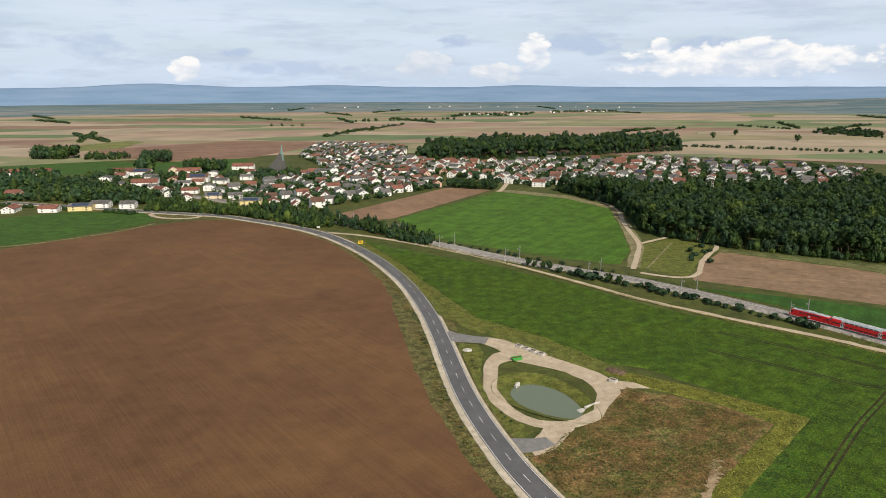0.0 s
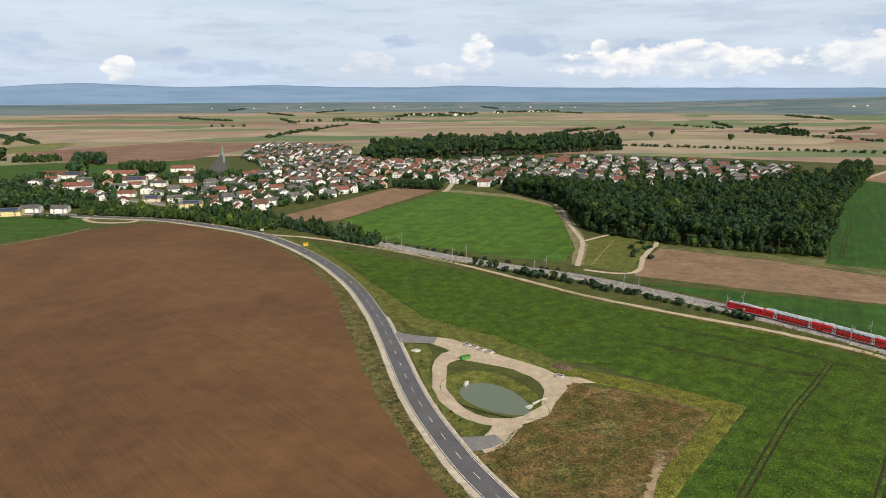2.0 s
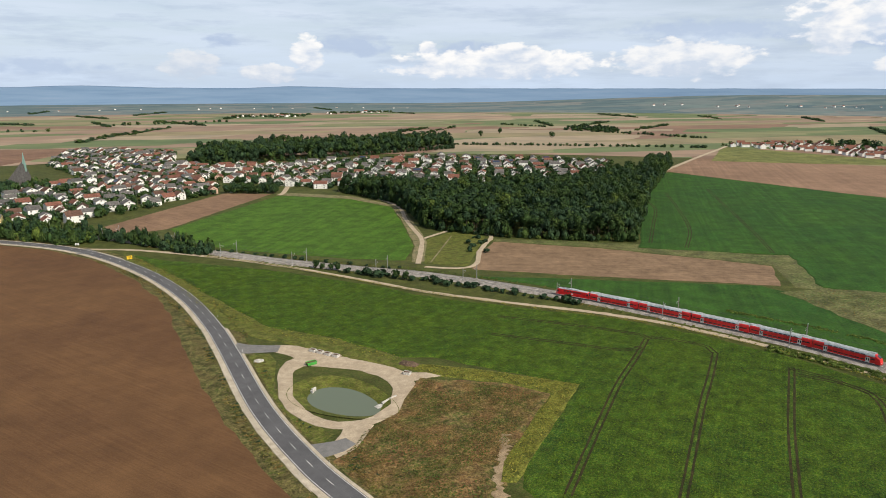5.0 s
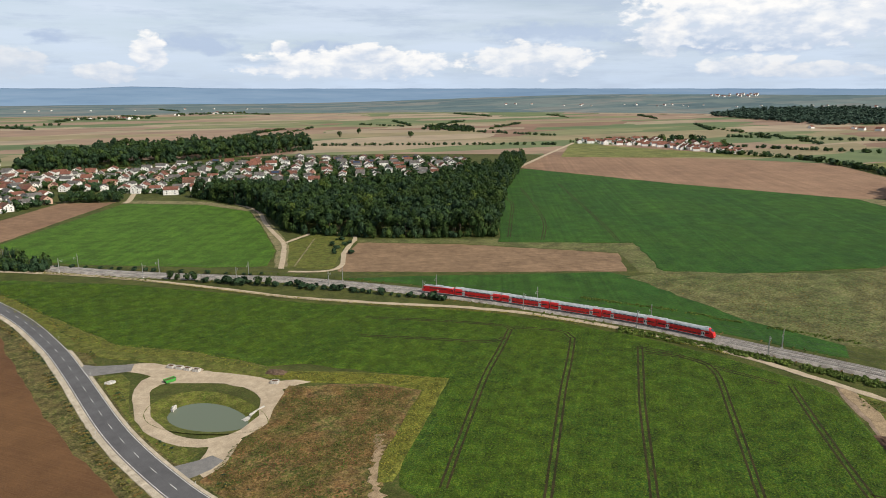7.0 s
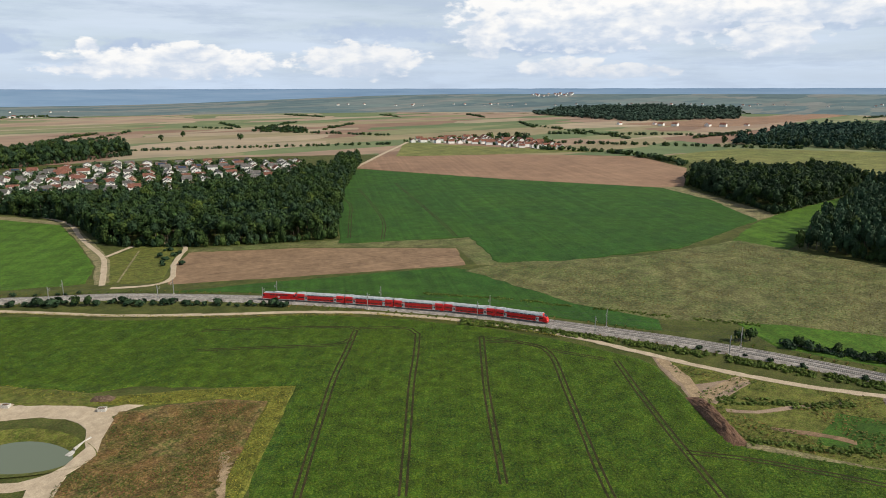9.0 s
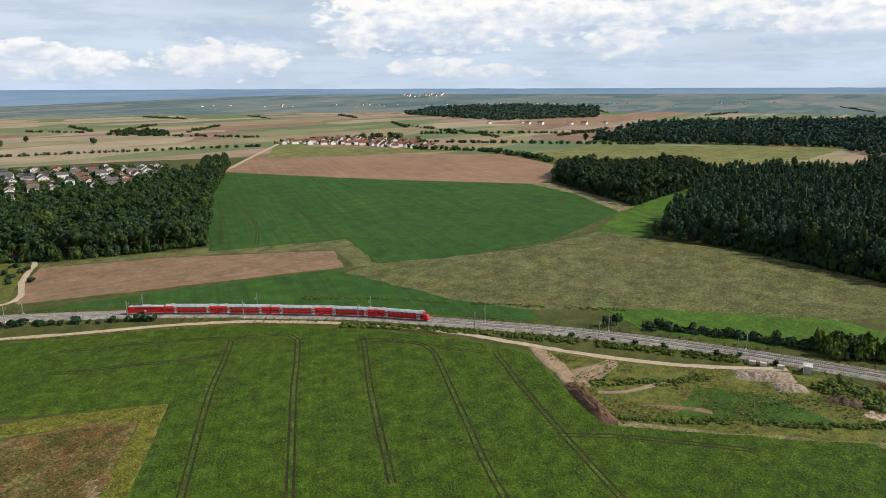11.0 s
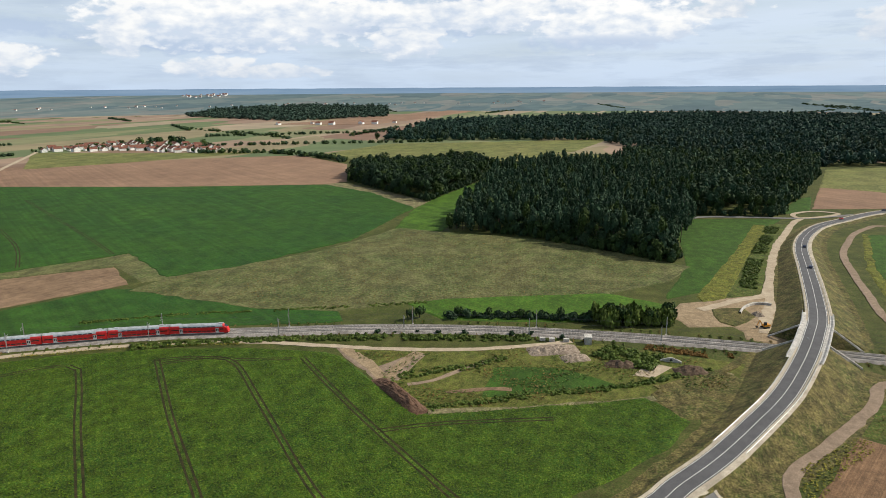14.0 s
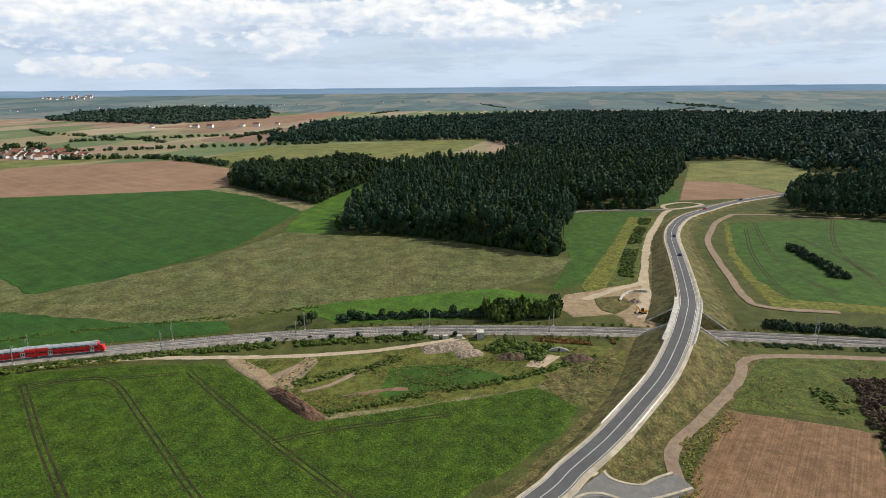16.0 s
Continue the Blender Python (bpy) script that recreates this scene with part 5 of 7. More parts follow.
def coach(cab):
    """A double-deck coach: red sides, grey rounded roof, white doors; with a sloped nose where it is the driving car."""
    c = tagged(new("driving_coach" if cab else "double_deck_coach"), "red double-deck %s with grey roof and white doors" % ("driving coach" if cab else "railway coach"), "train coach", "" if cab else "coaches of the train")
    L, W = COACH / 2 - 0.25, 1.39
    lower = [(-W, 0.55), (W, 0.55), (W, 2.9), (1.37, 3.25), (-1.37, 3.25), (-W, 2.9)]
    hull("body", lower, -L, L - (1.6 if cab else 0), M["train_red"], c)
    hull("skirt", [(-W + 0.04, 0.28), (W - 0.04, 0.28), (W - 0.02, 0.56), (-W + 0.02, 0.56)], -L + 0.3, L - 0.5, M["train_dark"], c)
    upper = [(-1.365, 3.25), (1.365, 3.25), (1.26, 3.75), (1.02, 4.25), (0.62, 4.55), (0, 4.63), (-0.62, 4.55), (-1.02, 4.25), (-1.26, 3.75)]
    hull("roof", upper, -L, L - (2.6 if cab else 0), M["train_roof"], c)
    for x0, x1 in (((-L + 0.02, -L + 4.2), (L - 4.2, L - 0.02)) if not cab else ((-L + 0.02, -L + 4.2),)):
        # red end sections reach up into the shoulder of the roof
        for sd in (-1, 1):
            V = [(x, sd * (y + 0.015), z) for x in (x0, x1) for y, z in ((1.39, 2.9), (1.37, 3.25), (1.27, 3.75), (1.15, 4.0))]
            mesh("end_panel", V, [(0, 4, 5, 1), (1, 5, 6, 2), (2, 6, 7, 3)], M["train_red"], c)
    if cab:
        V = []
        for y in (-1.36, -0.9, 0.9, 1.36):
            k = abs(y) > 1
            V += [(L - 1.6, y, 0.55), (L - 1.6, y, 3.25), (L - 2.6, y * 0.86, 4.0 if k else 4.55), (L - (0.9 if k else 0.5), y * 0.95, 2.9), (L - (0.35 if k else 0.0), y * 0.93, 1.6), (L - (0.35 if k else 0.0), y * 0.93, 0.6)]
        F = []
        for k in range(3):
            a, b = k * 6, k * 6 + 6
            F += [(a + 2, b + 2, b + 3, a + 3), (a + 3, b + 3, b + 4, a + 4), (a + 4, b + 4, b + 5, a + 5), (a + 5, b + 5, b, a)]
        F += [(0, 5, 4, 3, 2, 1), (18, 19, 20, 21, 22, 23)]
        nose = mesh("nose", V, F, M["train_red"], c)
        mesh("windscreen", [(L - 2.25, -0.95, 4.1), (L - 2.25, 0.95, 4.1), (L - 0.72, 1.0, 3.05), (L - 0.72, -1.0, 3.05)], [(0, 3, 2, 1)], M["window"], nose).location = (0.12, 0, 0.06)
        for y in (-0.95, 0.95):
            solid("headlight", [(L - 0.3, L - 0.02, y - 0.18, y + 0.18, 1.3, 1.55)], M["train_white"], nose)
    pane = solid("window_pane", [(-0.8, 0.8, -0.012, 0.012, -0.23, 0.23)], M["window"], c)
    pane.matrix_basis = pose(-6.0, -1.395, 1.5)
    for sd in (-1, 1):
        for i in range(7):
            x = -6.0 + i * 2.0
            if not (sd == -1 and i == 0):
                copy_part(pane, x, sd * 1.395, 1.5, c)
            d = copy_part(pane, x, sd * 1.345, 3.42, c)
            d.matrix_basis = pose(x, sd * 1.345, 3.42, sd * 11 if sd > 0 else -11 * -sd)
        for x in (-11.2, -9.6, 9.6, 11.0):
            if not (cab and x > 10.5):
                copy_part(pane, x, sd * 1.395, 2.25, c)
        for x in (-7.75, 7.75):
            dr = solid("door", [(x - 0.75, x + 0.75, sd * 1.39 - 0.02, sd * 1.39 + 0.02, 0.6, 2.75)], M["train_white"], c)
            for k in (-0.36, 0.36):
                solid("door_window", [(x + k - 0.2, x + k + 0.2, sd * 1.42 - 0.012, sd * 1.42 + 0.012, 1.4, 2.45)], M["window"], dr)
        solid("stripe", [(-L + 0.1, L - 2.0, sd * 1.393 - 0.01, sd * 1.393 + 0.01, 0.56, 0.72)], M["train_white"], c)
    for x in (-9.3, 9.3):
        bogie(c, x)
        solid("roof_unit", [(x - 1.0, x + 1.0, -0.7, 0.7, 4.5, 4.72)], M["train_roof"], c)
    if not cab:
        solid("gangway", [(L, L + 0.45, -0.8, 0.8, 0.9, 3.2)], M["black"], c)
    else:
        solid("gangway", [(-L - 0.3, -L, -0.8, 0.8, 0.9, 3.2)], M["black"], c)
    return c


def locomotive():
    c = tagged(new("electric_locomotive"), "red electric locomotive with grey roof gear pulling the train", "locomotive")
    L = 9.2
    prof = [(-L, 1.0), (-L + 0.1, 2.3), (-L + 1.0, 3.75), (L - 1.0, 3.75), (L - 0.1, 2.3), (L, 1.0), (L - 0.3, 0.7), (-L + 0.3, 0.7)]
    prism("body", [p for p in prof], -1.48, 1.48, M["train_red"], c)
    solid("stripe", [(-L + 0.4, L - 0.4, -1.5, 1.5, 0.62, 0.86)], M["train_white"], c)
    solid("underframe", [(-L + 0.6, L - 0.6, -1.3, 1.3, 0.35, 0.7)], M["train_dark"], c)
    solid("roof", [(-L + 1.2, L - 1.2, -1.2, 1.2, 3.75, 3.95), (-5.2, 5.2, -0.9, 0.9, 3.95, 4.15), (-2.2, 2.2, -1.0, 1.0, 4.15, 4.3)], M["train_roof"], c)
    for x in (-L + 0.62, L - 0.62):
        sg = 1 if x > 0 else -1
        mesh("windscreen", [(sg * (L - 0.17), -1.2, 2.45), (sg * (L - 0.17), 1.2, 2.45), (sg * (L - 0.82), 1.15, 3.5), (sg * (L - 0.82), -1.15, 3.5)], [(0, 1, 2, 3)] if sg > 0 else [(3, 2, 1, 0)], M["window"], c).location = (sg * 0.05, 0, 0.03)
        for sd in (-1, 1):
            solid("side_window", [(x - sg * 0.5 - 0.45, x - sg * 0.5 + 0.45, sd * 1.485 - 0.012, sd * 1.485 + 0.012, 2.3, 3.1)], M["window"], c)
            solid("cab_door", [(x - sg * 1.7 - 0.35, x - sg * 1.7 + 0.35, sd * 1.485 - 0.014, sd * 1.485 + 0.014, 0.9, 3.1)], M["train_red"], c)
    for x in np.arange(-4, 4.1, 1.6):
        for sd in (-1, 1):
            solid("vent_grille", [(x - 0.6, x + 0.6, sd * 1.485 - 0.012, sd * 1.485 + 0.012, 2.7, 3.3)], M["train_dark"], c)
    for sd in (-1, 1):
        solid("emblem", [(-0.55, 0.55, sd * 1.5 - 0.012, sd * 1.5 + 0.012, 1.55, 2.3)], M["train_white"], c)
    for x in (-3.0, -5.4):
        pg = solid("pantograph", [(x - 0.9, x + 0.9, -0.5, -0.42, 4.2, 4.28), (x - 0.9, x + 0.9, 0.42, 0.5, 4.2, 4.28), (x - 0.15, x + 0.15, -0.95, 0.95, 4.5, 4.56)], M["train_dark"], c)
    for x in (-5.6, 5.6):
        bogie(c, x)
    return c


def set_train(head):
    """head: metres along the railway of the driving coach's nose."""
    def stand(ob, mid, half):
        a, _ = along(RAIL, rail_arc, mid - half * 0.7)
        b, _ = along(RAIL, rail_arc, mid + half * 0.7)
        h = math.atan2(b[1] - a[1], b[0] - a[0])
        p = (a + b) / 2
        off = 2.1
        return pose(p[0] + math.sin(h) * off, p[1] - math.cos(h) * off, 1.04, 0, 0, math.degrees(h))
    s = head - COACH / 2
    cab = coach(True)
    cab.matrix_basis = stand(cab, s, 9.3)
    first = None
    for i in range(4):
        s -= COACH
        if first is None:
            first = coach(False)
            first.matrix_basis = stand(first, s, 9.3)
        else:
            copy_thing(first, stand(first, s, 9.3))
    s -= COACH / 2 + 9.4
    lk = locomotive()
    lk.matrix_basis = stand(lk, s, 5.6)


HEAD = float(rail_arc[int(np.argmin(np.hypot(RAIL[:, 0] - 241, RAIL[:, 1] - 182)))])
set_train(HEAD)


# ---------------------------------------------------------------- plants
RNG = np.random.default_rng(11)


def ico(level):
    bm = bmesh.new()
    bmesh.ops.create_icosphere(bm, subdivisions=level, radius=1.0)
    V = np.array([v.co[:] for v in bm.verts])
    T = np.array([[v.index for v in f.verts] for f in bm.faces])
    bm.free()
    return V, T


ICO1 = ico(1)


def leaf_tris(points, normals, size, rng):
    """Small ragged three-cornered leaf clumps at points."""
    n = len(points)
    a = rng.normal(0, 1, (n, 3)) + normals * 0.4
    a /= np.linalg.norm(a, axis=1)[:, None]
    b = np.cross(a, rng.normal(0, 1, (n, 3)))
    b /= np.maximum(np.linalg.norm(b, axis=1), 1e-6)[:, None]
    s = (size * rng.uniform(0.6, 1.4, n))[:, None]
    V = np.stack([points + a * s, points - a * s * 0.5 + b * s * 0.8, points - a * s * 0.5 - b * s * 0.8], 1).reshape(-1, 3)
    return V, np.arange(n * 3).reshape(-1, 3)


def soft_crown(rng, leaves=110, leaf=0.24, tall=1.0, taper=0.0, lobes=8):
    """A ragged crown of unit radius: a dark inner mass and leaf clumps in several boughs; height about 2 * tall."""
    base, T = ICO1
    boughs = rng.normal(0, 1, (lobes, 3))
    boughs[:, 2] = boughs[:, 2] * 0.7 + 0.35
    boughs /= np.linalg.norm(boughs, axis=1)[:, None]
    reach = rng.uniform(0.75, 1.1, lobes)

    def shape(p):
        q = p * np.array([1, 1, tall]) + np.array([0, 0, tall])
        k = 1 - taper * np.clip(q[:, 2:3] / (2 * tall) - 0.2, 0, 1)
        return q * np.concatenate([k, k, np.ones_like(k)], 1)
    V = shape(base * 0.62 * (1 + rng.normal(0, 0.12, (len(base), 1))))
    pick = rng.integers(0, lobes, leaves)
    d = boughs[pick] + rng.normal(0, 0.36, (leaves, 3))
    d /= np.linalg.norm(d, axis=1)[:, None]
    near = np.clip((np.sum(d * boughs[pick], 1) - 0.55) / 0.45, 0, 1)
    r = (0.62 + (reach[pick] - 0.62) * near) * rng.uniform(0.88, 1.08, leaves)
    n = d * 0.9 + rng.normal(0, 0.5, (leaves, 3))
    n /= np.linalg.norm(n, axis=1)[:, None]
    a = np.cross(n, rng.normal(0, 1, (leaves, 3)))
    a /= np.maximum(np.linalg.norm(a, axis=1), 1e-6)[:, None]
    b = np.cross(n, a)
    c, z = shape(d * r[:, None]), (leaf * rng.uniform(0.6, 1.35, leaves))[:, None]
    L = np.stack([c + a * z, c - a * z * 0.5 + b * z * 0.85, c - a * z * 0.5 - b * z * 0.85], 1).reshape(-1, 3)
    return np.concatenate([V, L]), np.concatenate([T, np.arange(leaves * 3).reshape(-1, 3) + len(V)])


SOFT = [soft_crown(RNG, 150, 0.2) for _ in range(9)]
TALL = [soft_crown(RNG, 150, 0.22, 1.3, 0.3, 10) for _ in range(6)] + [soft_crown(RNG, 140, 0.2, 1.6, 0.55, 12) for _ in range(3)]
SOFT_MID = [soft_crown(RNG, 90, 0.27) for _ in range(6)]
TALL_MID = [soft_crown(RNG, 95, 0.27, 1.3, 0.3, 9) for _ in range(4)] + [soft_crown(RNG, 90, 0.26, 1.6, 0.6, 11) for _ in range(3)]
SMALL = [soft_crown(RNG, 34, 0.36, lobes=6) for _ in range(6)] + [soft_crown(RNG, 34, 0.36, 1.4, 0.45, 6) for _ in range(4)]
def trunk_mesh(name, h, r, rng):
    """Tapered trunk with three limbs."""
    V, F = [], []
    def limb(a, b, ra, rb, n=7):
        k = len(V)
        d = (b - a).normalized()
        u = d.orthogonal().normalized()
        w = d.cross(u)
        for p, q in ((a, ra), (b, rb)):
            for i in range(n):
                t = 2 * math.pi * i / n
                V.append(tuple(p + (u * math.cos(t) + w * math.sin(t)) * q))
        for i in range(n):
            F.append((k + i, k + (i + 1) % n, k + (i + 1) % n + n, k + i + n))
    limb(Vector((0, 0, -0.3)), Vector((0, 0, h * 0.35)), r * 1.3, r, 8)
    limb(Vector((0, 0, h * 0.35)), Vector((rng.normal(0, 0.2), 0, h * 0.8)), r, r * 0.35, 8)
    for i in range(3):
        a = i * 2.1 + rng.uniform(0, 1)
        limb(Vector((0, 0, h * (0.32 + 0.1 * i))), Vector((math.cos(a) * h * 0.22, math.sin(a) * h * 0.22, h * (0.55 + 0.1 * i))), r * 0.5, r * 0.15, 6)
    me = bpy.data.meshes.new(name)
    me.from_pydata(V, [], F)
    me.materials.append(M["bark"])
    return me


def tree_kind(name, label, crown, mat, h, w, group, z0=0.06):
    """One tree thing: trunk and crown. h: height, w: crown radius."""
    t = tagged(new(name), label, "tree" if "tree" in name else "shrub", group)
    tr = new("trunk", trunk_mesh("trunk", h, 0.035 * h, RNG))
    tr.parent = t
    V, T = crown
    zmax = V[:, 2].max()
    V = V * np.array([w, w, h * (1 - z0) / zmax]) + np.array([0, 0, h * z0 - V[:, 2].min() * h * (1 - z0) / zmax * 0.6])
    c = bulk("crown", V, T, mat)
    c.parent = t
    return t


SURPLUS = []


def plant(protos, places, size=(0.8, 1.25), single=True):
    """Copies of a few tree things at places x, y; far or crowded ones are kept for one joined belt."""
    for i, (x, y) in enumerate(places):
        if not single:
            k = RNG.uniform(*size)
            SURPLUS.append((x, y, float(rise(x, y)) - 1.0 * k, 4.2 * k, 3.8 * k))
            continue
        p = protos[int(RNG.integers(0, len(protos)))]
        k = RNG.uniform(*size)
        p_scale = p.scale.copy()
        p.scale = (k * RNG.uniform(0.9, 1.1), k * RNG.uniform(0.9, 1.1), k)
        copy_thing(p, pose(x, y, float(rise(x, y)) - 0.05, 0, 0, RNG.uniform(0, 360)))
        p.scale = p_scale


def drop(protos):
    """Take the patterns themselves out again once the copies stand."""
    for p in protos:
        for o in (*p.children_recursive, p):
            bpy.data.objects.remove(o)


def line(pts, gap, wob=1.5):
    P = spline([(*p, 0) for p in pts], gap)
    return [(x + RNG.normal(0, wob), y + RNG.normal(0, wob)) for x, y, _ in P]


def fresh_crowns(n, leaves, lobes=9, leaf=0.085):
    return [soft_crown(RNG, leaves, leaf * 2.1, lobes=lobes) for _ in range(n)]


def forest(name, poly, gap, templates, mat, radius, height, label, tall=False, skirt=0, shares=None):
    """tall: crowns reach nearly to the ground; else they sit on top. skirt: metres between low bushes along the edge.
    mat: one material or several kinds of tree, picked tree by tree in the given shares."""
    P = fill(poly, gap, RNG, 0.46)
    P = P + RNG.normal(0, 0.18 * gap, P.shape)
    n = len(P)
    r = RNG.uniform(*radius, n) * RNG.choice((0.75, 0.9, 1.0, 1.1, 1.25), n)
    hh = RNG.uniform(*height, n) + height[1] * (RNG.choice((0, 0, 0, 0, 0.15), n) + 0.24 * np.array([noise.noise((x * 0.014, y * 0.014, 0)) for x, y in P]))
    z = rise(P[:, 0], P[:, 1])
    zmax = max(V[:, 2].max() for V, T in templates)
    sz = np.minimum(hh / zmax, r * 1.5) if tall else np.minimum(hh / zmax, r * 1.15)
    rows = np.column_stack([P, z + hh - sz * zmax, r, sz])
    if skirt:
        Q = np.array(poly, dtype=float)
        edge = np.concatenate([a + (b - a) * np.linspace(0, 1, max(2, int(np.hypot(*(b - a)) / skirt)))[:, None] for a, b in zip(Q, np.roll(Q, -1, 0))])
        edge = edge + RNG.normal(0, 1.3, edge.shape)
        q = RNG.uniform(1.8, 3.8, len(edge))
        rows = np.concatenate([rows, np.column_stack([edge, rise(edge[:, 0], edge[:, 1]) - 0.5 * q, q, q * RNG.uniform(0.9, 2.2, len(edge))])])
    V, T, own = scatter(templates, rows, RNG, True)
    mats = mat if isinstance(mat, list) else [mat]
    kind = RNG.choice(len(mats), len(rows), p=shares)
    tagged(bulk(name, V, T, mats, True, kind[own]), label, "wood", "", "stuff")
    return P


def trunks(name, P, h, r, label):
    n = 5
    base = np.array([(r * math.cos(6.283 * i / n), r * math.sin(6.283 * i / n), 0) for i in range(n)] + [(0.6 * r * math.cos(6.283 * i / n), 0.6 * r * math.sin(6.283 * i / n), 1) for i in range(n)])
    T = np.array([t for i in range(n) for t in ((i, (i + 1) % n, (i + 1) % n + n), (i, (i + 1) % n + n, i + n))])
    V, T = scatter([(base, T)], np.column_stack([P, np.full(len(P), -0.2), RNG.uniform(0.8, 1.2, len(P)), RNG.uniform(0.7, 1.0, len(P)) * h]), RNG)
    tagged(bulk(name, V, T, M["bark"]), label, "trunks", "", "stuff")


def belt(name, pts, width, gap, radius, height, mat, label, cat="shrubs"):
    """Dense uneven growth along a line, joined."""
    path = spline([(*p, 0) for p in pts], gap)
    nn = sides(path)
    rows = []
    for p, q in zip(path, nn):
        for _ in range(max(1, int(width / gap))):
            if noise.noise((p[0] * 0.06, p[1] * 0.06, 5)) < -0.32:
                continue
            o = RNG.uniform(-width / 2, width / 2)
            r = RNG.uniform(*radius)
            h = RNG.uniform(*height)
            rows.append((p[0] + q[0] * o + RNG.normal(0, 0.3), p[1] + q[1] * o, -0.25 * h, r, h / 1.9))
    V, T = scatter(SMALL[:6] if radius[1] < 2.2 else SOFT_MID, rows, RNG)
    tagged(bulk(name, V, T, mat, True), label, cat, "", "stuff")


W_MID = [(122, 706), (160, 612), (158, 560), (152, 500), (160, 482), (194, 448), (240, 420), (276, 404), (340, 487), (402, 570), (504, 690), (600, 800), (565, 800), (470, 690), (396, 655), (318, 640), (256, 638), (196, 642), (142, 694)]
MIXED = [M["leaf"], M["leaf_dark"], M["leaf_mid"], M["leaf_light"]]
MIX = (0.5, 0.36, 0.12, 0.02)
P = forest("broadleaf_wood", W_MID, 5.9, SOFT, MIXED, (3.3, 5.4), (14, 22), "dense dark green broadleaf wood", skirt=2.6, shares=MIX)
trunks("wood_trunks", P[RNG.permutation(len(P))[:700]], 12, 0.25, "bare trunks under the broadleaf wood")
forest("village_wood", [(-40, 1003), (80, 1030), (194, 1070), (401, 1150), (429, 1278), (300, 1260), (117, 1215), (-20, 1150)], 8.4, SOFT_MID, MIXED[:3], (4.0, 6.2), (15, 25), "dark wood behind the village", skirt=5, shares=(0.3, 0.5, 0.2))
forest("grove", [(722, 355), (660, 280), (606, 216), (746, 209), (860, 213), (876, 276), (807, 385)], 6.5, SOFT, MIXED[:3], (3.6, 5.8), (16, 23), "dark grove among the fields", skirt=3, shares=(0.3, 0.6, 0.1))
W_CON = [(480, 155), (483, 93), (462, 50), (434, -4), (480, -10), (553, -22), (640, -22), (800, -20), (900, 40), (880, 150), (760, 190), (620, 168)]
CONIFERS = [M["needle"], M["leaf_dark"], M["leaf_mid"]]
P = forest("conifer_wood", W_CON, 5.9, TALL, CONIFERS, (2.9, 4.4), (17, 28), "tall dark spruce and pine wood", tall=True, shares=(0.7, 0.2, 0.1))
trunks("conifer_trunks", P[RNG.permutation(len(P))[:700]], 16, 0.28, "bare spruce trunks at the edge of the wood")
forest("wood_fringe", [(483, 120), (478, 92), (458, 48), (430, -6), (446, -12), (470, 44), (492, 95)], 5.5, SOFT, MIXED[:3], (2.4, 4.0), (7, 15), "broadleaf fringe of the spruce wood", skirt=3, shares=(0.4, 0.3, 0.3))
forest("back_wood", [(604, -16), (612, -86), (627, -95), (664, -100), (708, -118), (800, -142), (913, -172), (1017, -190), (1038, 59), (791, 60), (704, 20)], 6.9, SOFT_MID + TALL_MID[:6], [M["needle"]] + MIXED[:3], (3.2, 5.2), (15, 25), "mixed dark wood behind the side road", skirt=4, shares=(0.35, 0.2, 0.35, 0.1))
forest("near_forest", [(1290, 560), (1391, 126), (1160, 30), (1030, -110), (1010, -200), (1040, -300), (900, -330), (860, -500), (1150, -640), (1480, -300), (1620, 60), (1560, 480)], 10.2, SMALL, [M["leaf_hazed"], M["leaf_dark"]], (4.6, 6.8), (13, 24), "wide dark mixed forest", shares=(0.7, 0.3))
forest("far_forest", [(1560, 480), (1620, 60), (1480, -300), (1150, -640), (1500, -800), (2431, -1080), (2709, -61), (1921, 668), (1290, 560)], 14.5, SMALL, M["leaf_hazed"], (6.5, 9.5), (12, 24), "dark forest on the far rise")
forest("roadside_wood", [(716, -242), (612, -204), (586, -213), (590, -240), (574, -268), (540, -430), (760, -480), (900, -420), (790, -345)], 6.2, TALL_MID, CONIFERS, (2.7, 4.0), (15, 25), "dark spruce wood by the far road", tall=True, shares=(0.75, 0.2, 0.05))

KINDS = [tree_kind("broadleaf_tree", "rounded dark green broadleaf tree", c, M["leaf"], 9.0, 3.4, "broadleaf trees") for c in fresh_crowns(4, 200)]
LIGHT = [tree_kind("light_tree", "light green leafy tree", c, M["leaf_light"], 8.0, 2.9, "light green trees") for c in fresh_crowns(3, 200)]
SHRUB = [tree_kind("shrub", "low rounded green shrub beside the railway", c, M["leaf_dark"], 2.6, 1.8, "railway shrubs", 0.0) for c in fresh_crowns(4, 130, 6, 0.14)]
POPLAR = [tree_kind("columnar_tree", "slender dark columnar tree", c, M["leaf_dark"], 14.0, 2.2, "columnar trees", 0.05) for c in fresh_crowns(2, 160)]
# belts between road, railway and village
forest("road_hedge", [(-262, 592), (-215, 582), (-173, 568), (-130, 540), (-100, 514), (-90, 520), (-120, 556), (-160, 588), (-215, 602), (-262, 606)], 4.2, SOFT_MID, MIXED[:1] + MIXED[2:], (1.6, 3.0), (2.2, 6.0), "dense green hedge belt beside the road", skirt=4, shares=(0.4, 0.35, 0.25))
forest("railway_hedge", [(-100, 520), (-82, 530), (-60, 508), (-24, 466), (-10, 456), (-8, 462), (-24, 478), (-62, 518), (-96, 552), (-150, 596), (-160, 586)], 4.2, SOFT_MID, MIXED[:3], (1.6, 3.0), (2.5, 7), "dark hedge belt along the railway", skirt=4, shares=(0.4, 0.45, 0.15))
plant(POPLAR, [(-52, 512), (-30, 492), (-58, 520), (-26, 486)], (0.8, 1.0))
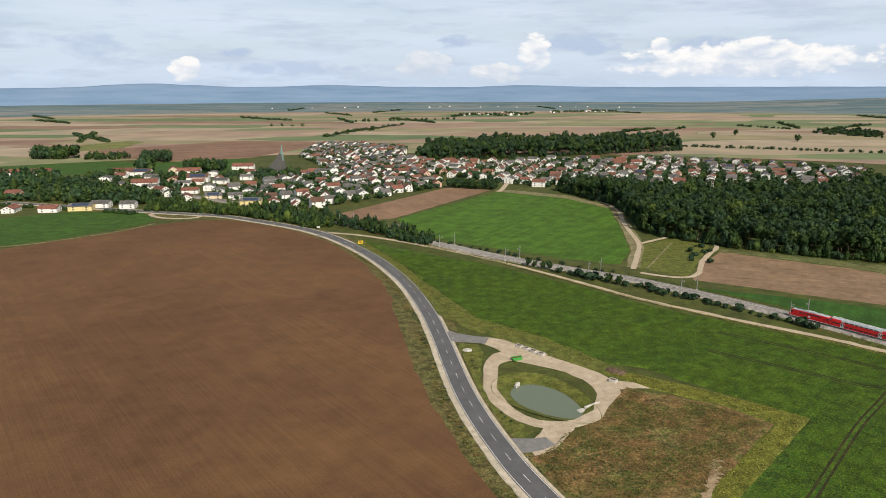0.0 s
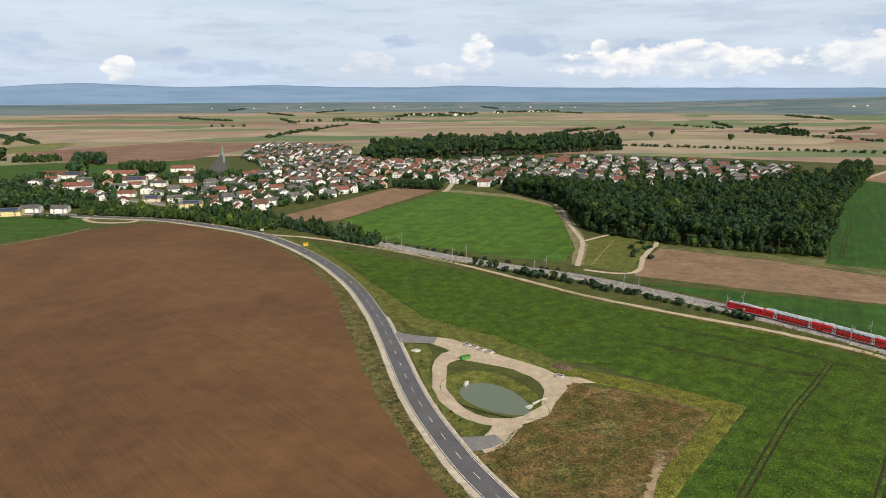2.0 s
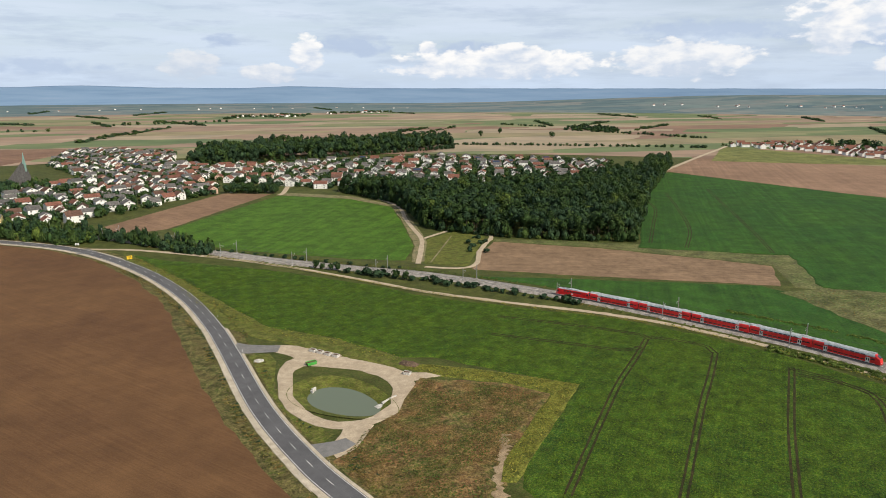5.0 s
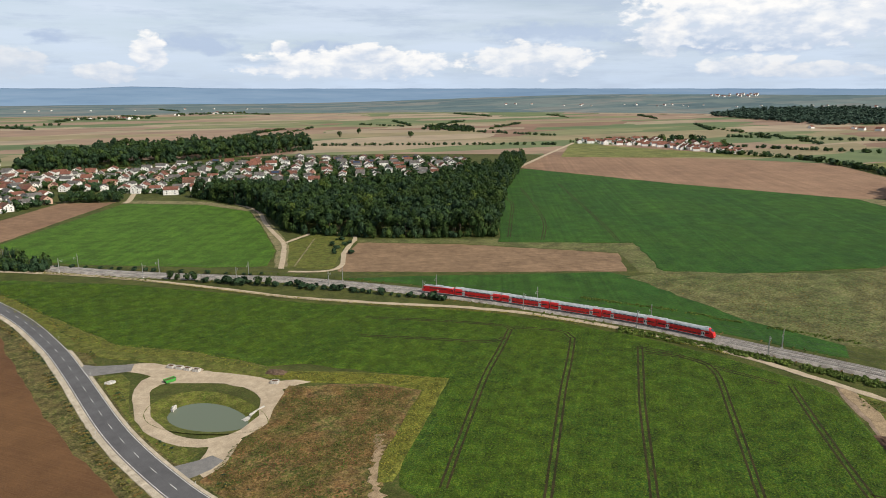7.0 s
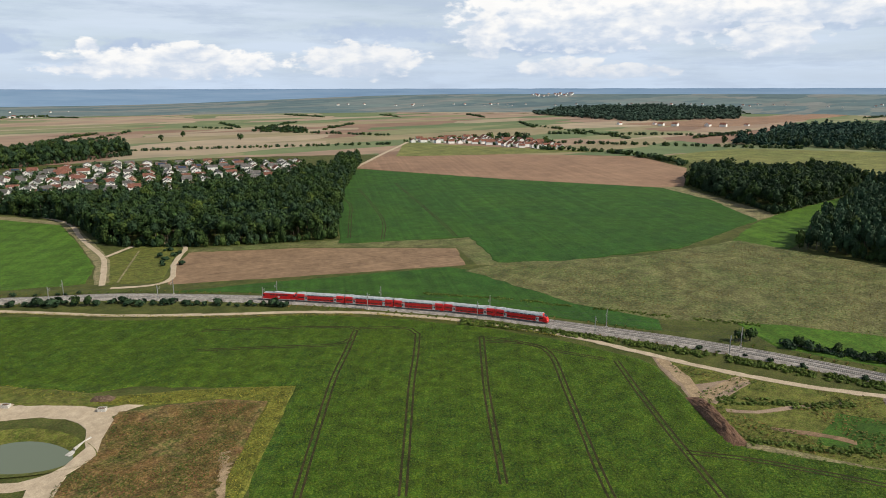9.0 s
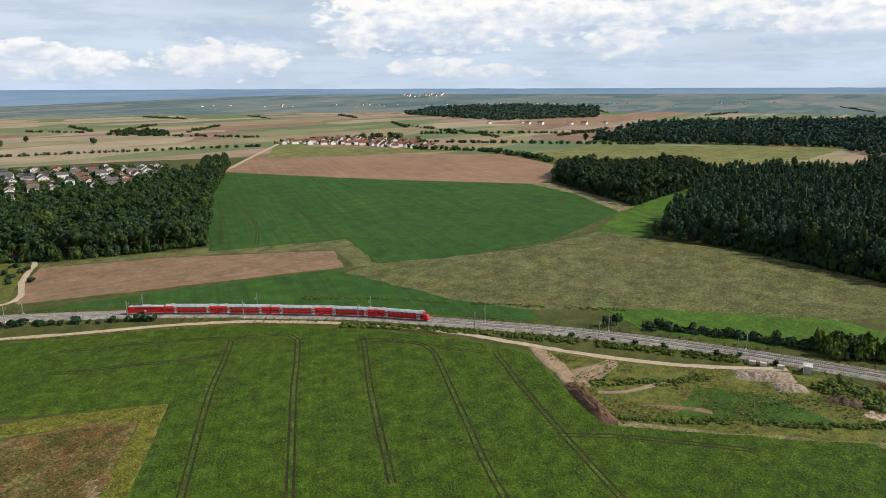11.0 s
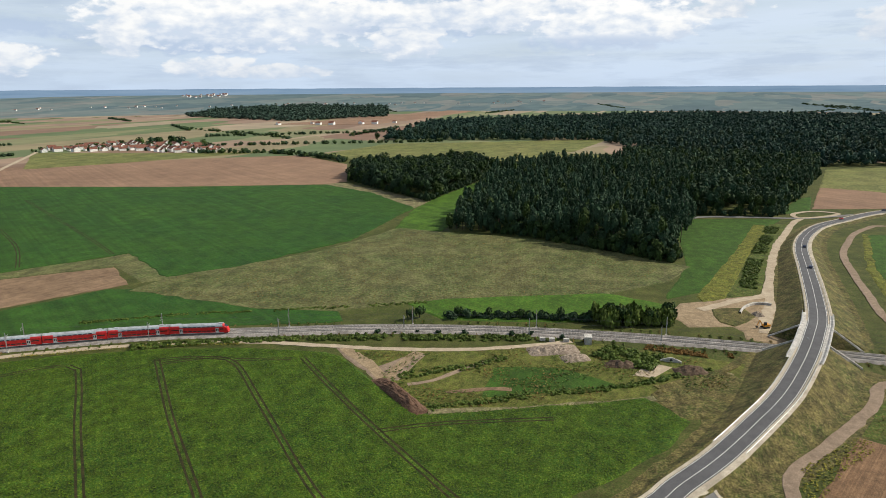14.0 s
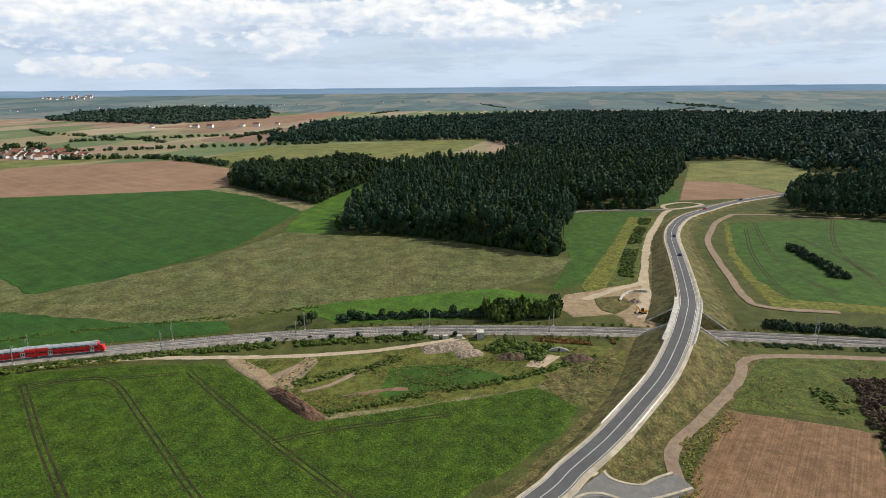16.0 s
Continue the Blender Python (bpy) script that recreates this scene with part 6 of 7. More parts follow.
plant(SHRUB, line([(-10, 470), (20, 446), (60, 412), (100, 384)], 7, 1.2), (0.6, 1.2))
plant(SHRUB, line([(66, 388), (86, 370), (112, 348), (138, 321), (168, 289)], 3.4, 1.3), (0.5, 1.6))
plant(KINDS, [(52, 400), (55.5, 397), (60, 393.5), (64, 391.5), (92, 364), (97, 360)], (0.5, 0.75))
plant(SHRUB, line([(78, 376), (84, 371)], 4, 0.5), (1.6, 2.1))
belt("bank_growth", [(214, 210), (226, 190), (240, 160), (254, 122), (264, 90), (271, 66), (276, 52)], 5.5, 1.3, (0.7, 1.5), (0.8, 2.2), M["leaf_light"], "dense green weeds and bushes below the railway")
belt("bank_thicket", [(270, 20), (266, 10), (263, -1)], 15, 1.6, (1.0, 2.1), (1.2, 3.0), M["leaf_light"], "green thicket below the railway")
belt("verge_growth", [(310, 112), (290, 150), (272, 186), (256, 220), (232, 256)], 3.5, 1.2, (0.5, 1.1), (0.6, 1.4), M["leaf_light"], "low green weeds along the railway")
belt("rusty_weeds", [(280, 3), (278.5, -5), (278, -12), (278.5, -20), (280, -30)], 5.5, 1.0, (0.5, 1.1), (0.6, 1.4), M["rust_leaf"], "rust brown dry weeds below the railway")
belt("garden_hedge", [(-450, 628), (-400, 617), (-345, 601), (-300, 588), (-268, 577)], 5, 2.0, (1.4, 2.6), (2.0, 4.5), M["leaf"], "dense garden hedge behind the roadside houses")
belt("site_hedge", [(200, 71), (209, 58), (222, 37), (236, 12), (254, -10.5), (263, -21)], 3.0, 1.1, (0.6, 1.3), (0.7, 1.8), M["leaf_light"], "low green hedge row across the works site")
belt("site_thicket", [(221, 90), (232, 78), (238, 67), (252, 58)], 5, 1.5, (0.6, 1.4), (0.6, 1.6), M["leaf_light"], "green weeds on the works site")
belt("railway_trees", [(292, 94), (297, 74), (301, 54), (306, 30), (308, 16)], 4.0, 2.4, (1.6, 2.8), (3.2, 6.0), M["leaf_dark"], "row of dark green trees beside the railway", "trees")
belt("yard_trees", [(304, 26), (310, 8), (315, -6)], 11, 2.6, (2.0, 3.4), (7, 12), M["leaf_light"], "clump of tall green trees by the works yard", "trees")
belt("field_thicket", [(469, -162), (430, -164), (391, -165)], 7, 2.2, (1.6, 2.8), (3, 5.5), M["leaf_dark"], "dark thicket in the green field")
belt("south_hedge", [(308, -100), (304, -130), (300, -180), (296, -260)], 5, 2.0, (1.6, 2.6), (2.5, 5), M["leaf_dark"], "dark hedge beside the railway")
belt("south_growth", [(284, -92), (285, -130), (284, -200)], 4, 1.3, (0.6, 1.3), (0.7, 1.8), M["leaf"], "low green growth beside the railway")
belt("lane_growth", [(563, -80), (493, -65), (425, -51.5), (385, -46)], 8, 1.4, (0.8, 1.6), (0.8, 2.0), M["leaf_light"], "low bushes between meadow and haul road")
belt("brushwood", [(252, -118), (240, -118), (222, -113), (200, -110), (170, -103)], 15, 1.4, (0.8, 1.7), (1.2, 2.8), M["twig"], "grey brown brushwood at the field edge")
belt("corner_growth", [(224, -100), (240, -96), (222, -108), (190, -106)], 5, 1.8, (0.9, 1.8), (0.8, 1.6), M["leaf_light"], "green weeds beside the tilled field")
plant(SHRUB, line([(264, 118), (272, 80), (279, 50), (281, 30)], 9, 1.0), (0.4, 0.9))
plant(KINDS, [(283, 110), (287, 107)], (0.75, 0.85))
plant(KINDS, line([(293, 88), (300, 60), (306, 30)], 12, 1.2), (0.55, 0.8))
plant(KINDS + LIGHT, line([(306, 24), (312, 4), (318, -8)], 6, 2.5), (0.9, 1.3))
plant(SHRUB, line([(176, 452), (168, 430), (158, 410)], 4.0, 3.0), (0.7, 1.4))
forest("orchard_trees", [(2, 726), (30, 716), (54, 712), (60, 730), (30, 746), (8, 748)], 5.5, SOFT, MIXED[:2], (2.6, 4.2), (7, 11), "dark trees at the edge of the meadow")
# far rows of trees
forest("ridge_wood", [(2203, 1767), (2600, 1900), (3000, 1700), (3000, 1270), (2350, 993), (1949, 1164)], 21, SMALL, M["wood_hazed"], (9, 14), (14, 24), "far wood on a low ridge")
forest("far_copse", [(895, 1645), (971, 1591), (943, 1457), (900, 1440), (880, 1560)], 9, SMALL, MIXED[:2], (4, 6.5), (9, 15), "small dark copse among far fields")
plant(KINDS, line([(796, 1856), (867, 1705)], 9, 3), (0.6, 1.1), False)
plant(KINDS, line([(850, 1575), (920, 1400), (992, 1219)], 6, 6), (0.6, 1.2), False)
plant(KINDS, line([(428, 1230), (600, 1150), (843, 1020)], 5, 4), (0.55, 0.95), False)
plant(KINDS, line([(960, 745), (990, 640), (976, 586), (930, 480), (905, 450)], 5, 4), (0.8, 1.5), False)
plant(KINDS, line([(-474, 1902), (-388, 1898)], 22, 3) + line([(-300, 2104), (-150, 2180), (31, 2268)], 24, 8), (1.0, 1.6), False)
plant(KINDS, [(1300, 572), (-170, 1690), (690, 1330), (560, 1420), (640, 1500)], (1.6, 2.0))
plant(KINDS, line([(1080, 830), (1120, 760), (1180, 640), (1290, 430)], 5.5, 5), (0.7, 1.2), False)
plant(KINDS, line([(1300, 980), (1500, 700), (1750, 420), (1900, 200)], 6.5, 6), (0.7, 1.3), False)
plant(KINDS, line([(1100, 1000), (1110, 960), (1120, 900)], 9, 10), (1.6, 2.4), False)


# ---------------------------------------------------------------- village
def house(label, w, l, h, rh, wall, roof, panels=False, far=False):
    """Gabled house; ridge along y. w: across, l: along the ridge, h: to the eaves, rh: roof height."""
    g = tagged(new("house"), label, "house", "village houses")
    hw, rh, h = w / 2, rh * 0.78, h + 0.4
    prism("wall", [(-hw, -0.3), (hw, -0.3), (hw, h), (0, h + rh), (-hw, h)], -l / 2, l / 2, M[wall], g)
    e, th, o = 0.4, 0.2, 0.3
    k = rh / hw
    prism("roof", [(-hw - e, h - e * k), (0, h + rh), (hw + e, h - e * k), (hw + e, h - e * k + th), (0, h + rh + th * 1.3), (-hw - e, h - e * k + th)], -l / 2 - o, l / 2 + o, M[roof], g)
    solid("chimney", [(hw * 0.25, hw * 0.25 + 0.6, 0.8, 1.4, h + rh * 0.5, h + rh + 0.8)], M["brown_roof"], g)
    if far:
        return g
    win = solid("window", [(-0.55, 0.55, -0.03, 0.03, -0.6, 0.6)], M["window"], g)
    win.matrix_basis = pose(-hw * 0.45, -l / 2 - 0.015, 1.6)
    spots = [(hw * 0.45, -l / 2 - 0.015, 1.6, 0), (0, -l / 2 - 0.015, h + 0.9, 0), (0, l / 2 + 0.015, h + 0.9, 0), (-hw * 0.45, l / 2 + 0.015, 1.6, 0)]
    for y in (-l * 0.28, l * 0.28):
        spots += [(-hw - 0.015, y, 1.7, 90), (hw + 0.015, y, 1.7, 90)]
        if h > 4.4:
            spots += [(-hw - 0.015, y, 4.2, 90), (-hw * 0.45 if y < 0 else hw * 0.45, -l / 2 - 0.015, 4.2, 0)]
    for x, y, z, rz in spots:
        copy_part(win, x, y, z, g, rz)
    solid("door", [(hw - 0.01, hw + 0.05, -0.5, 0.5, 0, 2.1)], M["door"], g)
    if panels:
        V = []
        for y in (-l * 0.36, l * 0.36):
            for f in (0.2, 0.85):
                x = -hw - e + (hw + e) * f
                V.append((x - 0.05, y, h + rh + k * x + th + 0.14))
        mesh("solar_panel", V, [(0, 2, 3, 1)], M["solar"], g)
    return g


HOUSES = [house("white house with a brown tiled roof", 9, 12, 5.0, 3.8, "white_wall", "brown_roof"),
          house("white house with a slate grey roof", 9.5, 12, 5.2, 3.4, "white_wall", "grey_roof"),
          house("tall white house with a low grey roof", 10, 12, 6.4, 2.8, "white_wall", "grey_roof"),
          house("broad white house with a slate grey roof", 10.5, 11, 5.2, 3.6, "white_wall", "grey_roof"),
          house("white house with a dark grey gable roof", 10, 12, 5.4, 3.4, "white_wall", "grey_roof"),
          house("white house with a steep dark grey roof", 9, 11, 3.6, 4.6, "white_wall", "grey_roof"),
          house("white house with a red tiled roof", 9, 12, 4.4, 4.0, "white_wall", "red_roof"),
          house("cream house with a grey roof and solar panels", 10, 13, 4.8, 4.0, "cream_wall", "grey_roof", True),
          house("white house with a brown roof and solar panels", 9.5, 13, 4.6, 4.0, "white_wall", "brown_roof", True),
          house("salmon house with a red tiled roof", 9, 11, 4.8, 3.8, "pink_wall", "red_roof"),
          house("white house with a wide red roof", 10.5, 14, 5.4, 3.2, "white_wall", "red_roof"),
          house("yellow house with a grey roof and solar panels", 10, 15, 5.2, 3.4, "yellow_wall", "grey_roof", True)]
BARNS = [house("long barn with a red tiled roof", 12, 28, 4.5, 4.5, "white_wall", "red_roof"), house("long house with a brown roof and solar panels", 12, 24, 5.5, 4.2, "white_wall", "brown_roof", True),
         house("cream farmhouse with a red roof", 11, 20, 5.6, 4.4, "cream_wall", "red_roof")]
FARHOUSE = [house("distant white house with a red roof", 10, 13, 4.8, 4.0, "white_wall", "red_roof", far=True), house("distant white house with a brown roof", 10, 14, 5, 4, "white_wall", "red_roof", far=True)]


JOINED = []
MANUAL = np.zeros((0, 2))


def settle(protos, poly, gap, angle, size=(0.85, 1.15), keep=0.85, avoid=(), reach=1e9):
    """Houses in rows. Within reach of the eye each is a thing; the rest are gathered for one joined town."""
    P = fill(poly, gap, RNG, 0.2, angle)
    P = P[RNG.uniform(0, 1, len(P)) < keep]
    for ln, d in avoid:
        P = P[~near_line(P, ln, d)]
    if len(MANUAL):
        P = P[np.min(np.hypot(P[:, None, 0] - MANUAL[None, :, 0], P[:, None, 1] - MANUAL[None, :, 1]), axis=1) > 15]
    for x, y in P:
        p = protos[int(RNG.integers(0, len(protos)))]
        k, kz = RNG.uniform(*size), RNG.uniform(0.92, 1.08)
        m = pose(x, y, float(rise(x, y)), 0, 0, angle + (90 if RNG.uniform() < 0.4 else 0) + RNG.normal(0, 6))
        if math.hypot(x, y) > reach:
            JOINED.append((m @ Matrix.Diagonal((k, k, k * kz, 1)), p))
            continue
        old = p.scale.copy()
        p.scale = (k, k, k * kz)
        copy_thing(p, m)
        p.scale = old
    return P


def joined_town():
    """Walls, roofs and windows of the gathered houses as one mesh with several materials."""
    mats, V, F, I = [], [], [], []
    for m, p in JOINED:
        for o in p.children:
            mt = o.data.materials[0]
            if mt not in mats:
                mats.append(mt)
            k = len(V)
            mm = m @ o.matrix_basis
            V += [tuple(mm @ v.co) for v in o.data.vertices]
            for f in o.data.polygons:
                F.append([k + i for i in f.vertices])
                I.append(mats.index(mt))
    me = bpy.data.meshes.new("far_houses")
    me.from_pydata(V, [], F)
    for mt in mats:
        me.materials.append(mt)
    me.polygons.foreach_set("material_index", I)
    tagged(new("far_houses", me), "white and cream houses with red, brown and grey roofs", "houses", "", "stuff")


V_CENTRE = [(-115, 600), (-85, 630), (-5, 728), (0, 800), (-60, 1000), (-64, 1200), (-160, 1290), (-235, 1280), (-225, 1060), (-150, 900), (-190, 800), (-235, 700), (-225, 640), (-180, 606)]
V_OLD = [(-250, 650), (-240, 760), (-225, 850), (-330, 860), (-440, 850), (-450, 790), (-360, 720), (-300, 660)]
V_WEST = [(-290, 640), (-400, 640), (-560, 660), (-610, 760), (-480, 770), (-370, 690)]
V_EAST = [(14, 812), (60, 770), (116, 728), (150, 745), (220, 725), (330, 715), (450, 735), (548, 860), (430, 960), (310, 1020), (160, 990), (52, 975), (-50, 1000), (-60, 920)]
TOWN, REACH = [], 880
STREET = HOUSES[:7] + HOUSES[:6] + 3 * HOUSES[6:7] + HOUSES[8:10] + 3 * HOUSES[10:11]
# x, y, ridge angle, kind: the old village street by street
OLD_HOUSES = [(-391, 784, 8, "w"), (-389, 819, 95, "r"), (-354, 738, 8, "c"), (-312, 782, 10, "p"), (-287, 745, 96, "g"), (-282, 832, 8, "w"), (-252, 767, 96, "g"),
              (-276, 763, 92, "r"), (-245, 854, 96, "r"), (-295, 704, 70, "r"), (-275, 678, 20, "g"), (-249, 653, 16, "r"), (-261, 696, 95, "r"), (-248, 716, 14, "w"),
              (-225, 659, 96, "c"), (-202, 659, 95, "g"), (-179, 626, 96, "y"), (-199, 691, 10, "g"), (-185, 712, 96, "g"), (-158, 626, 14, "r"), (-381, 590, 12, "r"),
              (-347, 590, 95, "r"), (-323, 598, 96, "y"), (-312, 612, 95, "g"), (-286, 609, 95, "g"), (-434, 680, 95, "p"), (-224, 723, 94, "r"), (-345, 802, 94, "g"),
              (-310, 715, 96, "w"), (-330, 770, 12, "w"), (-230, 690, 12, "w"), (-262, 790, 12, "r"), (-232, 800, 96, "g"), (-300, 812, 96, "r"), (-420, 600, 95, "w"), (-452, 596, 92, "r"), (-470, 640, 12, "w"), (-500, 690, 95, "r")]
LONG_HOUSES = [(-371, 834, 95, 1), (-329, 746, 98, 0), (-283, 782, 96, 1), (-265, 902, 92, 0), (-318, 850, 96, 0), (-341, 858, 20, 2), (-400, 850, 96, 0), (-537, 838, 96, 0), (-503, 848, 96, 0)]
for x, y, a, kind in OLD_HOUSES:
    pick = {"w": 2, "r": 6, "c": 7, "p": 9, "g": 4, "y": 11}[kind]
    HOUSES[pick].scale = (1.15, RNG.uniform(1.05, 1.4), 0.78)
    copy_thing(HOUSES[pick], pose(x, y, 0, 0, 0, a + RNG.normal(0, 4)))
    HOUSES[pick].scale = (1, 1, 1)
for x, y, a, kind in LONG_HOUSES:
    copy_thing(BARNS[kind], pose(x, y, 0, 0, 0, a))
MANUAL = np.array([h[:2] for h in OLD_HOUSES + LONG_HOUSES], dtype=float)
TOWN.append(MANUAL)
TOWN.append(settle(STREET, V_CENTRE, 18.5, 24, (0.78, 1.04), 0.9, avoid=[(RAIL, 14), (ROAD, 16)], reach=REACH))
TOWN.append(settle(STREET, V_EAST, 19.5, -20, (0.8, 1.08), 0.76, reach=REACH))
settle(FARHOUSE, [(900, 1050), (880, 1020), (960, 900), (955, 740), (985, 715), (1060, 800), (1095, 860), (1075, 1040)], 21, -30, (0.8, 1.1), 0.75, reach=0)
for poly in ([(60, 2540), (330, 2580), (330, 2690), (60, 2650)], [(440, 2790), (760, 2930), (740, 3020), (430, 2880)]):
    settle(FARHOUSE, poly, 34, 10, (0.7, 1.1), 0.5, reach=0)
    for x, y in fill(poly, 26, RNG, 0.5):
        SURPLUS.append((x, y, -0.5, RNG.uniform(4, 9), RNG.uniform(3, 6)))
settle(FARHOUSE, [(1700, 1100), (1900, 760), (1980, 800), (1800, 1130)], 40, 10, (0.9, 1.3), 0.4, reach=0)
settle(FARHOUSE, [(3250, 2600), (3480, 2800), (3700, 2650), (3480, 2480)], 42, 10, (0.9, 1.3), 0.5, reach=0)
settle(FARHOUSE, [(-900, 3300), (100, 3500), (1000, 3350), (1000, 3480), (0, 3640), (-950, 3420)], 60, 10, (0.5, 0.8), 0.16, reach=0)
settle(FARHOUSE, [(2000, 2900), (2900, 1900), (3500, 600), (3640, 640), (3050, 1980), (2100, 3000)], 60, 10, (0.6, 1.0), 0.3, reach=0)
# tall old trees in and behind the village
for poly, gap, hgt in (([(-330, 868), (-276, 866), (-286, 905), (-345, 905)], 9, (14, 20)), ([(-350, 620), (-270, 624), (-286, 664), (-345, 705), (-425, 750), (-405, 690)], 8.5, (11, 17)),
                       ([(-625, 1030), (-575, 1030), (-560, 1060), (-640, 1075)], 8, (16, 24)), ([(-545, 1022), (-485, 1020), (-480, 1045), (-550, 1050)], 8, (8, 14)),
                       ([(-440, 990), (-398, 988), (-402, 1015), (-445, 1020)], 8, (14, 20)), ([(-520, 730), (-440, 715), (-425, 760), (-470, 810), (-540, 800)], 10, (12, 18)),
                       ([(-395, 868), (-375, 860), (-372, 880), (-392, 890)], 7, (16, 24)), ([(-225, 800), (-196, 780), (-170, 800), (-180, 850), (-225, 830)], 9, (8, 14))):
    P = fill(poly, gap, RNG, 0.45)
    if len(MANUAL):
        P = P[np.min(np.hypot(P[:, None, 0] - MANUAL[None, :, 0], P[:, None, 1] - MANUAL[None, :, 1]), axis=1) > 8]
    for x, y in P:
        ht, k = RNG.uniform(*hgt), RNG.uniform(0.8, 1.2)
        SURPLUS.append((x, y, -0.5, 0.34 * ht * k, ht / 2.15))
# garden trees between the houses
for poly, gap, keep in ((V_CENTRE, 7.6, 0.85), (V_OLD, 11, 0.6), (V_WEST, 9.0, 0.85), (V_EAST, 7.6, 0.85)):
    P = fill(poly, gap, RNG, 0.48, 40)
    P = P[RNG.uniform(0, 1, len(P)) < keep]
    P = P[~near_line(P, ROAD, 10) & ~near_line(P, RAIL, 10)]
    D = np.min(np.hypot(P[:, None, 0] - np.concatenate(TOWN)[None, :, 0], P[:, None, 1] - np.concatenate(TOWN)[None, :, 1]), axis=1)
    plant(KINDS + LIGHT[:1], P[D > (5.4 if gap < 8 else 10)], (0.4, 1.2) if gap < 8 else (0.5, 1.4), False)
plant(KINDS, line([(8, 735), (30, 724), (52, 718)], 5, 4), (0.8, 1.1))
plant(KINDS, line([(-330, 640), (-300, 632), (-262, 622), (-240, 610)], 6, 6), (0.9, 1.4))


def church():
    c = tagged(new("church"), "church with a steep dark tent roof and a green spire", "church")
    solid("nave", [(-14, 12, -9, 9, -0.2, 5)], M["white_wall"], c)
    mesh("roof", [(-15, -10, 4.5), (13, -10, 4.5), (13, 10, 4.5), (-15, 10, 4.5), (8.5, 0, 31), (6.5, 0, 29)], [(0, 1, 4, 5), (1, 2, 4), (2, 3, 5, 4), (3, 0, 5)], M["grey_roof"], c)
    mesh("spire", [(9 + a, b, z) for z in (0, 26) for a, b in ((-1.6, -1.6), (1.6, -1.6), (1.6, 1.6), (-1.6, 1.6))] + [(9, 0, 40)], [(0, 1, 5, 4), (1, 2, 6, 5), (2, 3, 7, 6), (3, 0, 4, 7), (4, 5, 8), (5, 6, 8), (6, 7, 8), (7, 4, 8)], M["copper"], c)
    c.matrix_basis = pose(-204, 835, 0, 0, 0, -20) @ Matrix.Diagonal((0.85, 0.8, 1.0, 1))


church()
for _ in range(46):
    a, r = RNG.uniform(-36, 115), RNG.uniform(1400, 3300)
    b = a + RNG.uniform(2, 9) * RNG.choice((-1, 1))
    n = int(RNG.uniform(4, 14))
    for u in np.linspace(0, 1, 3 * n):
        q, rr = radians(a + (b - a) * u * 0.5), r + 260 * u + RNG.normal(0, 14)
        x, y = rr * math.sin(q), rr * math.cos(q)
        if not inside([(1290, 560), (1391, 126), (1160, 30), (860, -500), (1500, -800), (2431, -1080), (2709, -61), (1921, 668)], np.array([x]), np.array([y]))[0]:
            k = RNG.uniform(0.5, 1.5)
            SURPLUS.append((x, y, float(rise(x, y)) - 1.2 * k, 5.5 * k, 3.4 * k))
for x, y in fill([(890, 1050), (960, 890), (955, 735), (1000, 715), (1100, 860), (1085, 1050)], 16, RNG, 0.5):
    if RNG.uniform() < 0.7:
        k = RNG.uniform(0.6, 1.3)
        SURPLUS.append((x, y, -0.6 * k, 3.5 * k, 4.1 * k))
joined_town()
V, T, own = scatter(SMALL[:6] + SOFT_MID[:2], SURPLUS, RNG, True)
tagged(bulk("garden_trees", V, T, [M["leaf_dark"], M["leaf"], M["leaf_mid"]], True, RNG.choice(3, len(SURPLUS), p=(0.45, 0.35, 0.2))[own]), "dark green trees between houses and along far fields", "trees", "", "stuff")
drop(HOUSES + BARNS + FARHOUSE + KINDS + LIGHT + SHRUB + POPLAR)

# ---------------------------------------------------------------- tufts, heaps and small things
def tuft(rng, n=5, w=0.5, h=0.8):
    d = rng.normal(0, 1, (n, 3))
    d[:, 2] = np.abs(d[:, 2]) + 0.3
    d /= np.linalg.norm(d, axis=1)[:, None]
    p = d * np.array([w * 0.5, w * 0.5, h * 0.5])
    p[:, 2] += 0.1 * h
    V, T = leaf_tris(p, d, w * 0.55, rng)
    c = V.reshape(-1, 3, 3)
    mid = c.mean(1, keepdims=True)
    c = mid + (c - mid) * np.array([1, 1, 0.35])
    up = np.cross(c[:, 1] - c[:, 0], c[:, 2] - c[:, 0])[:, 2] < 0
    c[up] = c[up][:, ::-1]
    return c.reshape(-1, 3), T


TUFTS = [tuft(RNG) for _ in range(6)]
SINGLE = [tuft(RNG, 2, 0.7, 0.6) for _ in range(6)]


def tufts(name, P, size, mat, label, z=0.0, templates=TUFTS):
    P = np.asarray(P, dtype=float)
    k = RNG.uniform(*size, len(P))
    V, T = scatter(templates, np.column_stack([P[:, 0], P[:, 1], np.full(len(P), z) + rise(P[:, 0], P[:, 1]), k, k * RNG.uniform(0.7, 1.3, len(P))]), RNG)
    tagged(bulk(name, V, T, mat), label, "plants", "", "stuff")


def patchy(P, scale, cut, seed=0):
    return np.array([p for p in P if noise.noise((p[0] * scale, p[1] * scale, seed)) > cut])


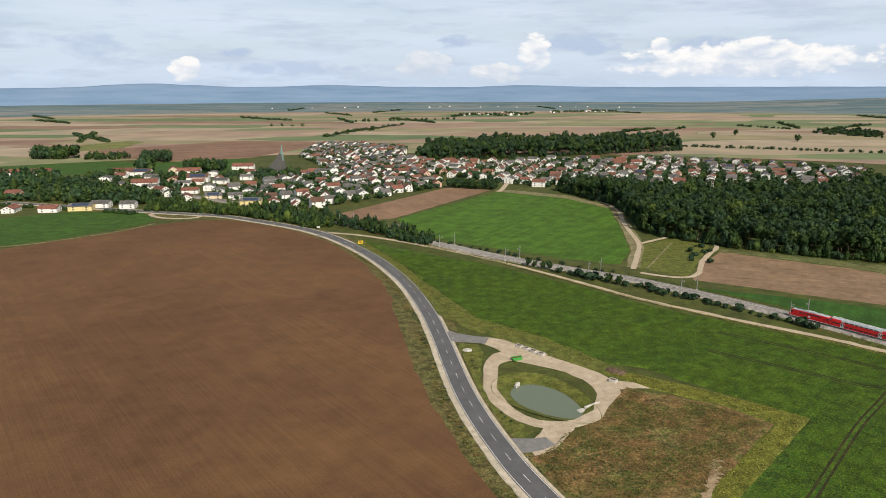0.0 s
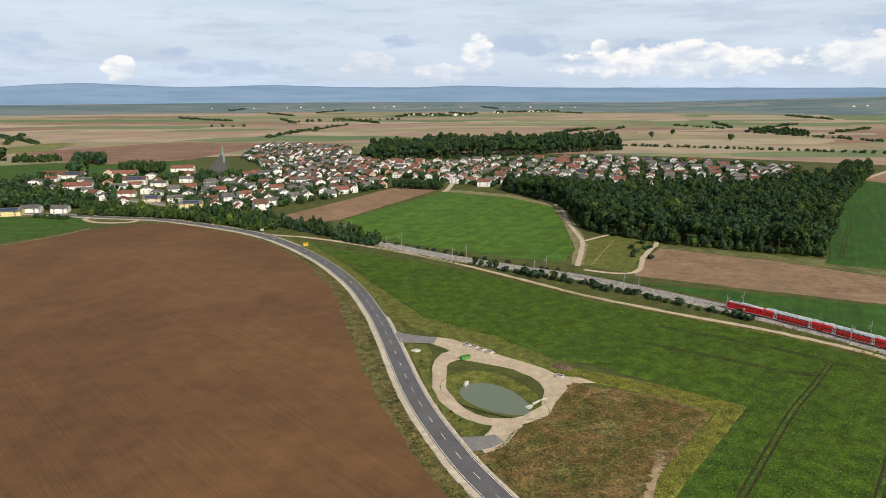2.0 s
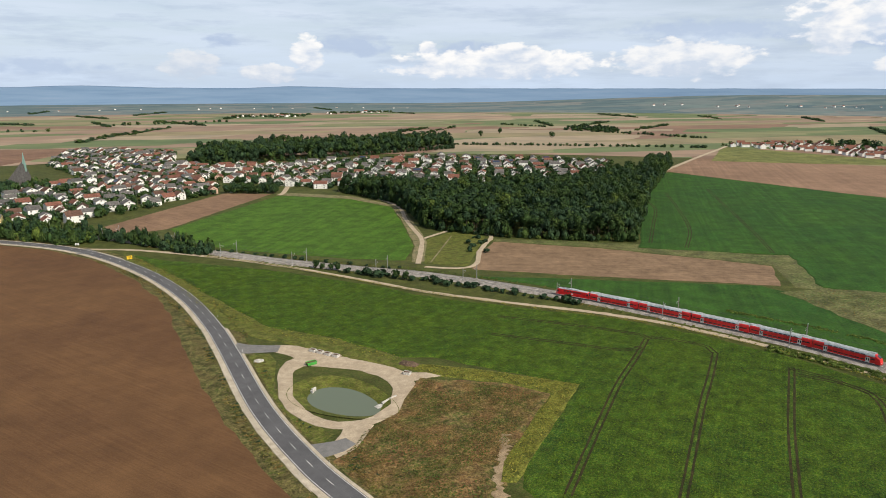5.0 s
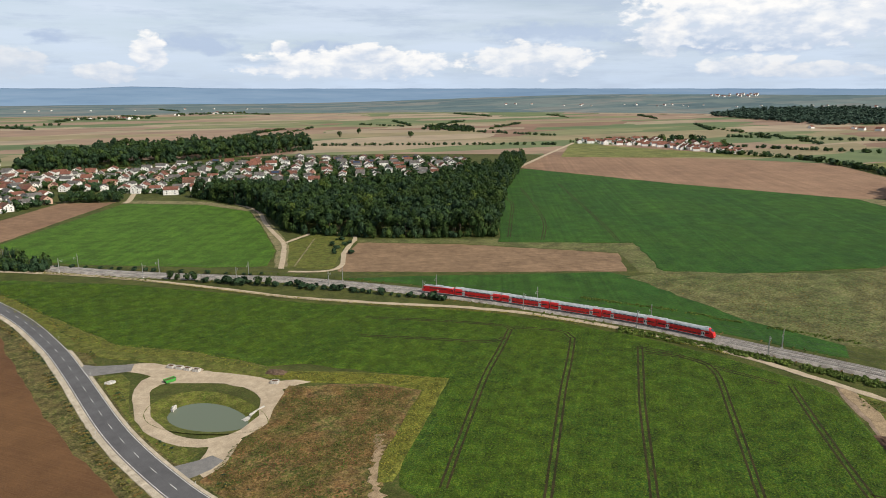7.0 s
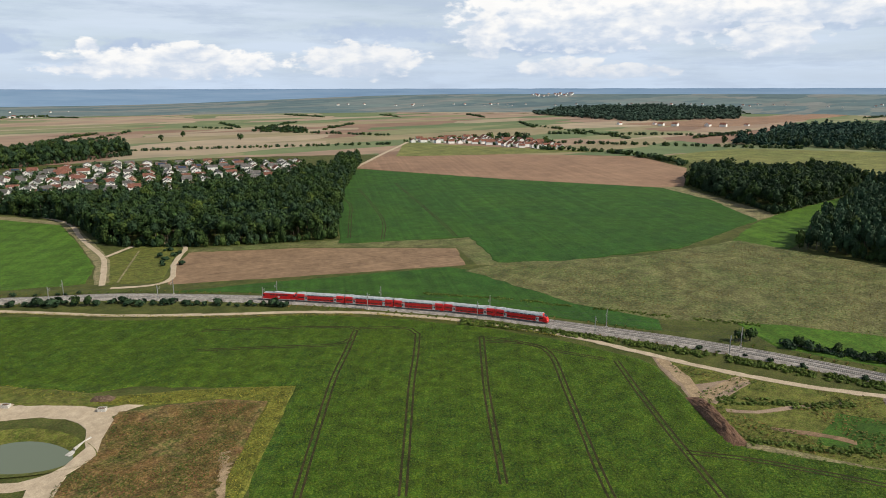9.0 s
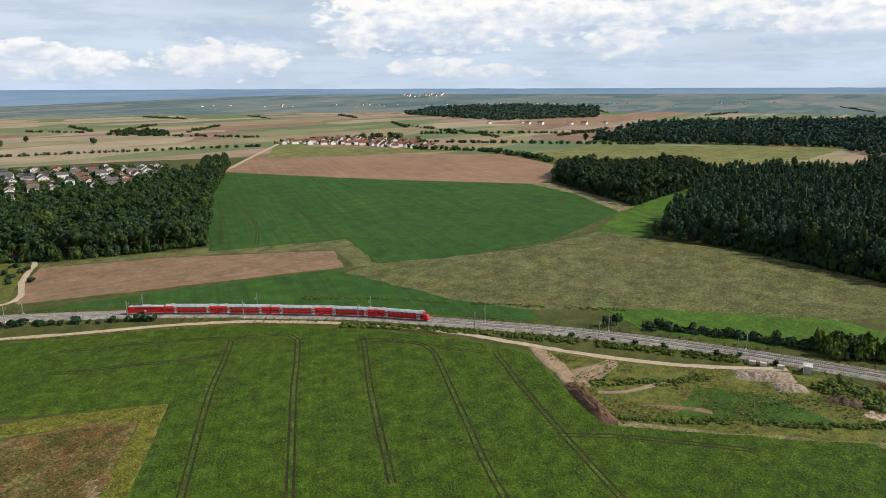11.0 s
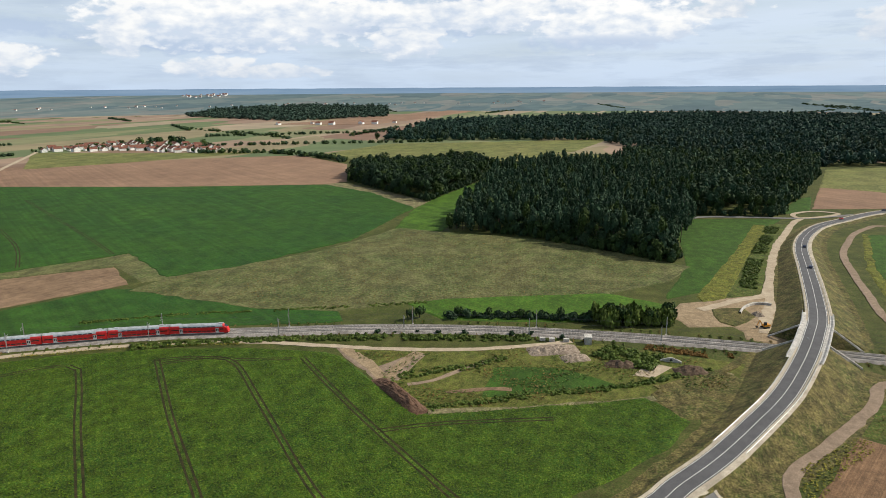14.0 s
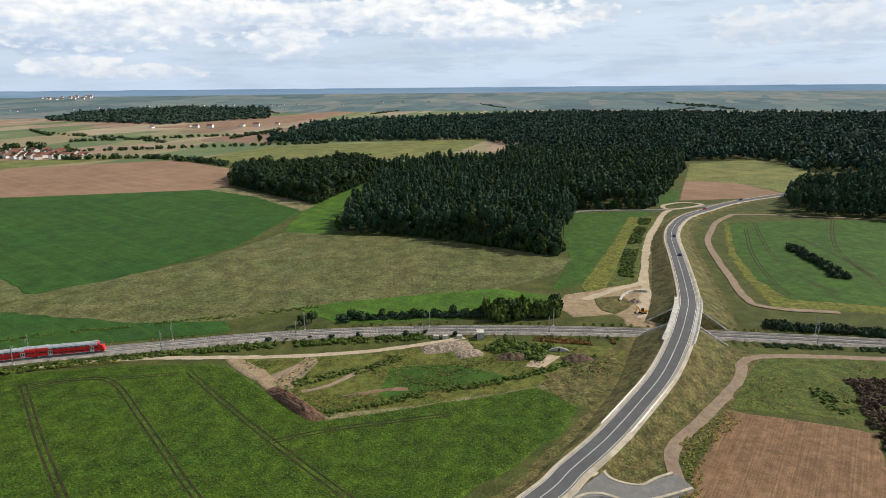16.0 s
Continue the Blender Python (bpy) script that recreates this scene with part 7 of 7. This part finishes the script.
FALLOW = [(67, 226), (93, 213), (104, 200), (92, 187), (74, 168), (66, 155), (54, 142), (42, 142), (33, 162), (28, 180), (38, 193), (52, 205)]
P = fill(FALLOW, 0.75, RNG, 0.5)
tufts("fallow_weeds", patchy(P, 0.06, -0.2), (0.45, 1.0), M["weed_leaf"], "brown and olive weeds on the fallow", 0.2)
tufts("fallow_shrubs", patchy(fill(FALLOW, 1.0, RNG, 0.5), 0.07, -0.02, 7), (0.5, 1.2), M["leaf_light"], "green weeds on the fallow", 0.2)
P = fill([(62, 242), (73, 239), (96, 224), (120, 204.5), (83, 165), (72, 155), (69, 155), (74, 164), (78, 169.5), (97, 189), (109, 200.7), (96, 215.5), (75, 228.5)], 0.9, RNG, 0.5)
tufts("flower_plants", P, (0.6, 1.1), M["flower_leaf"], "yellowing flower plants in a strip", 0.25)
P = fill([(-60, 478), (-27, 407), (-6, 356), (16, 304), (42, 282), (64, 251), (64, 244), (40, 272), (12, 298), (-5, 330), (-16, 352), (-32, 404), (-56, 456)], 1.3, RNG, 0.5)
tufts("margin_plants", P, (0.6, 1.1), M["flower_leaf"], "yellow green plants along the crop edge", 0.4)
P = np.array([(x, y) for off in (-2.6, -3.4, -4.2) for x, y, _ in spline([(-13 - off * 0.6, 455 + off, 0), (24 - off * 0.6, 422 + off, 0), (82, 357 + off * 1.3, 0), (126, 311 + off * 1.3, 0), (185, 258 + off * 1.3, 0), (201 + off, 237, 0), (221 + off, 203, 0), (235 + off, 167, 0)], 1.0)])
tufts("track_plants", P + RNG.normal(0, 0.4, P.shape), (0.7, 1.4), M["flower_leaf"], "dry yellow plants along the farm track", 0.3)
SOY = [(-40, 440), (23, 407), (69, 362), (99, 325), (136, 294), (173, 264), (197, 233), (217, 197), (229, 163), (233, 137), (232, 122), (215, 101), (194, 74), (213, 34), (230, 2), (216, -12), (178, 7), (130, 46), (92, 100), (78, 150), (122, 204), (78, 247), (43, 282), (17, 304)]
P = fill(SOY, 0.85, RNG, 0.5)
for pts in RUTS:
    P = P[~near_line(P, spline([(*p, 0) for p in pts], 4.0), 1.5)]
tufts("crop_plants", P, (0.5, 1.0), M["crop_leaf"], "leafy crop plants in rows", 0.2, SINGLE)
P = fill([(282, 270), (313, 266), (392, 214), (475, 190), (470, 100), (455, 60), (426, 0), (382, 4), (343, 36), (316, 107), (288, 150), (280, 190)], 2.2, RNG, 0.5)
tufts("meadow_tussocks", patchy(P, 0.035, -0.25), (0.6, 1.4), M["weed_leaf"], "dry grass tussocks in the rough meadow", 0.2)
# verge plants beside the road
nn = sides(ROAD)
P = np.array([(p[0] + q[0] * o, p[1] + q[1] * o) for p, q in zip(ROAD[90:330], nn[90:330]) for o in RNG.uniform(6.6, 11, 5)] + [(p[0] + q[0] * o, p[1] + q[1] * o) for p, q in zip(ROAD[110:330], nn[110:330]) for o in -RNG.uniform(7.2, 10, 7)])
P = P[(P[:, 1] > 60) & (P[:, 1] < 460)]
for cx, cy, cr in ((6, 279, 13), (24, 187, 11), (-88, 494, 10), (20, 245, 8), (20, 215, 6), (30, 200, 8)):
    P = P[np.hypot(P[:, 0] - cx, P[:, 1] - cy) > cr]
P = P[~near_line(P, [(18, 277), (28, 268), (20, 252), (18, 240), (17, 228), (20, 215), (26, 205), (35, 199), (30, 187)], 5.0)]
tufts("verge_weeds", patchy(P, 0.05, -0.25), (0.8, 1.7), M["weed_leaf"], "weeds on the road verge", 0.05)
tufts("verge_greens", patchy(P + 1.0, 0.07, 0.12, 4), (0.8, 1.8), M["leaf_dark"], "dark green weeds on the road verge", 0.05)
SITE = [(238, 118), (246, 95), (256, 64), (270, 40), (272, -30), (246, -26), (230, 4), (214, 36), (200, 72), (218, 98)]
tufts("site_weeds", patchy(fill(SITE, 1.5, RNG, 0.5), 0.06, 0.0, 2), (0.7, 1.6), M["weed_leaf"], "weeds on the works site", 0.05)
tufts("site_greens", patchy(fill(SITE, 1.8, RNG, 0.5), 0.05, 0.12, 5), (0.9, 2.0), M["leaf_light"], "green weeds on the works site", 0.05)
nr = sides(RAIL)
P = np.array([(p[0] + q[0] * o, p[1] + q[1] * o) for p, q in zip(RAIL, nr) for o in np.concatenate([RNG.uniform(6.4, 10, 9), -RNG.uniform(6.4, 11, 9)]) if -150 < p[1] < 500])
P = P[~near_line(P, ROAD, 9)]
tufts("railway_weeds", patchy(P, 0.05, -0.1, 3), (0.8, 2.0), M["leaf_light"], "weeds along the railway bank", 0.0)
tufts("railway_dry_weeds", patchy(P + 0.7, 0.06, 0.0, 8), (0.7, 1.5), M["weed_leaf"], "dry weeds along the railway bank", 0.0)
P = fill([(268, -90), (274, -148), (234, -158), (222, -104), (225, -66), (250, -78)], 1.4, RNG, 0.5)
tufts("plot_weeds", patchy(P, 0.06, -0.05, 6), (0.5, 1.3), M["weed_leaf"], "olive weeds on the plot", 0.1)
P = fill([(221, -62), (196, -42), (176, -40), (166, -36), (164, -42), (190, -48), (216, -66)], 1.2, RNG, 0.5)
tufts("track_side_plants", P, (0.9, 1.7), M["flower_leaf"], "yellow green plants along the farm track", 0.1)


def heap(name, x, y, lx, ly, h, rz, mat, label, seed):
    n = 22
    V, F = [], []
    for i in range(n + 1):
        for j in range(n + 1):
            u, v = 2 * i / n - 1, 2 * j / n - 1
            e = max(0.0, 1 - abs(u) ** 2.4) * max(0.0, 1 - abs(v) ** 2.0)
            V.append((u * lx / 2, v * ly / 2, h * e * (1 + 0.45 * noise.noise((u * lx * 0.3 + seed, v * ly * 0.3, 1)) + 0.2 * noise.noise((u * lx + seed, v * ly, 2))) - 0.05))
    for i in range(n):
        for j in range(n):
            a = i * (n + 1) + j
            F.append((a, a + n + 1, a + n + 2, a + 1))
    ob = tagged(mesh(name, V, F, mat), label, "heap")
    ob.matrix_basis = pose(x, y, 0.05, 0, 0, rz)
    return ob


heap("earth_mound", 206.5, 85.5, 34, 7.0, 2.6, 50, M["earth"], "long heap of dark brown earth beside the crop", 3)
heap("gravel_mound", 265, 40, 22, 11, 2.0, -64, M["rubble"], "pale rubble and gravel heap by the railway", 9)
heap("gravel_mound", 259, 30, 12, 8, 1.5, -60, M["rubble"], "brown grey gravel heap by the railway", 15)
heap("brush_mound", 257, 12, 13, 6, 2.0, -80, M["twig"], "heap of dead brushwood", 21)
heap("soil_mound", 259, -14, 13, 8, 2.2, -70, M["twig"], "dark heap of soil and branches", 27)
heap("gravel_mound", 338, -46, 7, 5, 1.6, 20, M["rubble"], "small gravel heap in the works yard", 31)
heap("brush_mound", 66, 242, 9, 5, 1.6, -40, M["twig"], "weathered brown brush heap at the crop edge", 41)
strip("dirt_lane", [(284, -36), (272, -31), (261, -24), (250, -12), (240, -2)], 3.0, 0.36, M["verge"], "worn brown lane below the bridge", ragged=0.5)
field("pale_sand", [(249, 7), (263, 0), (261, -6.6), (249, 0)], 0.22, M["gravel"], "pale sand patch on the works site", 0.6)


def tank_box(x, y, rz, label):
    """Open stone basket with rubble, on the gravel."""
    g = tagged(new("stone_basket"), label, "stone basket", "stone baskets by the pond")
    for a, b, c, d in ((-1.4, 1.4, -0.9, -0.78), (-1.4, 1.4, 0.78, 0.9), (-1.4, -1.28, -0.78, 0.78), (1.28, 1.4, -0.78, 0.78)):
        solid("side_panel", [(a, b, c, d, 0, 1.15)], M["concrete"], g)
    n, V, F = 8, [], []
    for i in range(n + 1):
        for j in range(n + 1):
            V.append((-1.28 + 2.56 * i / n, -0.78 + 1.56 * j / n, 0.85 + 0.35 * noise.noise((i * 0.9 + x, j * 0.9, 3))))
    for i in range(n):
        for j in range(n):
            a = i * (n + 1) + j
            F.append((a, a + n + 1, a + n + 2, a + 1))
    mesh("filling", V, F, M["earth"], g)
    g.matrix_basis = pose(x, y, 0.2, 0, 0, rz)
    return g


first = tank_box(32, 267.5, -48, "pale concrete box filled with brown rubble")
for x, y, a in ((34.6, 264.8, -46), (37.2, 261.8, -50), (40, 258.9, -47), (63, 233, -40)):
    copy_thing(first, pose(x, y, 0.2, 0, 0, a))


def skip():
    g = tagged(new("green_skip"), "bright green open container on the gravel", "container")
    for nm, out in (("wall", [(-2.2, 0.1), (2.2, 0.1), (2.7, 1.5), (-2.7, 1.5)]),):
        prism(nm, out, -1.2, -1.05, M["green_paint"], g)
        prism(nm, out, 1.05, 1.2, M["green_paint"], g)
    mesh("end_wall", [(-2.2, -1.05, 0.1), (-2.2, 1.05, 0.1), (-2.7, 1.05, 1.5), (-2.7, -1.05, 1.5), (-2.1, -1.05, 0.1), (-2.1, 1.05, 0.1), (-2.6, 1.05, 1.5), (-2.6, -1.05, 1.5)], [(0, 1, 2, 3)[::-1], (4, 5, 6, 7), (2, 3, 7, 6)], M["green_paint"], g)
    mesh("end_wall", [(2.2, -1.05, 0.1), (2.2, 1.05, 0.1), (2.7, 1.05, 1.5), (2.7, -1.05, 1.5), (2.1, -1.05, 0.1), (2.1, 1.05, 0.1), (2.6, 1.05, 1.5), (2.6, -1.05, 1.5)], [(0, 1, 2, 3), (4, 5, 6, 7)[::-1], (2, 6, 7, 3)], M["green_paint"], g)
    solid("load", [(-2.35, 2.35, -1.05, 1.05, 0.12, 1.15)], M["earth"], g)
    g.scale = (0.78, 0.85, 0.85)
    g.matrix_basis = pose(29.5, 254, 0.2, 0, 0, 18) @ Matrix.Diagonal((0.78, 0.85, 0.85, 1))


skip()


def round_slab(name, x, y, rx, ry, h, mat, label):
    n = 20
    V = [(rx * math.cos(6.2832 * i / n) * k, ry * math.sin(6.2832 * i / n) * k, z) for z, k in ((-0.1, 1), (h - 0.06, 1), (h, 0.96)) for i in range(n)]
    F = [tuple(range(2 * n, 3 * n))] + [(r * n + i, r * n + (i + 1) % n, (r + 1) * n + (i + 1) % n, (r + 1) * n + i) for r in range(2) for i in range(n)]
    ob = tagged(mesh(name, V, F, mat), label, "slab")
    ob.location = (x, y, 0.1)


field("loop_grass", [(6, 271), (14, 271), (16, 262), (15, 250), (13, 236), (15, 222), (20, 208), (28, 196), (24, 192), (18, 196), (12, 222), (6, 252)], 0.12, M["bank"], "mown grass between road and pond drive", 0.4)
round_slab("well_cover", 10, 264, 2.0, 1.5, 0.45, M["concrete"], "round pale concrete well cover on the grass")


def outlet():
    g = tagged(new("pond_inlet"), "pale concrete inlet channel at the pond", "inlet")
    solid("channel", [(0, 7.5, -0.5, -0.25, -1.3, -0.2), (0, 7.5, 0.25, 0.5, -1.3, -0.2), (0, 7.5, -0.25, 0.25, -1.4, -0.5)], M["concrete"], g)
    solid("apron", [(-3.2, 0, -1.8, 1.8, -1.5, -1.1)], M["concrete"], g)
    g.matrix_basis = pose(48.5, 213.5, 0.1, 0, -6, 25) @ Matrix.Diagonal((0.85, 0.6, 1, 1))
    k = tagged(new("pond_outlet"), "small pale concrete outlet at the pond", "outlet")
    solid("headwall", [(-0.9, 0.9, -0.3, 0.3, -1.4, 0.1)], M["concrete"], k)
    solid("wing", [(-1.5, -0.9, -0.9, 0.2, -1.4, -0.5)], M["concrete"], k)
    k.matrix_basis = pose(27.5, 232.5, 0, 0, 0, 35)


outlet()


def concrete_cabin():
    g = tagged(new("switch_cabin"), "pale concrete switch cabin beside the railway", "cabin")
    solid("wall", [(-2.0, 2.0, -1.4, 1.4, -0.1, 3.2)], M["concrete"], g)
    solid("roof", [(-2.2, 2.2, -1.6, 1.6, 3.2, 3.4)], M["concrete"], g)
    solid("door", [(-2.03, -1.98, -0.5, 0.5, 0.1, 2.2)], M["steel"], g)
    g.matrix_basis = pose(277.5, 27, 0, 0, 0, 10)
    for x, y in ((276, 36), (275, 42), (274.5, 46)):
        b = tagged(solid("concrete_block", [(-0.8, 0.8, -1.2, 1.2, 0, 1.4)], M["concrete"]), "pale concrete block on the gravel", "block", "concrete blocks")
        b.matrix_basis = pose(x, y, 0.2, 0, 0, 12)


concrete_cabin()


def pipe_headwall(x, y, rz):
    """A low pointed concrete wall round the mouth of a pipe."""
    g = tagged(new("pipe_headwall"), "low pale concrete headwall of a drain pipe", "headwall")
    m = prism("wall", [(-4.2, -0.2), (4.2, -0.2), (4.0, 0.5), (2.6, 1.1), (1.1, 1.6), (0, 1.9), (-1.1, 1.6), (-2.6, 1.1), (-4.0, 0.5)], -0.3, 0.3, M["concrete"], g)
    n = 14
    V = [(0.55 * math.cos(6.2832 * i / n), yy, 0.75 + 0.55 * math.sin(6.2832 * i / n)) for yy in (-0.33, 1.2) for i in range(n)]
    # A flat black cap closes the pipe, painted for the shade inside it.
    mesh("pipe", V, [tuple(range(n))[::-1]] + [(i, (i + 1) % n, (i + 1) % n + n, i + n) for i in range(n)], M["black"], g)
    g.matrix_basis = pose(x, y, 0.1, 0, 0, rz)


def retaining_wall(pts):
    path = spline([(*p, 0) for p in pts], 0.8)
    tagged(loft("retaining_wall", path, [(-0.45, 0.0), (-0.45, 1.3), (-0.35, 1.4), (0.35, 1.4), (0.45, 1.3), (0.45, 0.0)], M["concrete"]), "curved pale concrete wall in the works yard", "wall")


pipe_headwall(266.7, -6.7, -90)
retaining_wall([(337.0, -37.9), (346.9, -40.7), (353.8, -45.3), (356.1, -50.4), (354.8, -53.6)])



def car(label, paint, x, y, z, rz):
    g = tagged(new("car"), label, "car", "cars on the road")
    prism("body", [(-2.15, 0.3), (2.15, 0.3), (2.2, 0.7), (1.9, 0.86), (1.0, 0.95), (0.4, 1.42), (-1.2, 1.45), (-2.0, 0.98), (-2.2, 0.8)], -0.86, 0.86, M[paint], g)
    for sd in (-1, 1):
        prism("side_window", [(0.85, 0.97), (0.38, 1.36), (-1.15, 1.38), (-1.7, 0.98)], sd * 0.87 - 0.01, sd * 0.87 + 0.01, M["window"], g)
        for wx in (-1.3, 1.35):
            wheel("wheel", 0.32, 0.2, M["black"], g, wx, sd * 0.78, 0.32)
        solid("headlight", [(2.12, 2.2, sd * 0.6 - 0.18, sd * 0.6 + 0.18, 0.6, 0.76)], M["train_white"], g)
    mesh("windscreen", [(1.03, -0.75, 0.97), (1.03, 0.75, 0.97), (0.44, 0.7, 1.42), (0.44, -0.7, 1.42)], [(0, 1, 2, 3)], M["window"], g).location = (0.02, 0, 0.02)
    g.matrix_basis = pose(x, y, z, 0, 0, rz)


for label, paint, near, off in (("dark blue car on the road", "blue_paint", (421, -80), -1.8), ("dark car on the road behind another", "blue_paint", (479, -87), -1.8), ("red car near the junction", "car_red", (606, -137), 1.8), ("dark blue car on the far road", "blue_paint", (660, -181), 1.8)):
    s = float(arc[int(np.argmin(np.hypot(ROAD[:, 0] - near[0], ROAD[:, 1] - near[1])))])
    p, h = along(ROAD, arc, s)
    car(label, paint, p[0] - math.sin(h) * off, p[1] + math.cos(h) * off, p[2] + 0.14, math.degrees(h) + (180 if off > 0 else 0))


def excavator():
    g = tagged(new("excavator"), "small orange excavator on the works yard", "excavator")
    for sd in (-1, 1):
        prism("track", [(-1.6, 0.15), (-1.3, 0), (1.3, 0), (1.6, 0.15), (1.6, 0.55), (1.3, 0.75), (-1.3, 0.75), (-1.6, 0.55)], sd * 1.05 - 0.25, sd * 1.05 + 0.25, M["black"], g)
    prism("body", [(-1.9, 0.9), (1.2, 0.9), (1.2, 1.5), (-0.4, 1.7), (-1.8, 1.9)], -1.1, 1.1, M["orange_paint"], g)
    prism("cab", [(0.0, 1.5), (1.2, 1.5), (1.0, 2.9), (0.0, 2.9)], 0.1, 1.05, M["window"], g)
    prism("boom", [(1.0, 1.4), (1.3, 1.3), (3.0, 3.6), (2.7, 3.8)], -0.5, -0.2, M["orange_paint"], g)
    prism("arm", [(2.7, 3.8), (3.0, 3.9), (4.2, 1.3), (4.0, 1.2)], -0.48, -0.22, M["orange_paint"], g)
    prism("bucket", [(4.0, 1.3), (4.5, 1.2), (4.3, 0.4), (3.6, 0.5)], -0.8, 0.1, M["train_dark"], g)
    g.matrix_basis = pose(319.6, -46.9, 0.2, 0, 0, 120)


excavator()


def sign(x, y, rz, w, h, z, mat, label, name="town_sign"):
    g = tagged(new(name), label, "sign")
    solid("board", [(-w / 2, w / 2, -0.03, 0.03, z, z + h)], M[mat], g)
    for px in (-w * 0.35, w * 0.35):
        solid("post", [(px - 0.05, px + 0.05, 0.03, 0.13, -0.1, z + h)], M["steel"], g)
    for k in (0.62, 0.3):
        solid("lettering", [(-w * 0.34, w * 0.34, -0.04, -0.03, z + h * k, z + h * (k + 0.14))], M["black"], g)
    g.matrix_basis = pose(x, y, 0.1, 0, 0, rz)


sign(-57, 456, 20, 3.2, 2.2, 1.2, "yellow_paint", "large yellow road sign on two posts")
sign(-96, 512, 20, 2.6, 1.4, 0.8, "train_white", "white board beside the road", "notice_board")
sign(-180, 572, 20, 1.8, 1.2, 1.2, "yellow_paint", "yellow town sign beside the road")


def marker_posts():
    first = None
    nn = sides(ROAD)
    for i in range(100, 290, 16):
        for sd in (-1, 1):
            p, q = ROAD[i], nn[i]
            m = pose(p[0] + q[0] * sd * 4.8, p[1] + q[1] * sd * 4.8, p[2] - 0.05)
            if first is None:
                first = tagged(new("marker_post"), "white roadside marker post with a black band", "post", "roadside posts")
                solid("post", [(-0.06, 0.06, -0.05, 0.05, 0, 1.0)], M["paint"], first)
                solid("band", [(-0.063, 0.063, -0.053, 0.053, 0.72, 0.88)], M["black"], first)
                first.matrix_basis = m
            else:
                copy_thing(first, m)


marker_posts()
